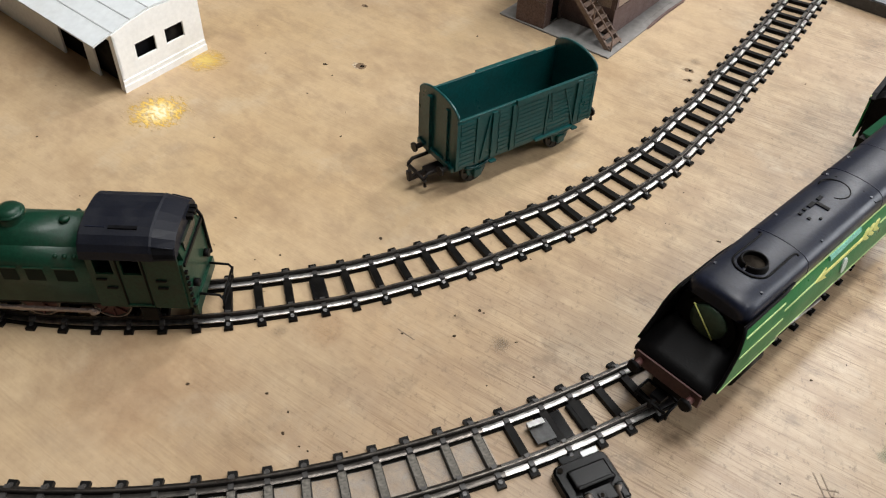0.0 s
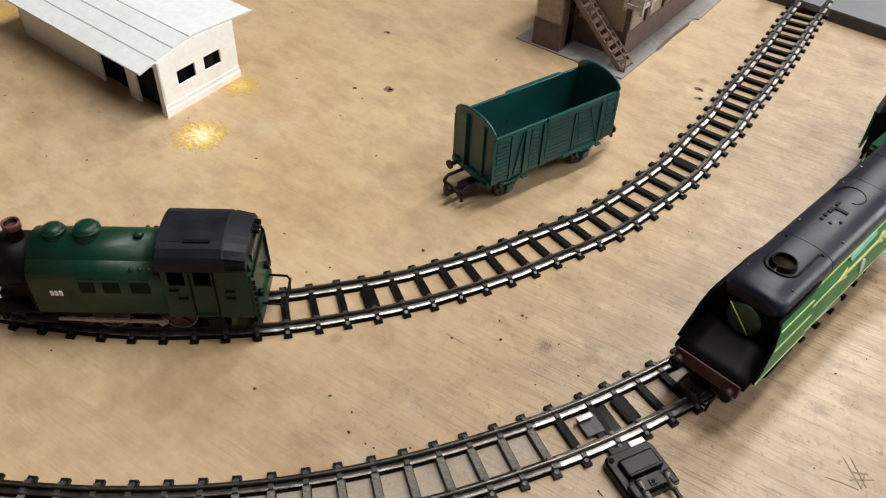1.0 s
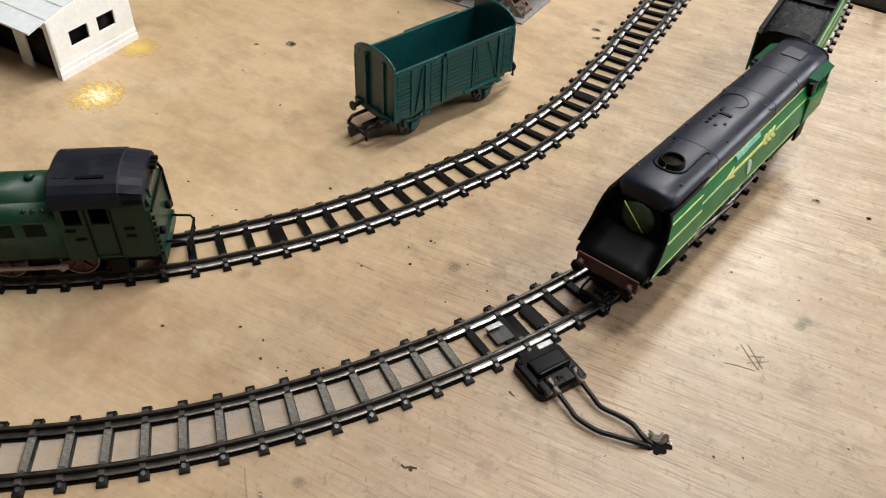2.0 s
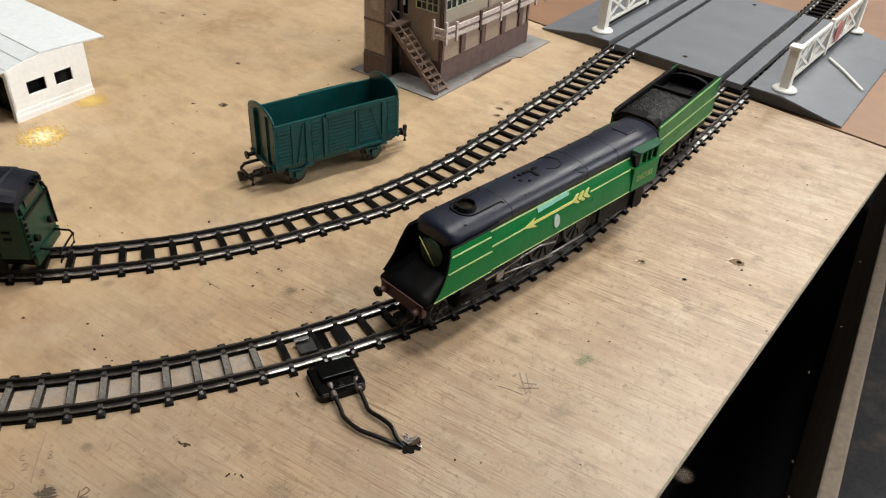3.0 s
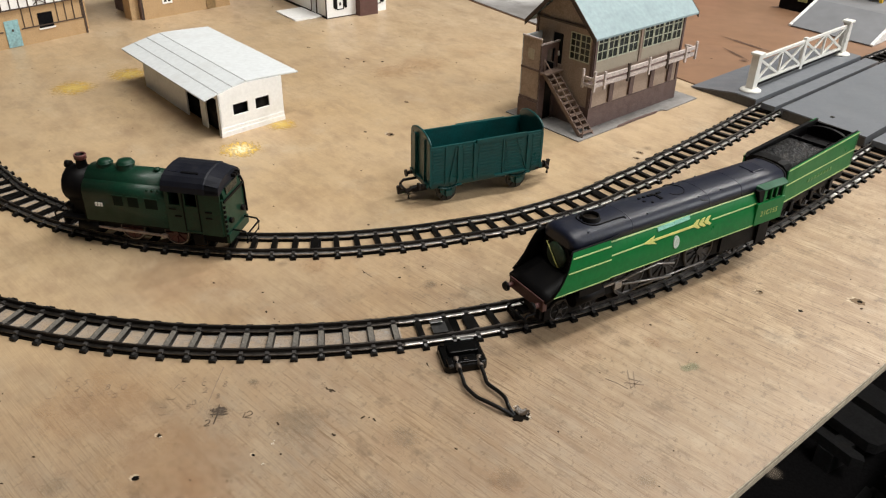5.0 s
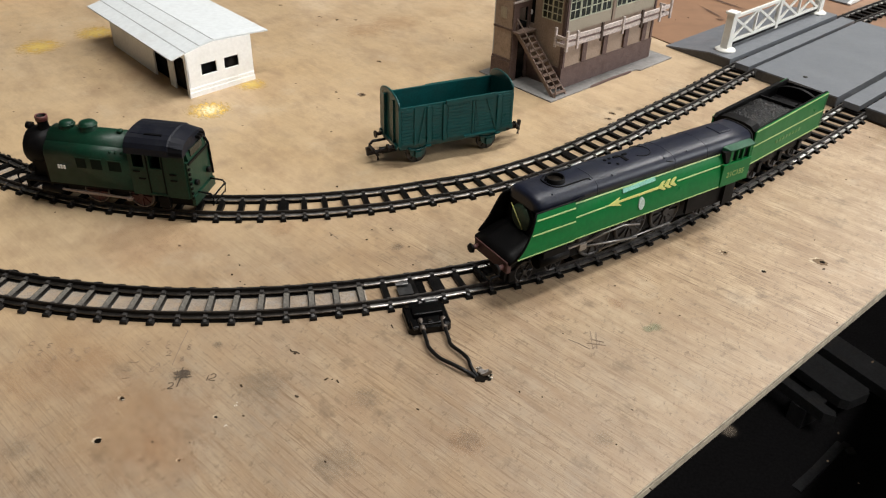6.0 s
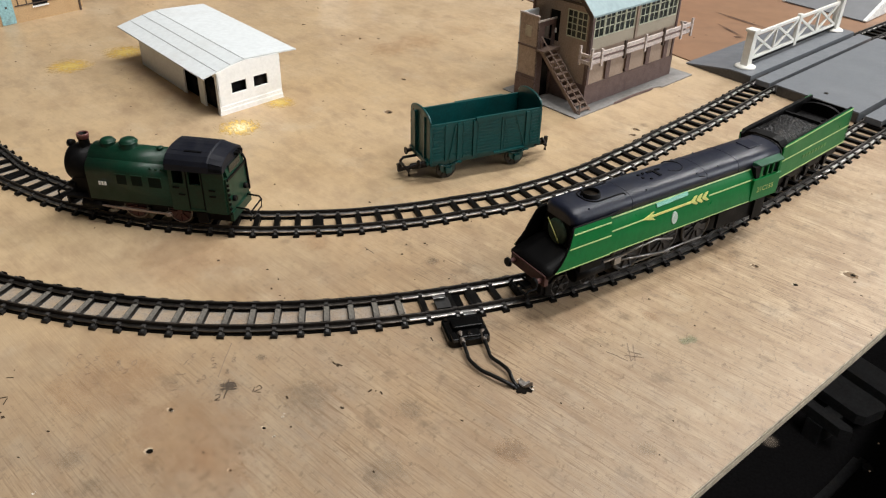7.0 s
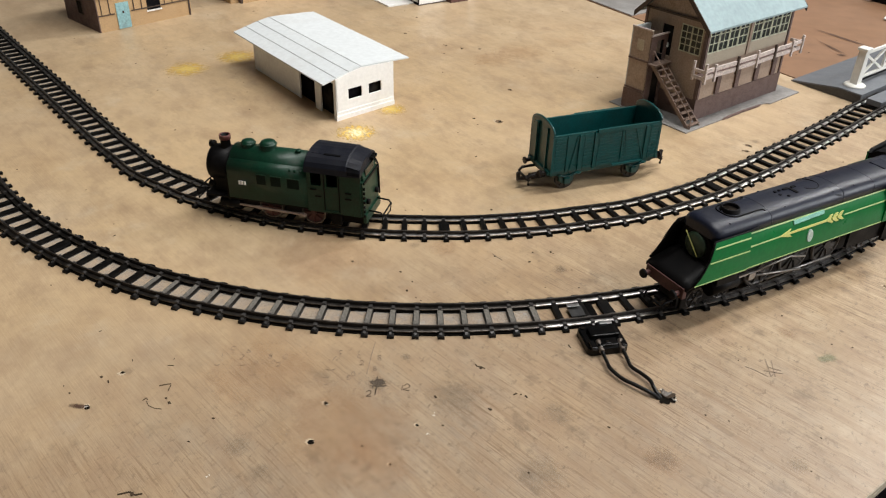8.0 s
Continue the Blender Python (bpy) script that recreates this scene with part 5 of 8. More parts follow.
for x in (0.026, -0.026, -0.050):
    bm = nb()
    loft(bm, [[(xx, y * 1.008, z + 0.0001) for y, z in shape[:11]] for xx in (x - 0.0002, x + 0.0002)])
    part("panel_seam", bm, CASING_BLACK, roof)
# cab roof
cab_roof = part("cab_roof_edge", loft(nb(), [[(x, y * 1.012, z + 0.0002) for y, z in shape] for x in (-0.0835, -0.0848)]), BLACK, loco, "black rear edge of the cab roof")
# the eaves take a darker, duller green than the flanks
for s in (-1, 1):
    eave = nb()
    loft(eave, [[(x, s * y, z) for y, z in ((0.0112, 0.0490), (w, 0.0474), (w, 0.0468), (0.0112, 0.0474))] for x, w in ((-0.0612, 0.0118), (-0.0640, 0.0151), (-0.0832, 0.0151))], smooth=False)
    part("cab_eave", eave, DARKER_GREEN, loco, "darker green eave sloping out over the cab windows")
part("roof_hatch", a_box(-0.0745, -0.0650, -0.0046, 0.0046, 0.0524, 0.0535, bevel=0.0003), CASING_BLACK, cab_roof)
# front
front = part("smokebox", cyl(nb(), (0.0480, 0, 0.0372), (0.0615, 0, 0.0372), 0.0098, n=24), BLACK, loco)
part("smokebox_door", loft(nb(), [[(x, r * math.cos(a), 0.0385 + r * math.sin(a)) for a in [2 * math.pi * i / 24 for i in range(24)]] for x, r in ((0.0615, 0.0068), (0.0626, 0.0064), (0.0632, 0.0045), (0.0634, 0.0012))]), DOOR_WORN, front, "dark green smokebox door")
bm = nb()
tube(bm, [(0.0637, -0.0058, 0.0440), (0.0642, 0.0040, 0.0345)], 0.00025, 6)
part("door_strap", bm, GOLD, front)
part("front_plate", prism(nb(), [(-0.0130, 0.0290), (0.0130, 0.0290), (0.0116, 0.0420), (0.0095, 0.0462), (-0.0095, 0.0462), (-0.0116, 0.0420)], "x", 0.0500, 0.0602), BLACK, loco)
apron = nb()
loft(apron, [[(x, -w, z), (x, -w * 0.5, z + c), (x, w * 0.5, z + c), (x, w, z), (x, w, z - 0.0020), (x, -w, z - 0.0020)] for x, w, z, c in
             ((0.0600, 0.0134, 0.0318, 0.0010), (0.0640, 0.0138, 0.0306, 0.0010), (0.0690, 0.0141, 0.0288, 0.0008), (0.0740, 0.0142, 0.0274, 0.0004), (0.0778, 0.0140, 0.0262, 0.0))])
part("front_apron", apron, BLACK, loco, "dusty black apron below the smokebox")
beam = part("buffer_beam", a_box(0.0760, 0.0785, -0.0128, 0.0128, 0.0195, 0.0255, bevel=0.0003), BEAM_RED, loco, "worn dull red buffer beam")
for y in (-0.0102, 0.0102):
    part("buffer", cyl(nb(), (0.0785, y, 0.0222), (0.0820, y, 0.0222), 0.0013, n=10), BEAM_RED, beam)
    part("buffer_head", cyl(nb(), (0.0820, y, 0.0222), (0.0832, y, 0.0222), 0.0025, 0.0021, n=14), BLACK, beam)
hook_coupling(loco, 0.0770, 1, 0.0135, BLACK, 0.006)
part("frame_block", a_box(-0.078, 0.0740, -0.0060, 0.0060, 0.0095, 0.0270), BLACK, loco)
part("bogie", a_box(0.0400, 0.0720, -0.0070, 0.0070, 0.0080, 0.0150, bevel=0.0006), BLACK, loco)
# black plate added under the casing, painting the shadow below the skirt
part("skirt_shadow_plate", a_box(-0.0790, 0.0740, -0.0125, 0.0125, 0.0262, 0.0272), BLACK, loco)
for s in (-1, 1):
    yw = s * 0.0078 - 0.0020
    for x in (0.063, 0.045):
        wheel("bogie_wheel", loco, x, yw, RAIL_TOP + 0.0073, 0.0060, WHEEL_BLACK, s, 6)
    for x in (0.0190, -0.0060, -0.0310):
        wheel("driving_wheel", loco, x, yw, RAIL_TOP + 0.0123, 0.0110, WHEEL_BLACK, s, 10)
    wheel("trailing_wheel", loco, -0.0600, yw, RAIL_TOP + 0.0081, 0.0068, WHEEL_BLACK, s, 8)
    cylr = part("cylinder", cyl(nb(), (0.0600, s * 0.0112, 0.0190), (0.0420, s * 0.0112, 0.0190), 0.0036, n=16), BLACK, loco)
    part("valve_chest", a_box(0.0440, 0.0580, s * 0.0112 - 0.0028, s * 0.0112 + 0.0028, 0.0205, 0.0250, bevel=0.0005), BLACK, loco)
    part("slide_bar", a_box(0.0260, 0.0425, s * 0.0122 - 0.0007, s * 0.0122 + 0.0007, 0.0205, 0.0216), STEEL, loco)
    part("crosshead", a_box(0.0300, 0.0345, s * 0.0124 - 0.0010, s * 0.0124 + 0.0010, 0.0172, 0.0212, bevel=0.0003), STEEL, loco)
    bm = nb()
    tube(bm, [(0.0320, s * 0.0124, 0.0188), (-0.0060, s * 0.0124, 0.0120)], 0.0006, 6)
    part("connecting_rod", bm, STEEL, loco)
    bm = nb()
    tube(bm, [(0.0190, s * 0.0112, 0.0122), (-0.0060, s * 0.0112, 0.0122), (-0.0310, s * 0.0112, 0.0122)], 0.0006, 6)
    part("coupling_rod", bm, STEEL, loco)
    bm = nb()
    tube(bm, [(0.0300, s * 0.0128, 0.0215), (0.0060, s * 0.0128, 0.0232), (-0.0060, s * 0.0128, 0.0200)], 0.0006, 6)
    part("valve_rod", bm, STEEL, loco)
    part("cab_step", a_box(-0.0770, -0.0690, s * 0.0128 - 0.0006, s * 0.0128 + 0.0006, 0.0130, 0.0262), BLACK, loco)
    part("rear_frame", a_box(-0.0720, -0.0420, s * 0.0108 - 0.0008, s * 0.0108 + 0.0008, 0.0140, 0.0262), BLACK, loco)
part("cab_back", a_box(-0.0800, -0.0790, -0.0130, 0.0130, 0.0262, 0.0360), BLACK, loco)

# ---------------------------------------------------------------- tender
TENDER_TURN = 0.954
tender = thing("tender", pose(0.2424, 0.3571, 0, 0, 0, math.degrees(TENDER_TURN) + 180), "bright green model tender with black coal behind the express locomotive", "tender")


def tender_side(z):
    return 0.0143


for s in (-1, 1):
    bm = nb()
    outer = [(0.0410, 0.0205), (0.0410, 0.0405), (0.0375, 0.0418), (-0.0430, 0.0440), (-0.0430, 0.0205)]
    prism(bm, outer, "y", s * 0.0135, s * 0.0143)
    flank = part("tender_side", bm, GREEN, tender, "green tender side with faded gold marks")
    bm = nb()
    part("tender_lining", prism(nb(), [(0.0405, 0.0300), (0.0405, 0.0409), (0.0370, 0.0421), (-0.0425, 0.0443), (-0.0425, 0.0300)], "y", s * 0.0124, s * 0.0134), BLACK, flank)
    for z, rise in ((0.0210, 0.0), (0.0322, 0.0), (0.0412, 0.0022)):
        decal(bm, bar(0.0405, -0.0427, z, 0.0007, rise), s, wide=tender_side)
    part("lining", bm, YELLOW_LINE, flank)
    bm = nb()
    for k in range(8):
        decal(bm, bar(0.0140 - k * 0.0038, 0.0140 - k * 0.0038 - 0.0022, 0.0274, 0.0020), s, 0.0003, wide=tender_side)
    part("letters", bm, FADED_GOLD, flank, "faded gold bars of lettering")
part("tender_floor", a_box(-0.0405, 0.0390, -0.0125, 0.0125, 0.0205, 0.0340), BLACK, tender)
part("tender_rear", a_box(-0.0420, -0.0412, -0.0143, 0.0143, 0.0205, 0.0425), BLACK, tender)
part("rear_deck", a_box(-0.0425, -0.0060, -0.0122, 0.0122, 0.0340, 0.0372, bevel=0.0006), BLACK, tender)
part("filler", cyl(nb(), (-0.0105, 0.0085, 0.0372), (-0.0105, 0.0085, 0.0400), 0.0016, n=14), BLACK, tender)
part("coal_board", a_box(-0.0078, -0.0064, -0.0122, 0.0122, 0.0362, 0.0428, bevel=0.0003), BLACK, tender)
part("rear_bulkhead", loft(nb(), [[(x, y, 0.0362) for y in (-0.0122, 0.0122)] + [(x, 0.0122 * math.cos(a), 0.0405 + 0.0042 * math.sin(a)) for a in [math.pi * i / 10 for i in range(11)]] for x in (-0.0325, -0.0300)], smooth=False), BLACK, tender, "black bulkhead with a curved top")
part("deck_lid", a_box(-0.0240, -0.0130, -0.0060, 0.0060, 0.0372, 0.0386, bevel=0.0004), BLACK, tender)
bm = nb()
shape3 = [(-0.0126, 0.0330), (-0.0122, 0.0405), (-0.0096, 0.0428), (-0.0050, 0.0438), (0.0050, 0.0438), (0.0096, 0.0428), (0.0122, 0.0405), (0.0126, 0.0330)]
prism(bm, shape3, "x", 0.0330, 0.0402)
part("front_hood", bm, BLACK, tender)
part("far_rim", prism(nb(), [(0.0410, 0.0400), (0.0410, 0.0408), (0.0375, 0.0424), (-0.0330, 0.0443), (-0.0330, 0.0430), (0.0375, 0.0412)], "y", -0.0145, -0.0122), BLACK, tender, "black edge on the far side")
coal = nb()
rnd = random.Random(5)
grid = [[coal.verts.new((-0.0064 + 0.0400 * i / 44, -0.0118 + 0.0236 * j / 24, 0.0408 + 0.0030 * (1 - ((j - 12) / 12) ** 2) * min(1, i / 16) + rnd.uniform(-0.0003, 0.0004))) for j in range(25)] for i in range(45)]
for i in range(44):
    for j in range(24):
        coal.faces.new((grid[i][j], grid[i + 1][j], grid[i + 1][j + 1], grid[i][j + 1]))
box(coal, -0.0064, 0.0336, -0.0120, 0.0120, 0.0330, 0.0400)
part("coal_load", coal, COAL, tender, "rough black coal load")
for s in (-1, 1):
    for x in (0.0240, 0.0, -0.0240):
        wheel("tender_wheel", tender, x, s * 0.0078 + 0.0015, RAIL_TOP + 0.0072, 0.0072, WHEEL_BLACK, s, 8)
    fr_ = part("axle_frame", a_box(-0.0400, 0.0380, s * 0.0115 - 0.0006, s * 0.0115 + 0.0006, 0.0135, 0.0206), BLACK, tender)
    for x in (0.0240, 0.0, -0.0240):
        part("axle_box", a_box(x - 0.0020, x + 0.0020, s * 0.0124 - 0.0012, s * 0.0124 + 0.0012, 0.0100, 0.0165, bevel=0.0004), BLACK, fr_)
buffer_set(tender, -0.0420, -1, (-0.0102, 0.0102), 0.0222, BLACK)
hook_coupling(tender, -0.0410, -1, 0.0135, BLACK, 0.006)
part("drawbar", a_box(0.0365, 0.0440, -0.0025, 0.0025, 0.0130, 0.0150), BLACK, tender)

# ---------------------------------------------------------------- tank locomotive
tank = thing("tank_locomotive", pose(-0.1063, 0.2134, 0, 0, 0, math.degrees(0.0586) + 180), "small dark green model tank locomotive with charcoal cab roof", "locomotive")
part("running_plate", a_box(-0.0445, 0.0485, -0.0130, 0.0130, 0.0152, 0.0164, bevel=0.0002), BLACK, tank)
part("frame_block", a_box(-0.0440, 0.0440, -0.0060, 0.0060, 0.0065, 0.0152), BLACK, tank)
for s in (-1, 1):
    bm = nb()
    prism(bm, [(s * y, z) for y, z in ((0.0060, 0.0164), (0.0134, 0.0164), (0.0136, 0.0335), (0.0131, 0.0356), (0.0118, 0.0373), (0.0098, 0.0388), (0.0060, 0.0400))], "x", -0.0135, 0.0345, smooth=True)
    side_tank = part("side_tank", bm, TANK_GREEN, tank, "dark green side tank")
    # flat panels; the shade of a sunk recess is in their darker green
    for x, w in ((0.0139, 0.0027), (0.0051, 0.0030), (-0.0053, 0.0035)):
        panel = part("tank_panel", a_box(x - w, x + w, s * 0.0135 - 0.0002, s * 0.0135 + 0.00025, 0.0272, 0.0330), TANK_PANEL, side_tank, "flat panel coloured darker, as if sunk in shade")
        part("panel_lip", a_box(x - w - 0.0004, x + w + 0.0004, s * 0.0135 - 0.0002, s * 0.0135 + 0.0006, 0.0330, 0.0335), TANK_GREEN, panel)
    bm = nb()
    for k in range(3):
        box(bm, 0.0266 - k * 0.0016, 0.0277 - k * 0.0016, s * 0.0136 - 0.0002, s * 0.0136 + 0.0003, 0.0256, 0.0278)
    part("figures", bm, CARD_WHITE, side_tank, "worn white figures")
    cabm = Matrix.Translation((-0.0445, s * 0.0136, 0)) if s < 0 else Matrix.Translation((-0.0135, s * 0.0136, 0)) @ Matrix.Rotation(math.pi, 4, "Z")
    holes = [(0.0022, 0.0083, 0.0313, 0.0392), (0.0114, 0.0178, 0.0313, 0.0392)] if s > 0 else [(0.0132, 0.0196, 0.0313, 0.0392), (0.0227, 0.0288, 0.0313, 0.0392)]
    cabside = part("cab_side", pierced(nb(), 0.0310, 0.0150, 0.0405, 0.0010, holes, cabm), TANK_GREEN, tank, "green cab side with open windows")
    for x in (-0.0236, -0.0322):
        part("door_line", a_box(x - 0.00025, x + 0.00025, s * 0.0137 - 0.0002, s * 0.0137 + 0.0003, 0.0165, 0.0400), BLACK, cabside)
    part("door_sill", a_box(-0.0325, -0.0233, s * 0.0137 - 0.0002, s * 0.0137 + 0.0006, 0.0160, 0.0166), TANK_GREEN, cabside)
    for x, z in ((-0.0172, 0.0290), (-0.0200, 0.0250), (-0.0375, 0.0290), (-0.0375, 0.0255)):
        part("hand_rail", a_box(x - 0.0018, x + 0.0018, s * 0.0137 - 0.0002, s * 0.0137 + 0.0005, z - 0.0003, z + 0.0003), BLACK, cabside)
    part("footstep", a_box(-0.0330, -0.0270, s * 0.0128 - 0.0012, s * 0.0128 + 0.0012, 0.0085, 0.0152, bevel=0.0003), BLACK, tank)
    for x in (0.0108, -0.0150):
        wheel("driving_wheel", tank, x, s * 0.0086, RAIL_TOP + 0.0072, 0.0072, WHEEL_RED, s, 8)
        ring = nb()
        loft(ring, [[(x + q * math.cos(a), s * 0.0098, RAIL_TOP + 0.0072 + q * math.sin(a)) for a in [2 * math.pi * i / 24 for i in range(24)]] for q in (0.0070, 0.0062)], closed=False)
        part("wheel_rim", ring, ROD, tank, "pale worn wheel rim")
    part("cylinder", cyl(nb(), (0.0410, s * 0.0105, 0.0118), (0.0290, s * 0.0105, 0.0118), 0.0030, n=14), BLACK, tank)
    bm = nb()
    loft(bm, [[(x, s * 0.0120, z - h), (x, s * 0.0132, z - h), (x, s * 0.0132, z + h), (x, s * 0.0120, z + h)] for x, z, h in ((0.0335, 0.0124, 0.0004), (0.0190, 0.0118, 0.0005), (0.0170, 0.0117, 0.0010), (0.0150, 0.0116, 0.0006), (-0.0074, 0.0111, 0.0005), (-0.0085, 0.0110, 0.0011), (-0.0105, 0.0110, 0.0011), (-0.0115, 0.0110, 0.0005))], smooth=False)
    cyl(bm, (-0.0095, s * 0.0130, 0.0109), (-0.0095, s * 0.0138, 0.0109), 0.0011, n=10)
    part("connecting_rod", bm, ROD, tank, "dull pinkish grey rod")
boiler = nb()
loft(boiler, [[(x, r * math.cos(a), 0.0332 + r * math.sin(a)) for a in [2 * math.pi * i / 28 for i in range(28)]] for x, r in ((-0.0140, 0.0108), (0.0345, 0.0108))])
part("boiler", boiler, TANK_GREEN, tank, "glossy dark green boiler")
part("boiler_saddle", a_box(-0.0130, 0.0310, -0.0090, 0.0090, 0.0140, 0.0350), TANK_GREEN, tank)
smoke = nb()
loft(smoke, [[(x, r * math.cos(a), 0.0312 + r * math.sin(a)) for a in [2 * math.pi * i / 28 for i in range(28)]] for x, r in ((0.0340, 0.0104), (0.0478, 0.0104), (0.0490, 0.0097), (0.0503, 0.0060), (0.0510, 0.0012))])
sb = part("smokebox", smoke, BLACK, tank)
part("smokebox_saddle", a_box(0.0345, 0.0465, -0.0085, 0.0085, 0.0140, 0.0300), BLACK, tank)
part("tank_front", a_box(0.0345, 0.0362, -0.0125, 0.0125, 0.0140, 0.0300), BLACK, tank)
for s in (-1, 1):
    part("lamp", cyl(nb(), (0.0455, s * 0.0075, 0.0205), (0.0490, s * 0.0075, 0.0205), 0.0021, n=12), BLACK, tank)
part("top_lamp", cyl(nb(), (0.0470, 0, 0.0420), (0.0500, 0, 0.0420), 0.0021, n=12), BLACK, tank)
ch = part("chimney", turned(nb(), 0.0404, 0, ((0.0038, 0.0395), (0.0030, 0.0412), (0.0027, 0.0458), (0.0031, 0.0465), (0.0031, 0.0484), (0.0024, 0.0484), (0.0022, 0.0464))), BLACK, tank)
part("chimney_rim", turned(nb(), 0.0404, 0, ((0.0032, 0.0460), (0.0033, 0.0482), (0.0032, 0.0487), (0.0025, 0.0487), (0.0024, 0.0466))), RIM_RED, ch, "dull red chimney rim")
for x, r, h in ((0.0262, 0.0040, 0.0474), (0.0140, 0.0046, 0.0484)):
    dome = part("dome", turned(nb(), x, 0, ((r * 1.25, 0.0400), (r, 0.0420), (r, h - 0.0020), (r * 0.86, h - 0.0006), (r * 0.5, h), (0.0004, h + 0.0002))), TANK_GREEN, tank)
    part("dome_cap", turned(nb(), x, 0, ((r * 1.08, h - 0.0024), (r * 1.08, h - 0.0019), (r * 0.9, h - 0.0014))), TANK_GREEN, dome)
part("safety_valve", turned(nb(), -0.0045, 0.001, ((0.0016, 0.0410), (0.0014, 0.0440), (0.0019, 0.0446), (0.0015, 0.0455), (0.0003, 0.0457))), TANK_GREEN, tank)
for s in (-1, 1):
    bm = nb()
    tube(bm, [(0.030, s * 0.0092, 0.0375), (0.012, s * 0.0094, 0.0378), (-0.012, s * 0.0092, 0.0376)], 0.0004, 5)
    part("boiler_handrail", bm, BLACK, tank)
    bm = nb()
    tube(bm, [(0.0255, s * 0.0046, 0.0415), (0.0250, s * 0.0080, 0.0390), (0.0245, s * 0.0098, 0.0345)], 0.0005, 5)
    tube(bm, [(0.0060, s * 0.0030, 0.0418), (0.0060, s * 0.0075, 0.0392), (0.0060, s * 0.0099, 0.0345)], 0.0005, 5)
    part("pipe", bm, TANK_GREEN, tank)
    for k in range(3):
        part("tank_rivet", turned(nb(), 0.0, 0.0, ((0.0009, -0.0003), (0.0009, 0.0003), (0.0005, 0.0007), (0.0001, 0.0008)), n=10), TANK_GREEN, tank, m=pose(-0.0030 - k * 0.0032, s * 0.0117, 0.0373, -s * 48, 0, 0))
# cab
part("cab_front", a_box(-0.0147, -0.0137, -0.0130, 0.0130, 0.0330, 0.0420), TANK_GREEN, tank)
part("cab_back", prism(nb(), [(-0.0440, 0.0150), (-0.0440, 0.0360), (-0.0456, 0.0360), (-0.0462, 0.0150)], "y", -0.0128, 0.0128), TANK_GREEN, tank, "green coal bunker back")
part("bunker_top", prism(nb(), [(-0.0425, 0.0360), (-0.0456, 0.0360), (-0.0440, 0.0430), (-0.0420, 0.0430)], "y", -0.0105, 0.0105), TANK_GREEN, tank)
part("bunker_rail", a_box(-0.0464, -0.0454, -0.0120, 0.0120, 0.0345, 0.0358), BLACK, tank)
for i in range(7):
    part("ladder_rivet", a_box(-0.0468, -0.0458, 0.0118, 0.0130, 0.0150 + i * 0.0028, 0.0162 + i * 0.0028), BLACK, tank)
for y in (-0.0075, 0.0075):
    part("rear_lamp", cyl(nb(), (-0.0462, y, 0.0225), (-0.0480, y, 0.0225), 0.0016, n=12), BLACK, tank)
part("rear_window", a_box(-0.0456, -0.0440, -0.0070, 0.0070, 0.0372, 0.0412), GLASS_DARK, tank)
rs = [(0.0152, 0.0396), (0.0148, 0.0428), (0.0136, 0.0452), (0.0112, 0.0474), (0.0080, 0.0487), (0.0040, 0.0493), (0.0, 0.0495)]
rs = rs + [(-y, z) for y, z in reversed(rs[:-1])]
RINGS = ((-0.0128, 1.0, 0.0006), (-0.0134, 1.0, 0.0), (-0.0365, 1.0, 0.0), (-0.0372, 0.985, 0.0006), (-0.0446, 0.93, 0.0028))


def roof_ring(x, k, d, lift=0.0):
    return [(x, y * k + (lift if y > 0 else -lift), 0.0396 + (z - 0.0396) * (1 - d / 0.010) + (lift if z > 0.047 else 0)) for y, z in rs]


croof = part("cab_roof", loft(nb(), [roof_ring(*q) for q in RINGS], smooth=False), TANK_ROOF, tank, "charcoal cab roof")
part("roof_slot", a_box(-0.0322, -0.0226, 0.0078, 0.0092, 0.0478, 0.0488), DARK_INSIDE, croof)
part("roof_scratch", a_box(-0.0215, -0.0150, 0.0082, 0.0086, 0.0480, 0.0487), CASING_BLACK, croof)
fore, aft = roof_ring(-0.0372, 0.985, 0.0006, 0.0003), roof_ring(-0.0446, 0.93, 0.0028, 0.0003)
for n0, n1, n2 in ((0, 1, 2), (12, 11, 10)):
    bm = nb()
    lower = [Vector(fore[n0]).lerp(Vector(aft[n0]), k) for k in (0.08, 0.94)]
    upper = [Vector(fore[n2]).lerp(Vector(aft[n2]), k) for k in (0.02, 0.94)]
    lower = [a.lerp(Vector(fore[n1]).lerp(Vector(aft[n1]), k), 0.35) for a, k in zip(lower, (0.08, 0.94))]
    middle = [Vector(fore[n1]).lerp(Vector(aft[n1]), k) for k in (0.04, 0.94)]
    inward = Vector((0, -0.0006 if n0 == 0 else 0.0006, 0))
    for p, q in ((lower, middle), (middle, upper)):
        outer_, inner_ = [bm.verts.new(v) for v in (p[0], p[1], q[1], q[0])], [bm.verts.new(v + inward) for v in (p[0], p[1], q[1], q[0])]
        bm.faces.new(outer_), bm.faces.new(inner_)
        for i in range(4):
            bm.faces.new((outer_[i], outer_[(i + 1) % 4], inner_[(i + 1) % 4], inner_[i]))
    part("roof_light", bm, DARK_INSIDE, croof, "dark opening in the corner of the roof")
    bm = nb()
    tube(bm, [upper[0], upper[1]], 0.00025, 5)
    part("opening_lip", bm, TANK_ROOF, croof)
bm = nb()
tube(bm, [(-0.0448, -0.0124, 0.0395), (-0.0462, -0.0126, 0.0360), (-0.0468, -0.0126, 0.0180)], 0.0006, 6)
part("rear_handrail", bm, BLACK, tank)
for y in (-0.0085, -0.0060, -0.0035):
    part("rear_fitting", a_box(-0.0470, -0.0440, y - 0.0009, y + 0.0009, 0.0428, 0.0446, bevel=0.0004), BLACK, tank)
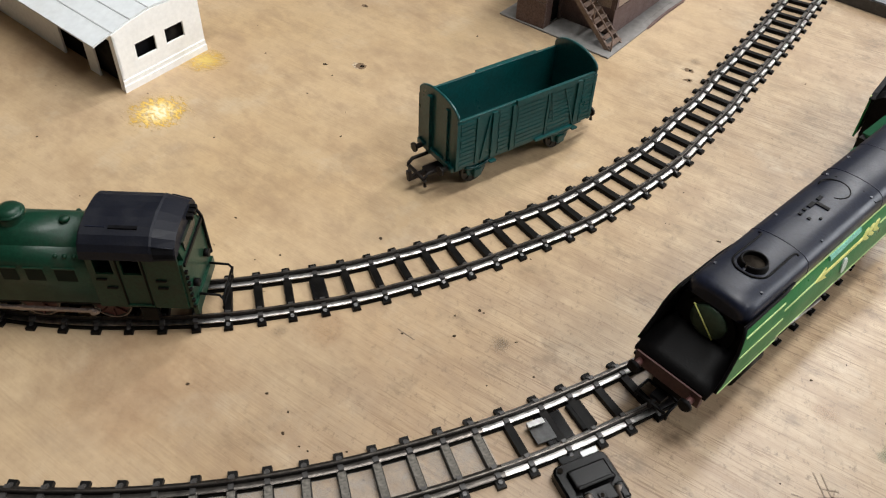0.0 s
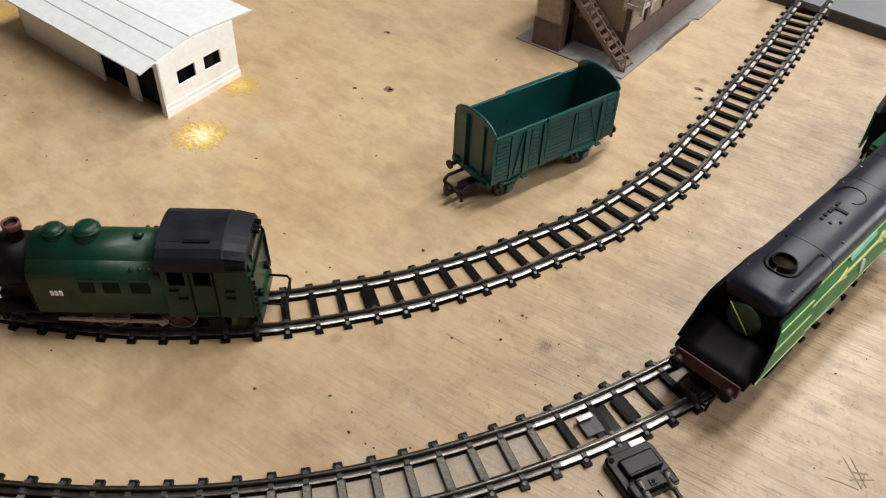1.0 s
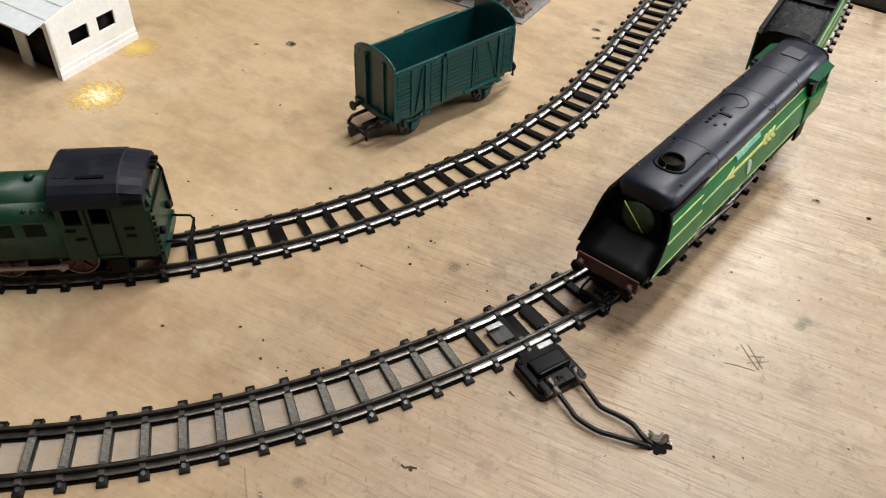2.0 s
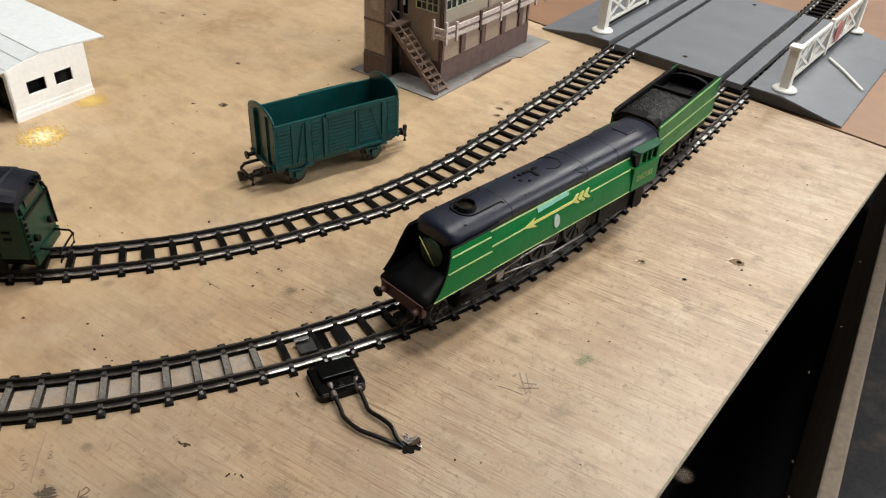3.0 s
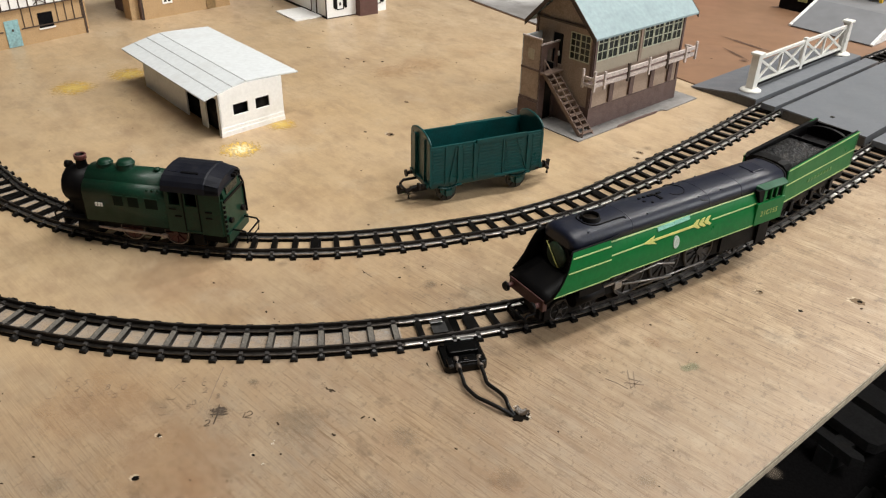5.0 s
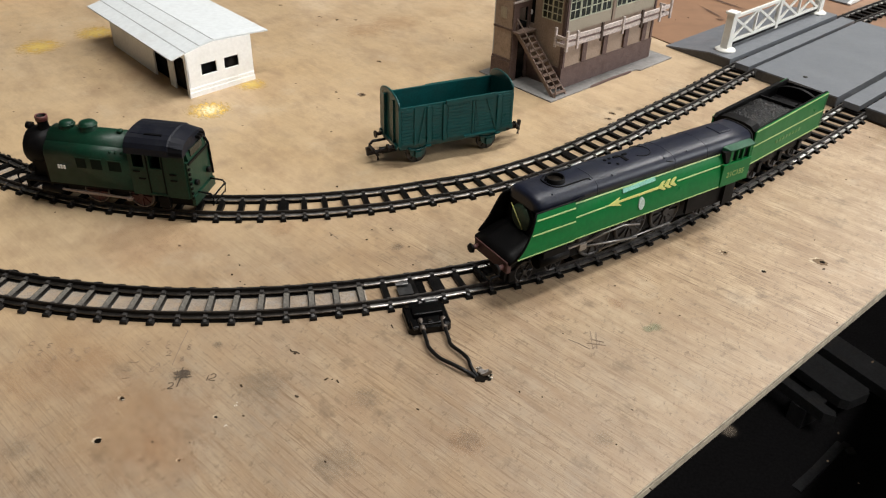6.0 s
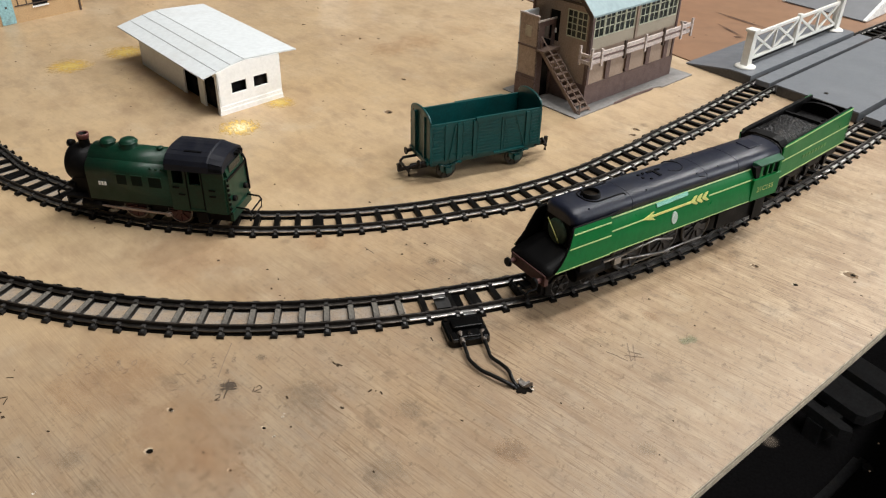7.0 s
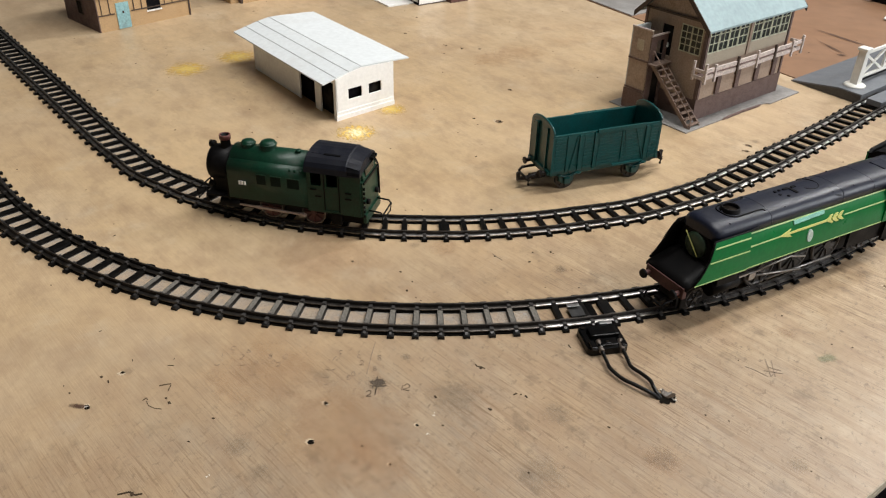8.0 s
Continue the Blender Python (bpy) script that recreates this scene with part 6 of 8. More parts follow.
part("buffer_beam", a_box(0.0485, 0.0500, -0.0125, 0.0125, 0.0110, 0.0160), BLACK, tank)
part("rear_beam", a_box(-0.0472, -0.0455, -0.0125, 0.0125, 0.0110, 0.0160), TANK_GREEN, tank)
for x, f in ((0.0500, 1), (-0.0470, -1)):
    bm = nb()
    for sgn in (-1, 1):
        tube(bm, [(x, sgn * 0.0078, 0.0170), (x + f * 0.0070, sgn * 0.0078, 0.0165), (x + f * 0.0082, sgn * 0.0078, 0.0145), (x + f * 0.0076, sgn * 0.0078, 0.0095)], 0.0005, 6)
    tube(bm, [(x + f * 0.0082, -0.0080, 0.0150), (x + f * 0.0082, 0.0080, 0.0150)], 0.0005, 6)
    tube(bm, [(x + f * 0.0076, -0.0080, 0.0100), (x + f * 0.0076, 0.0080, 0.0100)], 0.0004, 6)
    part("coupling_loop", bm, BLACK, tank)

# ---------------------------------------------------------------- wagon
W0, WTURN = Vector((0.0276, 0.2930)), 0.673
WL, WW = 0.0778, 0.0285
wagon = thing("wagon", pose(W0.x, W0.y, 0, 0, 0, math.degrees(WTURN)), "teal green roofless model goods van on the bare board", "wagon")
ZB, ZT, ZC, ZE = 0.0142, 0.0392, 0.0460, 0.0402
rnd = random.Random(21)
for y, s in ((0.0, -1), (WW, 1)):
    side = part("wagon_side", a_box(0, WL, min(y, y - s * 0.0013), max(y, y - s * 0.0013), ZB, ZT, bevel=0.0002), WAGON_GREEN, wagon)

    def rib(name, x0, x1, z0, z1, proud, lean=0.0):
        bm = nb()
        prism(bm, [(x0, z0), (x1, z0), (x1 + lean, z1), (x0 + lean, z1)], "y", min(y, y + s * proud), max(y, y + s * proud))
        return part(name, bm, WAGON_GREEN, side)

    for i in range(11):
        z = ZB + 0.0014 + i * 0.00212
        for xa, xb in ((0.0018, 0.0098), (0.0222, 0.0286), (0.0322, 0.0488), (0.0508, 0.0640), (0.0700, 0.0768)):
            rib("plank", xa + rnd.uniform(0, 0.0006), xb - rnd.uniform(0, 0.0006), z - 0.00086, z + 0.00086, rnd.uniform(0.0002, 0.0004))
    for x, w, p in ((0.0008, 0.0008, 0.0005), (0.0108, 0.0006, 0.0006), (0.0195, 0.0010, 0.0008), (0.0300, 0.0008, 0.0009), (0.0500, 0.0006, 0.0005), (0.0675, 0.0010, 0.0008), (0.0770, 0.0008, 0.0005)):
        rib("upright", x - w, x + w, ZB - (0.0012 if w > 0.001 else 0), ZT - 0.0012, p)
    rib("diagonal_brace", 0.0130, 0.0138, ZB + 0.001, ZT - 0.0025, 0.0006, 0.0040)
    rib("diagonal_brace", 0.0662, 0.0670, ZB + 0.001, ZT - 0.0025, 0.0006, -0.0075)
    rib("diagonal_brace", 0.0540, 0.0547, ZB + 0.006, ZT - 0.0025, 0.0005, -0.0030)
    rib("door_runner", 0.0308, 0.0655, ZT - 0.0014, ZT + (0.0009 if s < 0 else -0.0001), 0.0014)
    rib("bottom_runner", 0.0440, 0.0660, ZB - 0.0004, ZB + 0.0006, 0.0016)
    for x in (0.0195, 0.0675):
        rib("foot_step", x - 0.0016, x + 0.0016, ZB - 0.0018, ZB - 0.0010, 0.0020)
    part("sole_bar", a_box(0.002, WL - 0.002, y - s * 0.0036 - 0.0009, y - s * 0.0036 + 0.0009, ZB - 0.0034, ZB), WAGON_GREEN, wagon)
for x, s in ((0.0, -1), (WL, 1)):
    pts = [(0.0, ZB), (WW, ZB), (WW, ZE)] + [(WW / 2 + WW / 2 * math.cos(a), ZE + (ZC - ZE) * math.sin(a)) for a in [math.pi * i / 18 for i in range(1, 18)]] + [(0.0, ZE)]
    end = part("wagon_end", prism(nb(), pts, "x", min(x, x - s * 0.0013), max(x, x - s * 0.0013)), WAGON_GREEN, wagon)
    for y, w, p in ((0.0068, 0.0008, 0.0010), (0.0192, 0.0011, 0.0018)):
        part("end_post", prism(nb(), [(min(x, x + s * p), ZB - 0.001), (max(x, x + s * p), ZB - 0.001), (max(x, x + s * p), ZT + 0.0030), (min(x, x + s * p), ZT + 0.0030)], "y", y - w, y + w), WAGON_GREEN, end)
    part("end_sill", a_box(min(x, x + s * 0.0014), max(x, x + s * 0.0014), 0.0006, WW - 0.0006, ZB - 0.0012, ZB + 0.0014, bevel=0.0003), WAGON_GREEN, end)
    bm = nb()
    tube(bm, [(x - s * 0.0006, WW / 2 + WW / 2 * math.cos(a), ZE + (ZC - ZE) * math.sin(a)) for a in [math.pi * i / 18 for i in range(19)]], 0.0007, 6)
    part("end_rim", bm, WAGON_GREEN, end)
    for y in (0.0040, WW - 0.0040):
        b = part("buffer", cyl(nb(), (x, y, ZB - 0.0006), (x + s * 0.0046, y, ZB - 0.0006), 0.0012, n=10), COUPLING, wagon)
        part("buffer_head", cyl(nb(), (x + s * 0.0046, y, ZB - 0.0006), (x + s * 0.0056, y, ZB - 0.0006), 0.0023, n=14), COUPLING, b)
    c = part("coupling", a_box(min(x - s * 0.004, x + s * 0.0060), max(x - s * 0.004, x + s * 0.0060), WW / 2 - 0.0026, WW / 2 + 0.0026, 0.0060, 0.0082, bevel=0.0004), COUPLING, wagon)
    bm = nb()
    for q in (-0.0064, 0.0064):
        tube(bm, [(x - s * 0.001, WW / 2 + q, 0.0112), (x + s * 0.0086, WW / 2 + q, 0.0112), (x + s * 0.0106, WW / 2 + q, 0.0094), (x + s * 0.0102, WW / 2 + q, 0.0046)], 0.0009, 6)
    tube(bm, [(x + s * 0.0104, WW / 2 - 0.0070, 0.0080), (x + s * 0.0104, WW / 2 + 0.0070, 0.0080)], 0.0010, 6)
    tube(bm, [(x - s * 0.001, WW / 2 - 0.0064, 0.0112), (x - s * 0.001, WW / 2 + 0.0064, 0.0112)], 0.0008, 6)
    part("loop", bm, COUPLING, c)
    part("hook", prism(nb(), [(x + s * 0.004, 0.0058), (x + s * 0.0150, 0.0056), (x + s * 0.0156, 0.0108), (x + s * 0.0136, 0.0110), (x + s * 0.0134, 0.0076), (x + s * 0.004, 0.0078)], "y", WW / 2 - 0.0009, WW / 2 + 0.0009), COUPLING, c)
part("wagon_floor", a_box(0.0014, WL - 0.0014, 0.0014, WW - 0.0014, ZB, ZB + 0.0012), WAGON_GREEN, wagon)
part("floor_patch", a_box(0.0520, 0.0600, 0.0090, 0.0150, ZB + 0.0012, ZB + 0.0030, bevel=0.0008), WAGON_GREEN, wagon)
for x in (0.0140, 0.0630):
    for y, s in ((0.0058, -1), (WW - 0.0058, 1)):
        wheel("wheel", wagon, x, y, 0.0066, 0.0066, BLACK, s, 8)
        part("axle_guard", prism(nb(), [(x - 0.0062, ZB - 0.0020), (x - 0.0044, 0.0058), (x - 0.0020, 0.0044), (x + 0.0020, 0.0044), (x + 0.0044, 0.0058), (x + 0.0062, ZB - 0.0020)], "y", y + s * 0.0024 - 0.0005, y + s * 0.0024 + 0.0005), WAGON_GREEN, wagon)
        part("axle_box", a_box(x - 0.0021, x + 0.0021, y + s * 0.0036 - 0.0011, y + s * 0.0036 + 0.0011, 0.0046, 0.0088, bevel=0.0005), WAGON_GREEN, wagon)
        bm = nb()
        tube(bm, [(x - 0.0066, y + s * 0.0034, 0.0112), (x - 0.0034, y + s * 0.0034, 0.0098), (x, y + s * 0.0034, 0.0092), (x + 0.0034, y + s * 0.0034, 0.0098), (x + 0.0066, y + s * 0.0034, 0.0112)], 0.0008, 6)
        part("spring", bm, WAGON_GREEN, wagon)
    bm = nb()
    cyl(bm, (x, 0.0050, 0.0066), (x, WW - 0.0050, 0.0066), 0.0008, n=8)
    part("axle", bm, BLACK, wagon)


# ---------------------------------------------------------------- buildings
def swap(y0=0.0, x0=0.0):
    """A wall frame whose length runs along y at x = x0 and whose thickness goes to +x."""
    return Matrix(((0, 1, 0, x0), (1, 0, 0, y0), (0, 0, 1, 0), (0, 0, 0, 1)))


def pane(parent, wall_m, x0, x1, z0, z1, nx, nz, frame_mat, glass_mat, proud=0.0004, bar=0.0006, name="window"):
    """A window in a wall frame: a sunk pane, a border that stands proud and glazing bars."""
    w = part(name, box(nb(), x0, x1, -0.0002, 0.0004, z0, z1, m=wall_m), glass_mat, parent)
    bm = nb()
    for xa, xb, za, zb in ((x0 - bar, x1 + bar, z0 - bar, z0), (x0 - bar, x1 + bar, z1, z1 + bar), (x0 - bar, x0, z0, z1), (x1, x1 + bar, z0, z1)):
        box(bm, xa, xb, -proud - 0.0002, 0.0003, za, zb, m=wall_m)
    for i in range(1, nx):
        x = x0 + (x1 - x0) * i / nx
        box(bm, x - bar * 0.4, x + bar * 0.4, -proud - 0.0001, 0.0, z0, z1, m=wall_m)
    for i in range(1, nz):
        z = z0 + (z1 - z0) * i / nz
        box(bm, x0, x1, -proud, 0.0, z - bar * 0.4, z + bar * 0.4, m=wall_m)
    part("window_frame", bm, frame_mat, w)
    return w


def plate(name, parent, wall_m, x0, x1, z0, z1, mat_, proud=0.0006, label=""):
    return part(name, box(nb(), x0, x1, -proud, 0.0003, z0, z1, m=wall_m), mat_, parent, label)


def gable_roof(parent, x0, x1, y0, y1, ze, zr, mat_, over=0.004, thick=0.0012, along="x", label=""):
    """Two roof slopes whose ridge runs along x or y."""
    lo, hi = (y0 - over, y1 + over) if along == "x" else (x0 - over, x1 + over)
    mid = (lo + hi) / 2
    drop = (zr - ze) / ((hi - lo) / 2 - over) * over
    for e in (lo, hi):
        pts = [(e, ze - drop), (mid, zr), (mid, zr + thick * 1.3), (e, ze - drop + thick * 1.3)]
        a, b = (x0 - over, x1 + over) if along == "x" else (y0 - over, y1 + over)
        part("roof_slope", prism(nb(), pts, along, a, b), mat_, parent, label)


# the white shed
SX, SY = 0.0545, 0.1380
shed = thing("white_shed", pose(-0.1435, 0.3558, 0, 0, 0, 59.5), "long white card shed with pale grey roof and dark doorways", "model building")
WH = 0.0305
part("gable_wall", pierced(nb(), SX, 0.0, WH, 0.0012, [(0.0115, 0.0240, 0.0140, 0.0222), (0.0305, 0.0425, 0.0140, 0.0222)], Matrix()), CARD_WHITE, shed)
part("gable_top", prism(nb(), [(0.0, WH), (SX, WH), (SX, 0.0341), (SX * 0.72, 0.0352), (SX * 0.45, 0.0360), (SX * 0.22, 0.0345), (0.0, 0.0319)], "y", 0.0, 0.0012), CARD_WHITE, shed)
part("plinth", a_box(-0.0003, SX + 0.0003, -0.0008, 0.0, 0.0, 0.0036), CARD_WHITE, shed)
part("plinth_band", a_box(0.0, SX, -0.0004, 0.0, 0.0036, 0.0064), CARD_WHITE, shed)
part("door_wall", pierced(nb(), SY, 0.0, 0.0314, 0.0012, [(0.0035, 0.0230, 0.0, 0.0280), (0.0320, 0.0560, 0.0, 0.0280), (0.0620, 0.0712, 0.0232, 0.0294), (0.0805, 0.0900, 0.0232, 0.0294)], swap()), CARD_WHITE, shed)
part("back_wall", a_box(0.0, SX, SY - 0.0012, SY, 0.0, 0.0312), CARD_WHITE, shed)
part("side_wall", a_box(SX - 0.0012, SX, 0.0012, SY - 0.0012, 0.0, 0.0330), CARD_WHITE, shed)
# solid black block that stands for the shade behind the doorways
part("shade_block", a_box(0.0040, SX - 0.0016, 0.0040, SY - 0.0016, 0.0004, WH - 0.002), DARK_INSIDE, shed, "black block painting the shade inside")
# the roof lies a little askew on the walls
RX, RW, RL = -0.0106, 0.0810, 0.1520
section = []
for i in range(15):
    t = i / 14
    ridge = 0.44
    k = t / ridge if t < ridge else (1 - t) / (1 - ridge)
    base_z = 0.0296 if t < ridge else 0.0332
    section.append((RX + RW * t, base_z + (0.0362 - base_z) * (1 - (1 - k) ** 1.25)))
bm = prism(nb(), section + [(x, z + 0.0009) for x, z in reversed(section)], "y", 0.0004, RL)
roof_ = part("roof", bm, CARD_ROOF, shed, "curved pale grey card roof")
for i in (2, 4, 6):
    x, z = section[i]
    part("roof_seam", a_box(x - 0.0003, x + 0.0003, 0.0002, RL - 0.0002, z + 0.0008, z + 0.0011), SEAM, roof_)

# the card has been glued out of square
for ob in shed.children_recursive:
    ob.data.transform(Matrix(((1, 0.100, 0, 0), (0, 1, 0, 0), (0, 0, 1, 0), (0, 0, 0, 1))))

# the signal box
BX, BY = 0.1120, 0.0570
sbox = thing("signal_box", pose(0.1090, 0.4470, 0, 0, 0, 55.3), "tan card signal box with a pale blue slate roof", "signal box")
part("base_slab", prism(nb(), [(-0.0226, -0.0121), (0.0222, -0.0118), (0.0260, -0.0070), (0.0776, -0.0070), (0.0826, -0.0146), (0.1266, -0.0138), (0.1288, 0.0640), (-0.0210, 0.0640)], "z", 0.0001, 0.0010), SLAB_GREY, sbox)
part("slab_edge", prism(nb(), [(0.0222, -0.0118), (0.0300, -0.0104), (0.0500, -0.0100), (0.0776, -0.0112), (0.0812, -0.0124), (0.0776, -0.0070), (0.0260, -0.0070)], "z", 0.0001, 0.0007), SLAB_GREY, sbox)
part("torn_card", prism(nb(), [(0.0222, -0.0122), (0.0300, -0.0112), (0.0500, -0.0108), (0.0740, -0.0118), (0.0700, -0.0126), (0.0480, -0.0120), (0.0280, -0.0126)], "z", 0.0001, 0.0018), BOX_BROWN, sbox, "curled brown torn edge of the card")
fm, lm = Matrix(), swap()
part("brick_base", a_box(-0.0006, BX + 0.0006, -0.0006, BY + 0.0006, 0.0010, 0.0170), BOX_BROWN, sbox, "dark brown brick-printed base")
part("lower_storey", a_box(0, BX, 0, BY, 0.0170, 0.0430), BOX_TAN, sbox)
upper = part("upper_storey", pierced(nb(), BX, 0.0430, 0.0755, 0.0014, [(0.0030, 0.0525, 0.0515, 0.0722), (0.0575, 0.1080, 0.0515, 0.0722)], fm), BOX_CREAM, sbox)
part("end_wall", pierced(nb(), BY, 0.0430, 0.0755, 0.0014, [(0.0040, 0.0235, 0.0500, 0.0700), (0.0300, 0.0400, 0.0430, 0.0660)], lm), BOX_TAN, sbox)
part("back_wall", a_box(0, BX, BY - 0.0014, BY, 0.0430, 0.0755), BOX_TAN, sbox)
part("far_end_wall", a_box(BX - 0.0014, BX, 0.0014, BY - 0.0014, 0.0430, 0.0755), BOX_TAN, sbox)
# dark block added behind the panes in place of the room's shade
part("room_inside", a_box(0.006, BX - 0.004, 0.0120, BY - 0.0020, 0.0432, 0.0700), GLASS_DARK, sbox, "dark block painting the dim inside behind the panes")
for x in (0.0, BX - 0.0030):
    plate("pilaster", sbox, fm, x, x + 0.0022, 0.0170, 0.0755, BOX_BROWN, 0.0008)
plate("pilaster", sbox, fm, 0.0535, 0.0565, 0.0430, 0.0755, BOX_TAN, 0.0008)
for x in (0.0212, 0.0462, 0.0725, 0.0965):
    plate("walkway_pier", sbox, fm, x, x + 0.0050, 0.0180, 0.0372, BOX_BROWN, 0.0016)
plate("corner_post", sbox, lm, 0.0, 0.0022, 0.0170, 0.0755, BOX_BROWN, 0.0008)
plate("corner_post", sbox, lm, BY - 0.0022, BY, 0.0170, 0.0755, BOX_BROWN, 0.0008)
for x0, x1 in ((0.0030, 0.0520), (0.0580, 0.1080)):
    n = 4
    for i in range(n):
        xa, wd = x0 + (x1 - x0) * i / n, (x1 - x0) / n
        wn = pane(sbox, Matrix.Translation((0, 0.0005, 0)), xa + 0.0011, xa + wd - 0.0009, 0.0525, 0.0708, 2, 3, WINDOW_BAR, GLASS_DARK, bar=0.0008)
        for k in range(2):
            hw = (wd - 0.0020) / 4
            cx = xa + 0.0011 + hw * (2 * k + 1)
            # rounded heads of the two lights
            arch = [(cx - hw, 0.0712), (cx - hw, 0.0682)] + [(cx - hw * math.cos(a), 0.0682 + 0.0024 * math.sin(a)) for a in [math.pi * j / 8 for j in range(1, 8)]] + [(cx + hw, 0.0682), (cx + hw, 0.0712)]
            part("arched_head", prism(nb(), arch, "y", -0.0003, 0.0003), WINDOW_BAR, wn)
for i in range(2):
    ya = 0.0048 + i * 0.0094
    pane(sbox, lm @ Matrix.Translation((0, 0.0005, 0)), ya, ya + 0.0082, 0.0505, 0.0692, 2, 4, WINDOW_BAR, GLASS_DARK, bar=0.0008)
plate("doorway", sbox, lm @ Matrix.Translation((0, 0.0012, 0)), 0.0300, 0.0400, 0.0430, 0.0660, DARK_INSIDE, 0.0002)
gz = 0.1035
part("gable", prism(nb(), [(0.0, 0.0755), (BY, 0.0755), (BY / 2, gz - 0.0016)], "x", 0.0005, 0.0016), BOX_TAN, sbox)
part("gable", prism(nb(), [(0.0, 0.0755), (BY, 0.0755), (BY / 2, gz - 0.0016)], "x", BX - 0.0016, BX - 0.0005), BOX_TAN, sbox)
for e, d in ((-0.0060, -1), (BY + 0.0060, 1)):
    ze = 0.0755 - 0.0060 * (gz - 0.0755) / (BY / 2) + 0.0004
    slope = part("roof_slope", prism(nb(), [(e, ze), (BY / 2, gz), (BY / 2, gz + 0.0016), (e, ze + 0.0014)], "x", -0.0070, BX + 0.0070), SLATE, sbox, "pale blue slate-paper roof")
    for x in (-0.0076, BX + 0.0070):
        part("barge_board", prism(nb(), [(e, ze - 0.0028), (BY / 2, gz - 0.0028), (BY / 2, gz + 0.0018), (e, ze + 0.0016)], "x", x, x + 0.0006), TIMBER, slope)
part("ridge", prism(nb(), [(BY / 2 - 0.0012, gz + 0.0008), (BY / 2 + 0.0012, gz + 0.0008), (BY / 2, gz + 0.0025)], "x", -0.0072, BX + 0.0072), RIDGE_PINK, sbox, "pinkish ridge strip")
stack = part("chimney_shaft", a_box(0.0270, 0.0335, 0.0640, 0.0705, 0.0, 0.1010, bevel=0.0003), TIMBER, sbox)
part("chimney_cap", a_box(0.0266, 0.0339, 0.0636, 0.0709, 0.1010, 0.1022), TIMBER, stack)
part("chimney_pot", cyl(nb(), (0.0302, 0.0672, 0.1022), (0.0302, 0.0672, 0.1075), 0.0012, 0.0009, n=10), BLACK, stack)
# porch
porch = part("porch", pierced(nb(), 0.0190, 0.0, 0.0640, 0.0010, [], Matrix(((0, 1, 0, -0.0195), (1, 0, 0, 0.0335), (0, 0, 1, 0), (0, 0, 0, 1)))), BOX_TAN, sbox, "tan card porch with an open top")
box_ = nb()
box(box_, -0.0195, 0.0, 0.0515, 0.0525, 0.0, 0.0640)
part("porch_back", box_, CARD_ROOF, porch)
part("porch_side", pierced(nb(), 0.0195, 0.0, 0.0600, 0.0010, [(0.0070, 0.0160, 0.0400, 0.0560), (0.0070, 0.0160, 0.0010, 0.0330)], Matrix.Translation((-0.0195, 0.0335, 0))), BOX_BROWN, porch)
part("porch_inside", a_box(-0.0180, -0.0005, 0.0350, 0.0510, 0.0012, 0.0430), DARK_INSIDE, porch)
part("porch_lining", a_box(-0.0183, -0.0178, 0.0348, 0.0512, 0.0430, 0.0636), CARD_ROOF, porch)
part("porch_lining", a_box(-0.0178, -0.0004, 0.0506, 0.0512, 0.0430, 0.0636), CARD_ROOF, porch)
part("porch_window", a_box(-0.0199, -0.0194, 0.0400, 0.0460, 0.0480, 0.0560), BOX_CREAM, porch)
part("porch_base", a_box(-0.0203, -0.0194, 0.0333, 0.0527, 0.0010, 0.0165), BOX_BROWN, porch, "dark brown brick-printed base")
part("porch_rim", a_box(-0.0199, 0.0004, 0.0331, 0.0343, 0.0600, 0.0612), RAIL_GREYWOOD, porch)
part("porch_rim", a_box(-0.0201, -0.0189, 0.0331, 0.0525, 0.0640, 0.0650), RAIL_GREYWOOD, porch)
for z in (0.0170, 0.0400):
    part("porch_band", a_box(-0.0200, -0.0194, 0.0335, 0.0525, z, z + 0.0014), BOX_BROWN, porch)
# stair up the end wall
y0, z0, y1, z1 = -0.0095, 0.0010, 0.0330, 0.0400
for x in (-0.0155, -0.0025):
    st = part("stair_string", prism(nb(), [(y0, z0), (y0 + 0.0040, z0), (y1, z1 - 0.0030), (y1, z1 + 0.0012)], "x", x - 0.0006, x + 0.0006), STAIR_BROWN, sbox)
for i in range(11):
    t = (i + 0.5) / 11
    yy, zz = y0 + (y1 - y0) * t, z0 + (z1 - z0) * t
    part("stair_tread", a_box(-0.0155, -0.0025, yy - 0.0012, yy + 0.0016, zz - 0.0002, zz + 0.0007), STAIR_BROWN, sbox)
bm = nb()
tube(bm, [(-0.0155, y0, 0.0090), (-0.0155, y1, 0.0490)], 0.0005, 6)
for k in (0.0, 0.33, 0.66, 1.0):
    yy, zz = y0 + (y1 - y0) * k, z0 + (z1 - z0) * k
    tube(bm, [(-0.0155, yy, zz), (-0.0155, yy, zz + 0.0085)], 0.0005, 6)
part("hand_rail", bm, STAIR_BROWN, sbox)
part("landing", a_box(-0.0190, 0.0, 0.0270, 0.0345, 0.0385, 0.0398), STAIR_BROWN, sbox)
# the walkway rail along the front
part("walkway", a_box(-0.0100, BX + 0.0050, -0.0095, 0.0, 0.0372, 0.0385), BOX_BROWN, sbox)
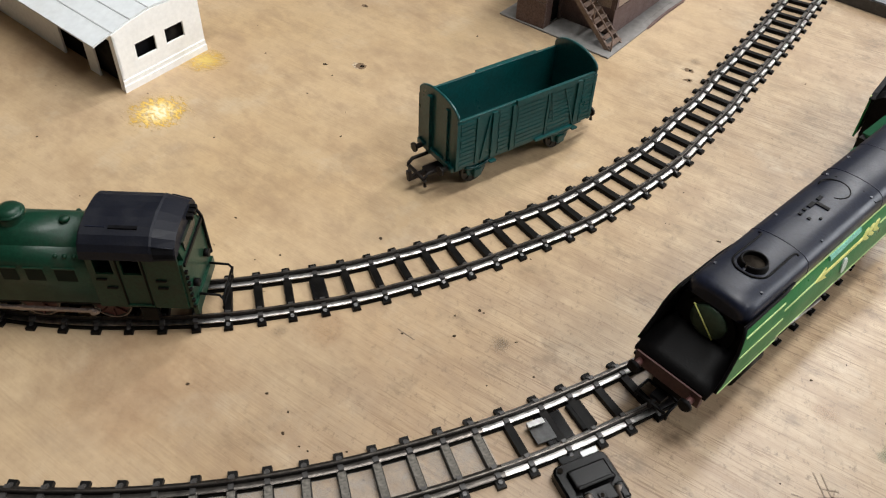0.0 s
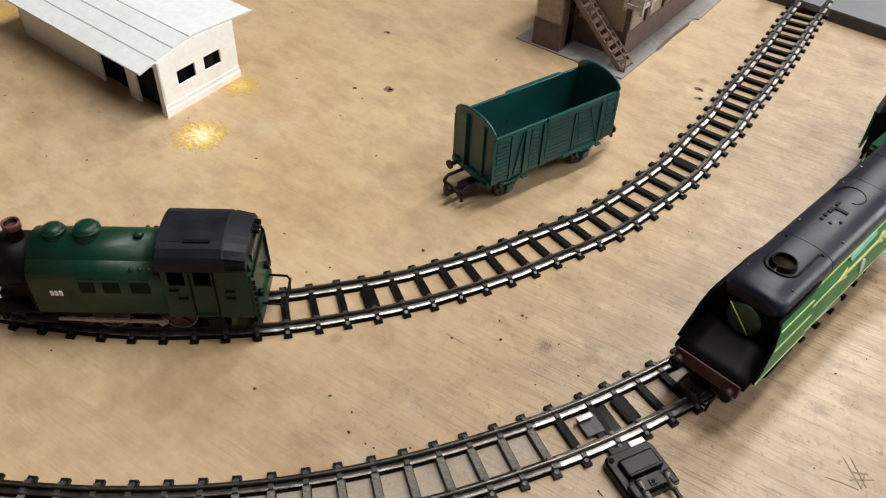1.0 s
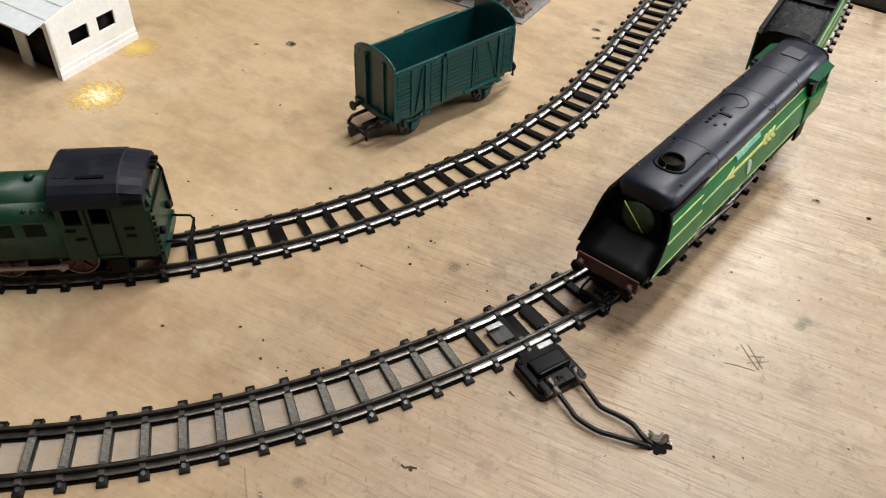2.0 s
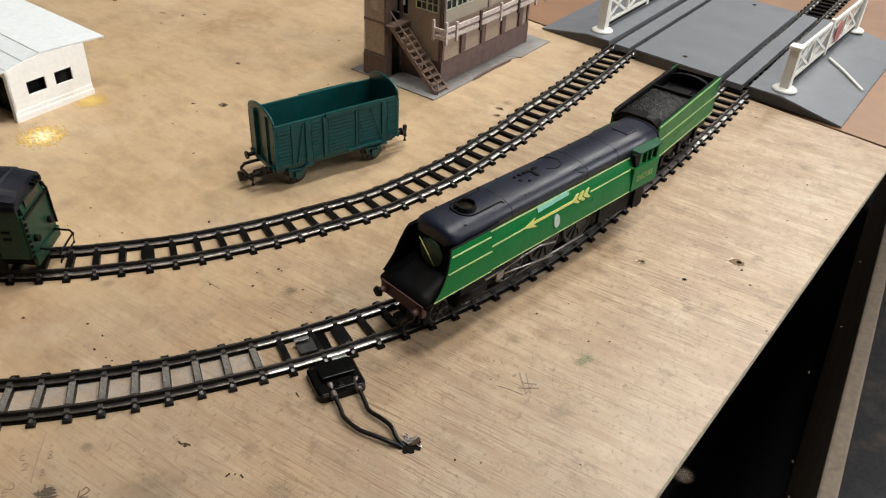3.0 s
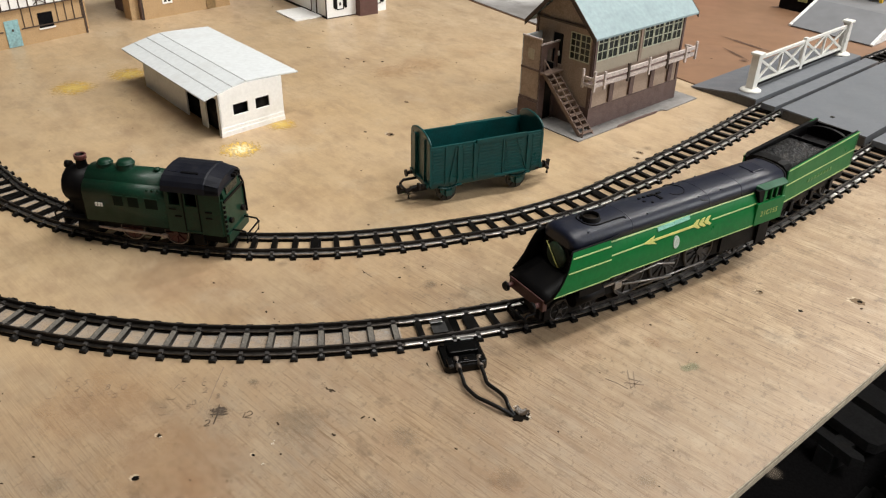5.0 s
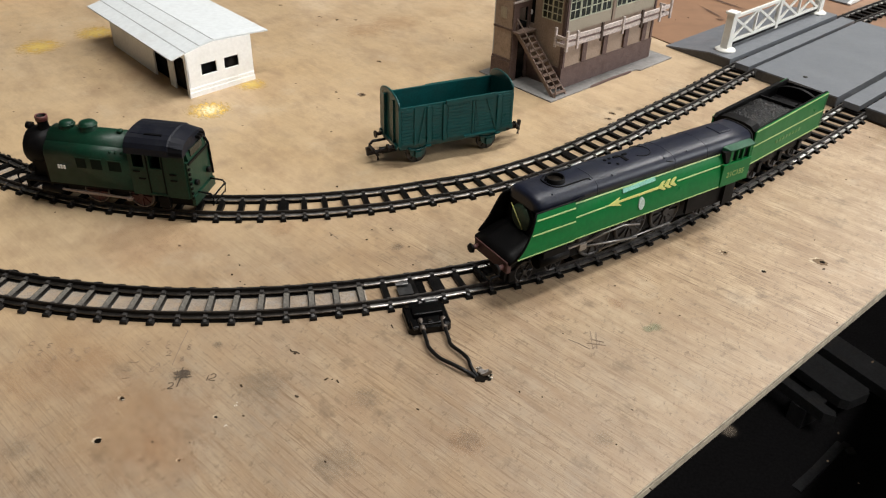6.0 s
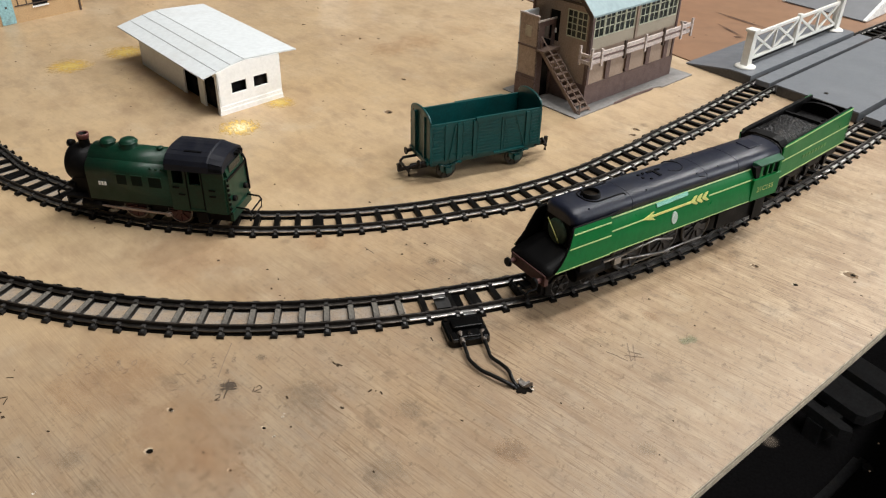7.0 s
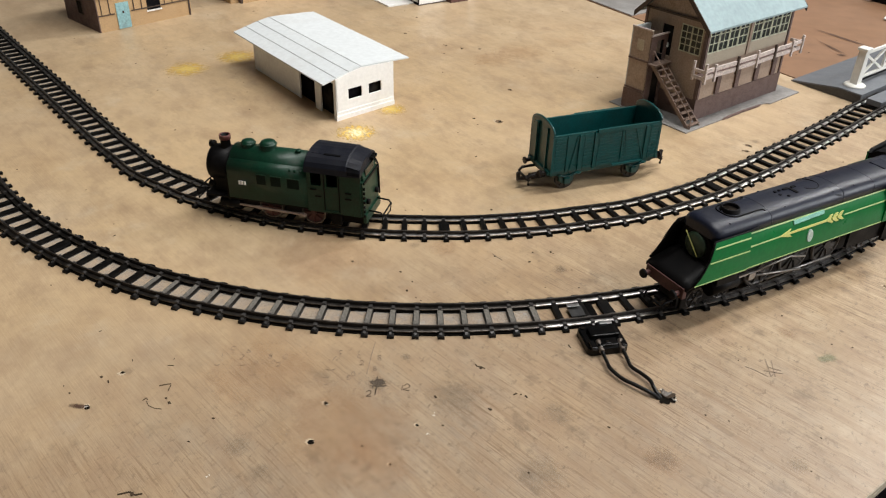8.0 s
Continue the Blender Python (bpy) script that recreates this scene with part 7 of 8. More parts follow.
for z in (0.0375, 0.0425):
    for xa, xb, da, db in ((-0.0112, 0.0300, 0.0004, -0.0004), (0.0296, 0.0560, 0.0002, 0.0000), (0.0556, 0.0905, -0.0003, 0.0004), (0.0900, BX + 0.0060, 0.0002, 0.0006)):
        part("walkway_rail", prism(nb(), [(xa, z + da), (xb, z + db), (xb, z + db + 0.0028), (xa, z + da + 0.0027)], "y", -0.0104, -0.0090), RAIL_GREYWOOD, sbox, "weathered pinkish rail")
    part("walkway_rail", a_box(-0.0108, -0.0096, -0.0100, 0.0000, z, z + 0.0024), RAIL_GREYWOOD, sbox)
    part("walkway_rail", a_box(BX + 0.0042, BX + 0.0054, -0.0100, 0.0000, z, z + 0.0024), RAIL_GREYWOOD, sbox)
for x, old, z1 in ((-0.0100, True, 0.0500), (0.0017, True, 0.0478), (0.0294, False, 0.0486), (0.0550, True, 0.0482), (0.0786, False, 0.0486), (0.1030, True, 0.0480), (BX + 0.0050, True, 0.0495)):
    part("walkway_post", a_box(x - 0.0009, x + 0.0009, -0.0114, -0.0098, 0.0350, z1), RAIL_GREYWOOD if old else TIMBER, sbox)
part("walkway_post", a_box(-0.0114, -0.0098, -0.0012, 0.0004, 0.0360, 0.0500), RAIL_GREYWOOD, sbox)
part("white_sliver", box(nb(), 0.0322, 0.0340, -0.0008, -0.0002, 0.0495, 0.0530, m=lm), CARD_WHITE, sbox, "small white sliver in the doorway")
part("gable_beam", box(nb(), 0.0, BY, -0.0009, 0.0, 0.0742, 0.0758, m=lm), TIMBER, sbox)

# the half-timbered cottages
def cottage(origin, turn, length, depth, zf, ze, zr, label, lower, upper, roof_mat, name="cottage"):
    h = thing(name, pose(origin[0], origin[1], 0, 0, 0, turn), label, "model house", "card cottages beyond the shed")
    part("lower_wall", a_box(0, length, 0, depth, 0.0, zf), lower, h)
    part("upper_wall", a_box(-0.0004, length + 0.0004, -0.0016, depth + 0.0004, zf, ze), upper, h)
    part("gable", prism(nb(), [(-0.0010, ze), (depth, ze), (depth / 2, zr - 0.001)], "x", 0.0, 0.0012), upper, h)
    part("gable", prism(nb(), [(-0.0010, ze), (depth, ze), (depth / 2, zr - 0.001)], "x", length - 0.0012, length), upper, h)
    gable_roof(h, 0, length, -0.0016, depth, ze, zr, roof_mat, 0.005)
    return h


fa, lf = Matrix(), swap()
h1 = cottage((-0.4400, 0.4760), 63.5, 0.0960, 0.0700, 0.0345, 0.0640, 0.1020, "half-timbered card cottage with ochre base and pale blue door", HOUSE_TAN, HOUSE_WHITE, THATCH)
up = Matrix.Translation((0, -0.0016, 0))
for i in range(12):
    x = 0.0010 + i * 0.0083
    plate("timber", h1, up, x, x + 0.0010, 0.0345, 0.0640, TIMBER)
for z in (0.0340, 0.0480):
    plate("timber", h1, up, 0.0, 0.0960, z, z + 0.0011, TIMBER, 0.0007)
for x0, x1, za, zb in ((0.002, 0.018, 0.0600, 0.0350), (0.078, 0.092, 0.0360, 0.0620)):
    bm = nb()
    tube(bm, [(x0, -0.0020, za), (x1, -0.0020, zb)], 0.0007, 6)
    part("timber_brace", bm, TIMBER, h1)
for i in range(3):
    bm = nb()
    tube(bm, [(0.0480, -0.0022, 0.0360 + i * 0.0035), (0.0535, -0.0022, 0.0395 + i * 0.0035), (0.0590, -0.0022, 0.0360 + i * 0.0035)], 0.0004, 5)
    part("timber_chevron", bm, TIMBER, h1)
for i in range(12):
    x = 0.0030 + i * 0.0082
    if not (0.0150 < x < 0.0330 or 0.0450 < x < 0.0620):
        plate("timber", h1, fa, x, x + 0.0008, 0.0160, 0.0345, TIMBER)
plate("timber", h1, fa, 0.0330, 0.0960, 0.0150, 0.0160, TIMBER)
plate("timber", h1, fa, 0.0, 0.0160, 0.0150, 0.0160, TIMBER)
plate("timber", h1, fa, 0.0945, 0.0962, 0.0, 0.0345, TIMBER, 0.0008)
plate("timber", h1, up, 0.0942, 0.0962, 0.0345, 0.0640, TIMBER, 0.0008)
door = plate("door", h1, fa, 0.0180, 0.0310, 0.0005, 0.0250, DOOR_BLUE, 0.0008, "pale blue door")
part("door_knocker", box(nb(), 0.0238, 0.0252, -0.0013, -0.0006, 0.0150, 0.0170, m=fa), TIMBER, door)
plate("dark_window", h1, fa, 0.0500, 0.0640, 0.0130, 0.0270, DARK_INSIDE, 0.0005)
plate("window_sill", h1, fa, 0.0490, 0.0650, 0.0115, 0.0128, HOUSE_WHITE, 0.0010)
pane(h1, up, 0.0470, 0.0600, 0.0500, 0.0620, 3, 2, TIMBER, GLASS_DARK)
part("end_cladding", box(nb(), 0.0, 0.0700, -0.0009, 0.0, 0.0, 0.0640, m=lf), BOX_BROWN, h1)
pane(h1, lf @ Matrix.Translation((0, -0.0011, 0)), 0.030, 0.040, 0.012, 0.024, 1, 1, TIMBER, DARK_INSIDE)
st = part("chimney_breast", a_box(0.0962, 0.1040, 0.0120, 0.0300, 0.0, 0.0560), HOUSE_TAN, h1)
part("chimney_shaft", a_box(0.0962, 0.1020, 0.0150, 0.0270, 0.0560, 0.1120), HOUSE_TAN, st)

h2 = cottage((-0.3700, 0.6185), 58.0, 0.1030, 0.0650, 0.0385, 0.0720, 0.1080, "ochre card cottage with a white striped timber upper floor", HOUSE_TAN, HOUSE_WHITE, THATCH)
for i in range(16):
    x = 0.0010 + i * 0.00665
    plate("timber", h2, up, x, x + 0.0009, 0.0385, 0.0720, HOUSE_TAN)
plate("timber", h2, up, 0.0, 0.1030, 0.0378, 0.0388, HOUSE_TAN, 0.0007)
pane(h2, fa, 0.0250, 0.0328, 0.0150, 0.0272, 2, 2, HOUSE_WHITE, GLASS_DARK, bar=0.0018)
plate("door", h2, fa, 0.0740, 0.0850, 0.0005, 0.0260, DOOR_TAN, 0.0006, "plain brown door")
for x in (0.0250, 0.0720):
    pane(h2, up, x, x + 0.0085, 0.0560, 0.0680, 2, 1, TIMBER, GLASS_DARK)
part("end_cladding", box(nb(), 0.0, 0.0650, -0.0009, 0.0, 0.0, 0.0720, m=lf), BOX_BROWN, h2)
st = part("chimney_breast", a_box(-0.0100, -0.0009, 0.0060, 0.0220, 0.0, 0.0680), HOUSE_TAN, h2)
part("chimney_shaft", a_box(-0.0080, -0.0009, 0.0090, 0.0190, 0.0680, 0.1180), HOUSE_TAN, st)
plate("corner_post", h2, fa, 0.0, 0.0014, 0.0, 0.0385, TIMBER, 0.0006)

h3 = cottage((-0.5267, 0.7379), 55.3, 0.0900, 0.0600, 0.0330, 0.0620, 0.0960, "ochre card cottage with white upper wall standing behind the others", HOUSE_TAN, HOUSE_WHITE, THATCH)
for i in range(10):
    x = 0.0010 + i * 0.0096
    plate("timber", h3, up, x, x + 0.0010, 0.0330, 0.0620, TIMBER)
plate("timber", h3, up, 0.0, 0.0900, 0.0324, 0.0336, TIMBER, 0.0008)
pane(h3, fa, 0.0307, 0.0418, 0.0135, 0.0265, 4, 2, HOUSE_WHITE, GLASS_DARK)
# proud brown plate whose dark colour stands for a shaded recess
plate("jetty_shade", h3, fa, 0.0, 0.0128, 0.0005, 0.0325, BOX_BROWN, 0.0006, "flat brown plate painting the shade under the jetty")
plate("corner_post", h3, fa, 0.0128, 0.0142, 0.0005, 0.0330, TIMBER, 0.0010)
pane(h3, fa, 0.0600, 0.0760, 0.0130, 0.0260, 4, 2, HOUSE_WHITE, GLASS_DARK)

# the white cottage
GX, GY = 0.0755, 0.1500
wc = thing("white_cottage", pose(-0.1893, 0.6825, 0, 0, 0, 51.0), "white card cottage with a red-brown roof and an outside brown chimney", "model house", "card cottages beyond the shed")
fa, lf = Matrix(), swap()
part("wall_shell", a_box(0, GX, 0, GY, 0, 0.0470), CARD_WHITE, wc)
part("gable", prism(nb(), [(0, 0.0470), (GX, 0.0470), (GX / 2, 0.0870)], "y", 0.0, 0.0014), CARD_WHITE, wc)
part("gable", prism(nb(), [(0, 0.0470), (GX, 0.0470), (GX / 2, 0.0870)], "y", GY - 0.0014, GY), CARD_WHITE, wc)
gable_roof(wc, 0, GX, 0, GY, 0.0470, 0.0880, TILE_RED, 0.0045, along="y", label="red-brown tiled roof")
chim = part("chimney_breast", a_box(0.0360, 0.0590, -0.0090, -0.0002, 0.0, 0.0290), CHIMNEY_BROWN, wc, "brown outside chimney")
part("chimney_shoulder", prism(nb(), [(0.0360, 0.0290), (0.0590, 0.0290), (0.0520, 0.0360), (0.0380, 0.0360)], "y", -0.0090, -0.0002), CHIMNEY_BROWN, chim)
part("chimney_shaft", a_box(0.0380, 0.0520, -0.0090, -0.0002, 0.0360, 0.1040), CHIMNEY_BROWN, chim)
for x in (0.0130, 0.0605):
    for z in (0.0092, 0.0338):
        w = pane(wc, fa, x, x + 0.0070, z, z + 0.0120, 1, 1, BLACK, CARD_WHITE, bar=0.0009)
        part("dark_pane", a_box(x + 0.0024, x + 0.0046, -0.0005, 0.0, z + 0.0034, z + 0.0064), BLACK, w)
        part("window_head", prism(nb(), [(x - 0.0020, z + 0.0118), (x + 0.0090, z + 0.0118), (x + 0.0070, z + 0.0136), (x, z + 0.0136)], "y", -0.0009, 0.0), BLACK, w)
        for xs in (x - 0.0046, x + 0.0080):
            part("shutter", prism(nb(), [(xs, z + 0.0018), (xs + 0.0018, z), (xs + 0.0036, z + 0.0006), (xs + 0.0036, z + 0.0116), (xs + 0.0018, z + 0.0118), (xs, z + 0.0100)], "y", -0.0009, 0.0), BLACK, w)
for y in (0.0200, 0.0600, 0.1150):
    w = pane(wc, lf, y, y + 0.0110, 0.0310, 0.0430, 2, 2, BLACK, GLASS_DARK, bar=0.0012)
    for ys in (y - 0.0050, y + 0.0118):
        part("shutter", box(nb(), ys, ys + 0.0042, -0.0009, 0.0, 0.0310, 0.0430, m=lf), BLACK, w)
for y0_, y1_ in ((0.0220, 0.0320), (0.1120, 0.1220)):
    d = plate("door", wc, lf, y0_, y1_, 0.0, 0.0230, CARD_ROOF, 0.0006, "pale door with dark posts")
    for yy in (y0_ - 0.0012, y1_):
        part("door_post", box(nb(), yy, yy + 0.0012, -0.0010, 0.0, 0.0, 0.0235, m=lf), TIMBER, d)
for y in (0.0650, 0.0900):
    pane(wc, lf, y, y + 0.0070, 0.0100, 0.0210, 1, 2, TIMBER, GLASS_DARK, bar=0.0005)
plate("gable_base_line", wc, fa, 0.0, 0.0360, 0.0, 0.0010, TIMBER, 0.0004)
for e in (0.0, GX):
    part("verge_line", prism(nb(), [(e, 0.0452), (GX / 2, 0.0852), (GX / 2, 0.0872), (e, 0.0472)], "y", -0.0050, -0.0044), BLACK, wc)
plate("base_line", wc, lf, 0.0, GY, 0.0, 0.0024, BLACK, 0.0006)
plate("corner_line", wc, lf, GY - 0.0018, GY, 0.0, 0.0470, BLACK, 0.0007)
plate("corner_line", wc, lf, 0.0, 0.0018, 0.0, 0.0470, BLACK, 0.0006)
part("paved_step", a_box(-0.0330, -0.0010, 0.0100, 0.0560, 0.0001, 0.0016), CARD_WHITE, wc, "white paved step")
part("paved_step", a_box(-0.0150, -0.0010, 0.1080, 0.1260, 0.0001, 0.0016), CARD_WHITE, wc)
ext = part("annexe", a_box(0.0060, GX - 0.006, GY, GY + 0.0480, 0, 0.0430), CARD_WHITE, wc)
part("annexe_roof", prism(nb(), [(0.0020, 0.0425), (GX - 0.002, 0.0425), (GX / 2, 0.0680)], "y", GY + 0.0005, GY + 0.0520), TILE_RED, ext)
part("annexe_base_line", a_box(0.0054, 0.0060, GY, GY + 0.0480, 0, 0.0016), BLACK, ext)


# pink terraced houses beyond
def pink_house(x, y, turn, length, depth, h, label):
    t = thing("pink_house", pose(x, y, -0.0006, 0, 0, turn), label, "model house", "pink houses")
    part("wall_shell", a_box(0, length, 0, depth, 0, h), PINK, t)
    part("gable", prism(nb(), [(0, h), (depth, h), (depth / 2, h + 0.026)], "x", 0.0, 0.0014), PINK, t)
    part("gable", prism(nb(), [(0, h), (depth, h), (depth / 2, h + 0.026)], "x", length - 0.0014, length), PINK, t)
    gable_roof(t, 0, length, 0, depth, h, h + 0.027, SLAB_GREY, 0.004)
    lw = swap()
    part("brick_end", box(nb(), 0, depth, -0.0008, 0, 0, h, m=lw), PINK_DARK, t)
    n = max(2, round(depth / 0.03))
    for i in range(n):
        yy = depth * (i + 0.5) / n
        for z in (0.014, 0.040):
            if z + 0.017 < h:
                pane(t, lw @ Matrix.Translation((0, -0.0010, 0)), yy - 0.0045, yy + 0.0045, z, z + 0.0165, 1, 2, CARD_WHITE, GLASS_DARK, bar=0.0016)
    for i in range(max(2, round(length / 0.035))):
        xx = length * (i + 0.5) / max(2, round(length / 0.035))
        if length > 0.1:
            pane(t, Matrix(), xx - 0.0055, xx + 0.0055, 0.016, 0.034, 1, 2, CARD_WHITE, GLASS_DARK, bar=0.0016)
    return t


pink_house(0.2095, 1.0139, 59.4, 0.0820, 0.0900, 0.0700, "dusty pink card house with a brick-printed end and white windows")
pink_house(0.0060, 1.1180, 20.0, 0.1500, 0.0800, 0.0640, "long dusty pink card terrace at the back of the brown board")
pink_house(-0.4520, 0.9400, 52.0, 0.1100, 0.0800, 0.0640, "dusty pink card house between the cottages")

# ---------------------------------------------------------------- level crossing
CO, CW, CU = Vector((0.1880, 0.5725)), Vector((0.772, -0.635)), Vector((0.565, 0.825))
cross_m = Matrix(((CW.x, CU.x, 0, CO.x), (CW.y, CU.y, 0, CO.y), (0, 0, 1, 0.0), (0, 0, 0, 1)))
CL, CZ, CN = 0.190, 0.0082, 0.2455
crossing = thing("level_crossing", Matrix(), "grey plastic level crossing with ramps over both tracks", "level crossing")


def crossing_piece(name, pts, q0=0.0, q1=CL, mat_=CROSS_GREY, label=""):
    bm = prism(nb(), pts, "y", q0, q1)
    bmesh.ops.transform(bm, matrix=cross_m, verts=bm.verts)
    return part(name, bm, mat_, crossing, label)


crossing_piece("ramp", [(0.0, 0.0002), (0.0, 0.0010), (0.044, CZ), (0.0640, CZ), (0.0640, 0.0002)])
crossing_piece("ramp", [(CN, 0.0002), (CN, 0.0010), (0.203, CZ), (0.1788, CZ), (0.1788, 0.0002)])
crossing_piece("deck", [(0.0864, 0.0056), (0.0864, CZ), (0.1566, CZ), (0.1566, 0.0002), (0.0900, 0.0002)])
crossing_piece("track_infill", [(0.0690, 0.0030), (0.0690, CZ - 0.0008), (0.0814, CZ - 0.0008), (0.0814, 0.0030)])
crossing_piece("track_infill", [(0.1614, 0.0030), (0.1614, CZ - 0.0008), (0.1738, CZ - 0.0008), (0.1738, 0.0030)])
crossing_piece("front_face", [(0.002, 0.0003), (0.044, CZ - 0.0008), (0.0640, CZ - 0.0008), (0.0640, 0.0003)], -0.0006, -0.0001, CROSS_EDGE, "darker grey edge")
crossing_piece("front_face", [(CN - 0.002, 0.0003), (0.203, CZ - 0.0008), (0.1788, CZ - 0.0008), (0.1788, 0.0003)], -0.0006, -0.0001, CROSS_EDGE)
crossing_piece("front_face", [(0.0890, 0.0003), (0.0890, CZ - 0.0008), (0.1560, CZ - 0.0008), (0.1560, 0.0003)], -0.0006, -0.0001, CROSS_EDGE)
for p, q in ((0.122, 0.016), (0.120, 0.178), (0.052, 0.172)):
    c = cross_m @ Vector((p, q, 0))
    part("pin_hole", cyl(nb(), (c.x, c.y, CZ), (c.x, c.y, CZ + 0.0003), 0.0018, n=12), HOLE, crossing)


def gate(p0, q0, p1, q1, label, disc):
    a, b = cross_m @ Vector((p0, q0, 0)), cross_m @ Vector((p1, q1, 0))
    turn = math.degrees(math.atan2(b.y - a.y, b.x - a.x))
    length = math.hypot(b.x - a.x, b.y - a.y)
    g = thing("crossing_gate", pose(a.x, a.y, CZ, 0, 0, turn), label, "gate", "crossing gates")
    for x in (0.0, length):
        ps = part("gate_post", prism(nb(), [(x - 0.0036, 0), (x + 0.0036, 0), (x + 0.0028, 0.0300), (x - 0.0028, 0.0300)], "y", -0.0032, 0.0032), GATE_WHITE, g)
        part("post_cap", a_box(x - 0.0046, x + 0.0046, -0.0044, 0.0044, 0.0300, 0.0322, bevel=0.0006), GATE_WHITE, ps)
        part("post_foot", turned(nb(), x, 0, ((0.0085, 0.0), (0.0085, 0.0010), (0.0070, 0.0020), (0.0040, 0.0024))), GATE_WHITE, ps)
    zb, zt = 0.0050, 0.0255
    leaf = part("gate_leaf", a_box(0.003, length - 0.003, -0.0010, 0.0010, zt, zt + 0.0026, bevel=0.0003), GATE_WHITE, g)
    part("bottom_rail", a_box(0.003, length - 0.003, -0.0010, 0.0010, zb, zb + 0.0024, bevel=0.0003), GATE_WHITE, leaf)
    part("base_line", a_box(0.003, length - 0.003, -0.0012, 0.0012, zb - 0.0020, zb), BLACK, leaf)
    n = 4
    for i in range(n):
        xa, xb = 0.003 + (length - 0.006) * i / n, 0.003 + (length - 0.006) * (i + 1) / n
        for za, zc in ((zb + 0.001, zt + 0.001), (zt + 0.001, zb + 0.001)):
            bm = nb()
            d = Vector((xb - xa, zc - za)).normalized()
            nrm = Vector((-d.y, d.x)) * 0.0010
            prism(bm, [(xa - nrm.x, za - nrm.y), (xb - nrm.x, zc - nrm.y), (xb + nrm.x, zc + nrm.y), (xa + nrm.x, za + nrm.y)], "y", -0.0008, 0.0008)
            part("brace", bm, GATE_WHITE, leaf)
        part("stile", a_box(xb - 0.0010, xb + 0.0010, -0.0009, 0.0009, zb, zt + 0.002), GATE_WHITE, leaf)
    part("middle_stop", a_box(length / 2 - 0.0022, length / 2 + 0.0022, -0.0016, 0.0016, zb - 0.003, zt + 0.0046, bevel=0.0004), GATE_WHITE, leaf)
    if disc:
        part("warning_disc", cyl(nb(), (length * 0.62, -0.0014, 0.0155), (length * 0.62, -0.0022, 0.0155), 0.0080, n=24), GATE_RED, leaf, "dull red warning disc")
    return g


gate(0.0490, 0.0150, 0.0485, 0.1780, "white plastic lattice crossing gate on two footed posts", False)
gate(0.2000, 0.0130, 0.2060, 0.1800, "white plastic lattice crossing gate with a red disc", True)
a = cross_m @ Vector((0.2085, 0.098, 0))
b = cross_m @ Vector((0.2420, 0.070, 0))
rod = thing("white_rod", Matrix(), "thin white plastic strip lying down the crossing ramp", "strip")
bm = nb()
tube(bm, spline([(a.x, a.y, CZ + 0.0004), ((a.x + b.x) / 2, (a.y + b.y) / 2 + 0.003, 0.0062), (b.x, b.y, 0.0024)]), 0.0011, 8)
part("strip", bm, GATE_WHITE, rod)

# ---------------------------------------------------------------- platform and the things by it
PO, PU, PV = Vector((0.2960, 0.8165)), Vector((0.540, 0.842)), Vector((0.778, -0.629))
plat_m = Matrix(((PV.x, PU.x, 0, PO.x), (PV.y, PU.y, 0, PO.y), (0, 0, 1, 0), (0, 0, 0, 1)))
platform = thing("platform", Matrix(), "grey card station platform with white edges and a ramped end", "platform")


def platform_piece(name, p0, p1, z_add, mat_, label=""):
    bm = prism(nb(), [(0.0, 0.0002), (0.0, 0.0010 + z_add), (0.057, 0.0200 + z_add), (0.60, 0.0200 + z_add), (0.60, 0.0002)], "x", p0, p1)
    bmesh.ops.transform(bm, matrix=plat_m, verts=bm.verts)
    return part(name, bm, mat_, platform, label)


platform_piece("platform_top", 0.0035, 0.0920, 0.0, PLATFORM_GREY)
platform_piece("white_edge", 0.0, 0.0034, 0.0006, PLATFORM_WHITE, "white painted edge")
platform_piece("white_edge", 0.0921, 0.0955, 0.0006, PLATFORM_WHITE, "white painted edge")
c = Vector((0.3830, 0.8870, 0.0200))
truck = thing("yellow_skip", pose(c.x, c.y, c.z, 0, 0, -32), "yellow plastic skip with a raised lip standing on the platform", "toy skip")
part("skip_front", prism(nb(), [(-0.0110, 0.0030), (-0.0085, 0.0030), (-0.0105, 0.0215), (-0.0130, 0.0215)], "x", -0.0265, 0.0205), YELLOW, truck)
for x in (-0.0265, 0.0185):
    part("skip_leg", prism(nb(), [(-0.0120, 0.0), (-0.0080, 0.0), (-0.0085, 0.0100), (-0.0125, 0.0100)], "x", x, x + 0.0030), YELLOW, truck)
    part("skip_side", prism(nb(), [(-0.0090, 0.0030), (0.0100, 0.0030), (0.0060, 0.0170), (-0.0105, 0.0215)], "x", x + 0.0008, x + 0.0022), YELLOW, truck)
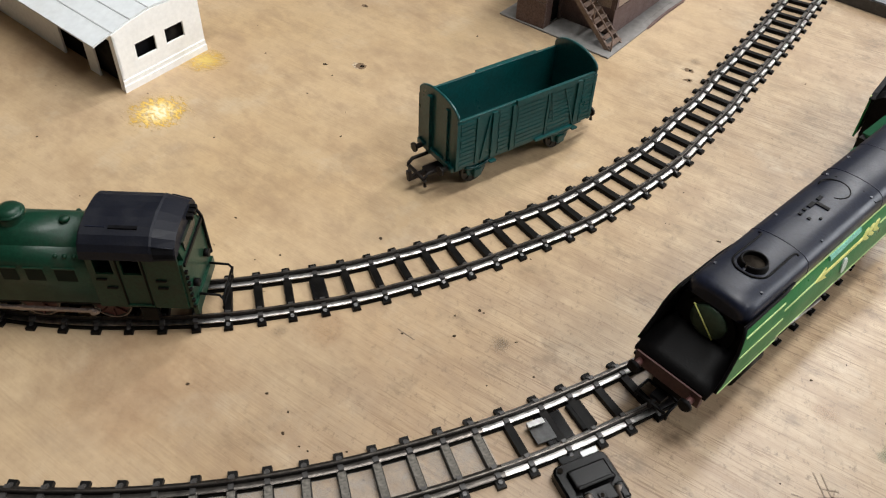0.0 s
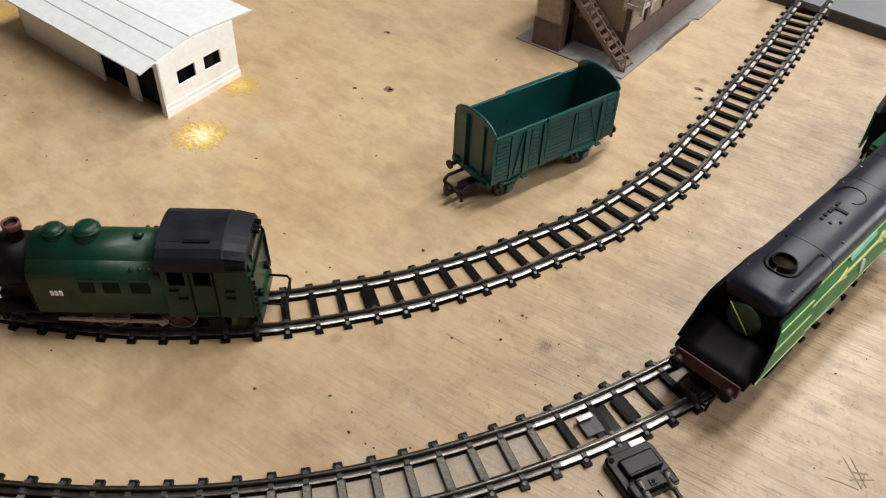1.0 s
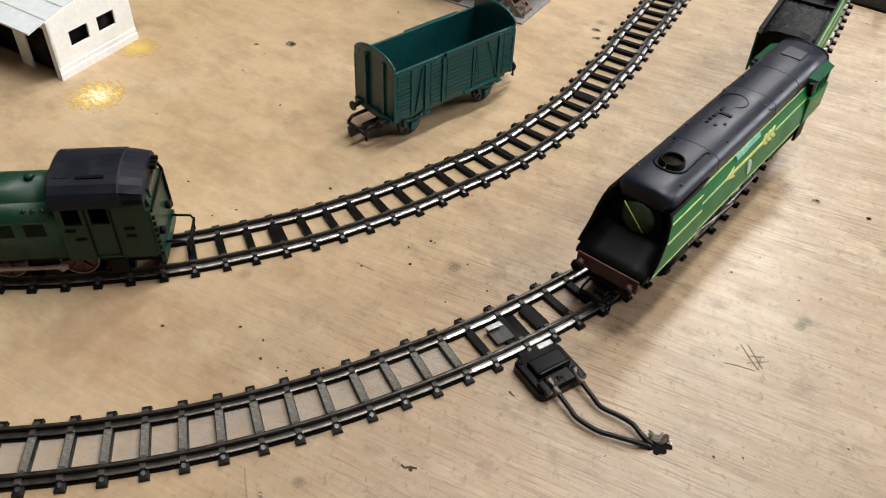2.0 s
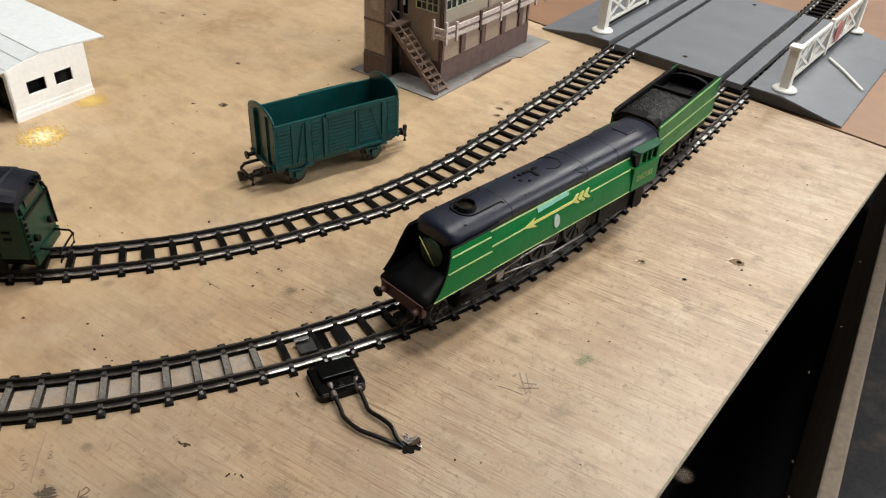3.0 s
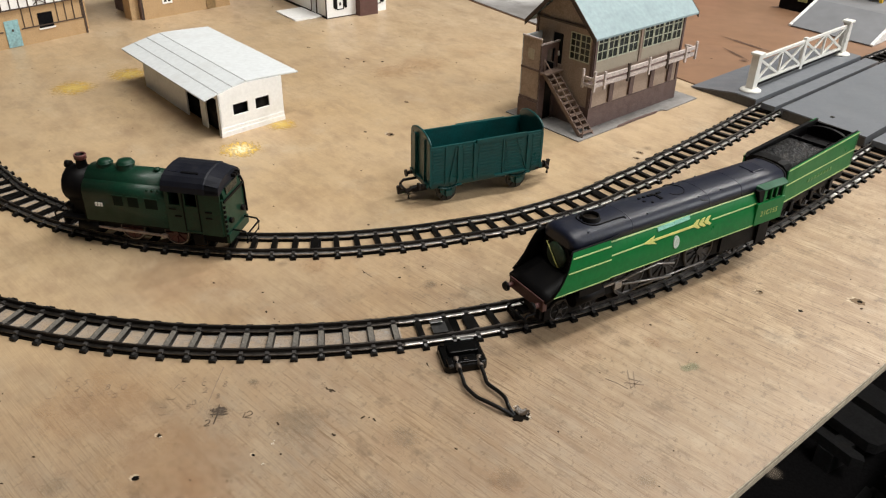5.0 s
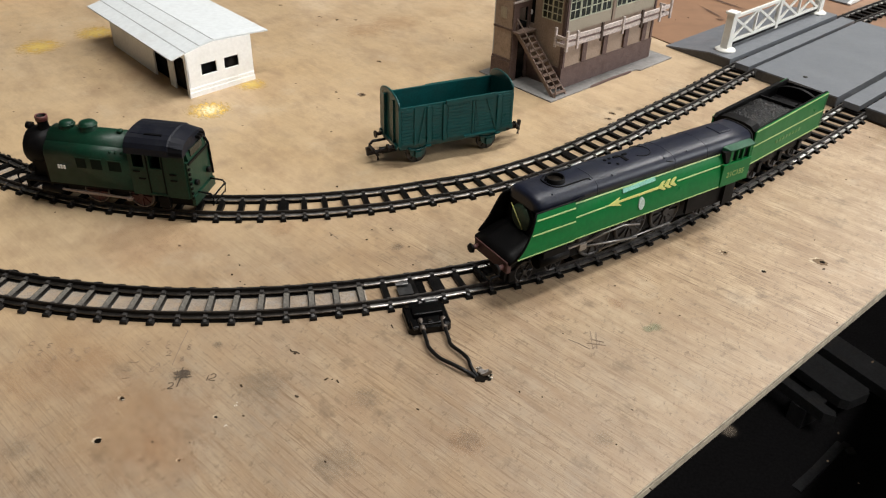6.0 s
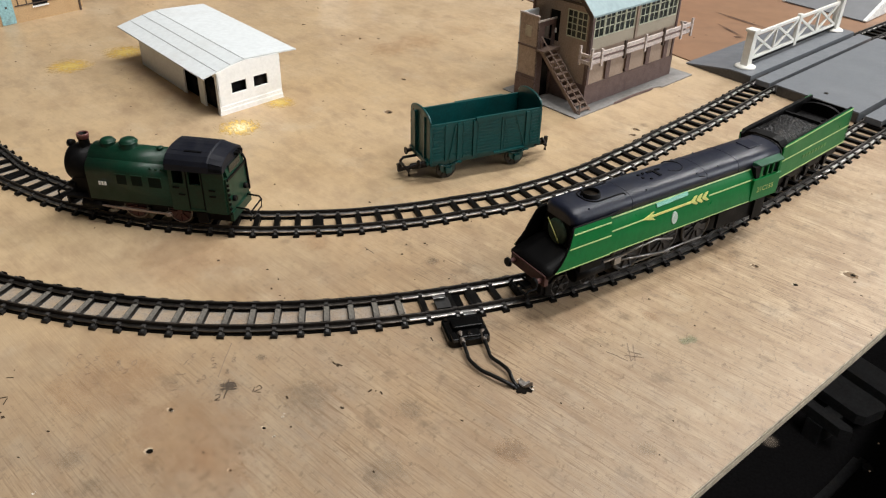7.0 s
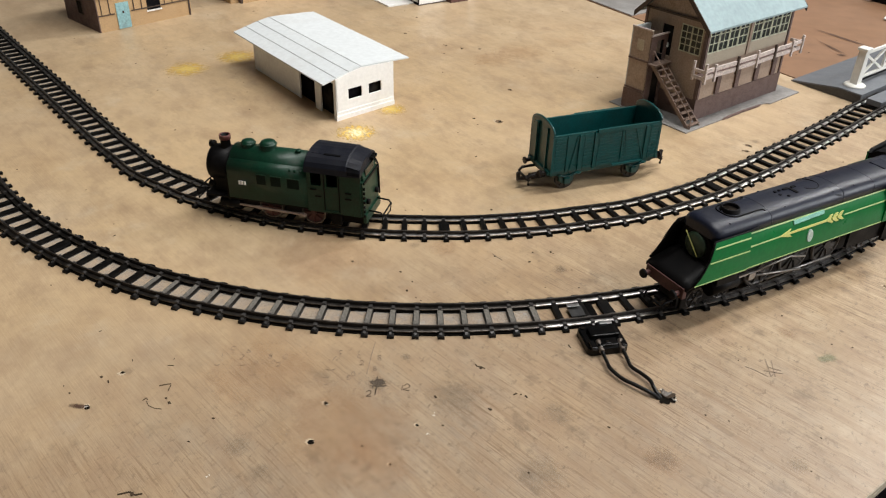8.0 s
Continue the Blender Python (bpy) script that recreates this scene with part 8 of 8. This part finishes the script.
part("skip_ear", a_box(-0.0265, -0.0215, -0.0128, -0.0104, 0.0213, 0.0240, bevel=0.0005), YELLOW, truck)
part("skip_lug", a_box(-0.0320, -0.0262, -0.0118, -0.0096, 0.0110, 0.0150, bevel=0.0006), YELLOW, truck)
part("skip_floor", a_box(-0.0250, 0.0200, -0.0085, 0.0100, 0.0030, 0.0050), YELLOW, truck)
part("lifting_arm", prism(nb(), [(0.0, 0.0140), (0.0340, 0.0180), (0.0340, 0.0225), (0.0, 0.0205)], "x", -0.0060, 0.0060), YELLOW, truck)
part("arm_bracket", a_box(-0.0060, 0.0190, 0.0300, 0.0360, 0.0150, 0.0240, bevel=0.0008), YELLOW, truck)
part("arm_foot", a_box(0.0, 0.0040, 0.0305, 0.0345, 0.0, 0.0160), YELLOW, truck)

hut = thing("black_hut", pose(0.2945, 0.9010, -0.0006, 0, 0, -39.5), "small black kiosk with a pale poster on its front", "model building")
plan = [(0.0, 0.0), (0.041, 0.0), (0.045, 0.006), (0.031, 0.040)]
part("hut_body", sheet(nb(), plan, 0.0, 0.0335), BLACK, hut)
part("hut_roof", sheet(nb(), [(-0.0008, -0.0010), (0.0418, -0.0010), (0.0462, 0.0060), (0.0312, 0.0420)], 0.0335, 0.0348), CROSS_EDGE, hut, "charcoal lid")
poster = part("poster", a_box(0.0110, 0.0340, -0.0006, 0.0, 0.0120, 0.0270), POSTER, hut, "pale olive poster")
part("poster_shape", prism(nb(), [(0.0130, 0.0118), (0.0230, 0.0118), (0.0215, 0.0150), (0.0180, 0.0185), (0.0150, 0.0195), (0.0140, 0.0170)], "y", -0.0009, -0.0004), BLACK, poster)
part("poster_shape", prism(nb(), [(0.0225, 0.0185), (0.0325, 0.0180), (0.0320, 0.0240), (0.0235, 0.0250)], "y", -0.0009, -0.0004), YELLOW, poster)
dark = thing("dark_block", pose(0.4800, 1.2950, -0.0006, 0, 0, 40), "dark block standing on the brown board", "block")
part("block", a_box(-0.02, 0.02, -0.015, 0.015, 0, 0.025, bevel=0.001), BLACK, dark)
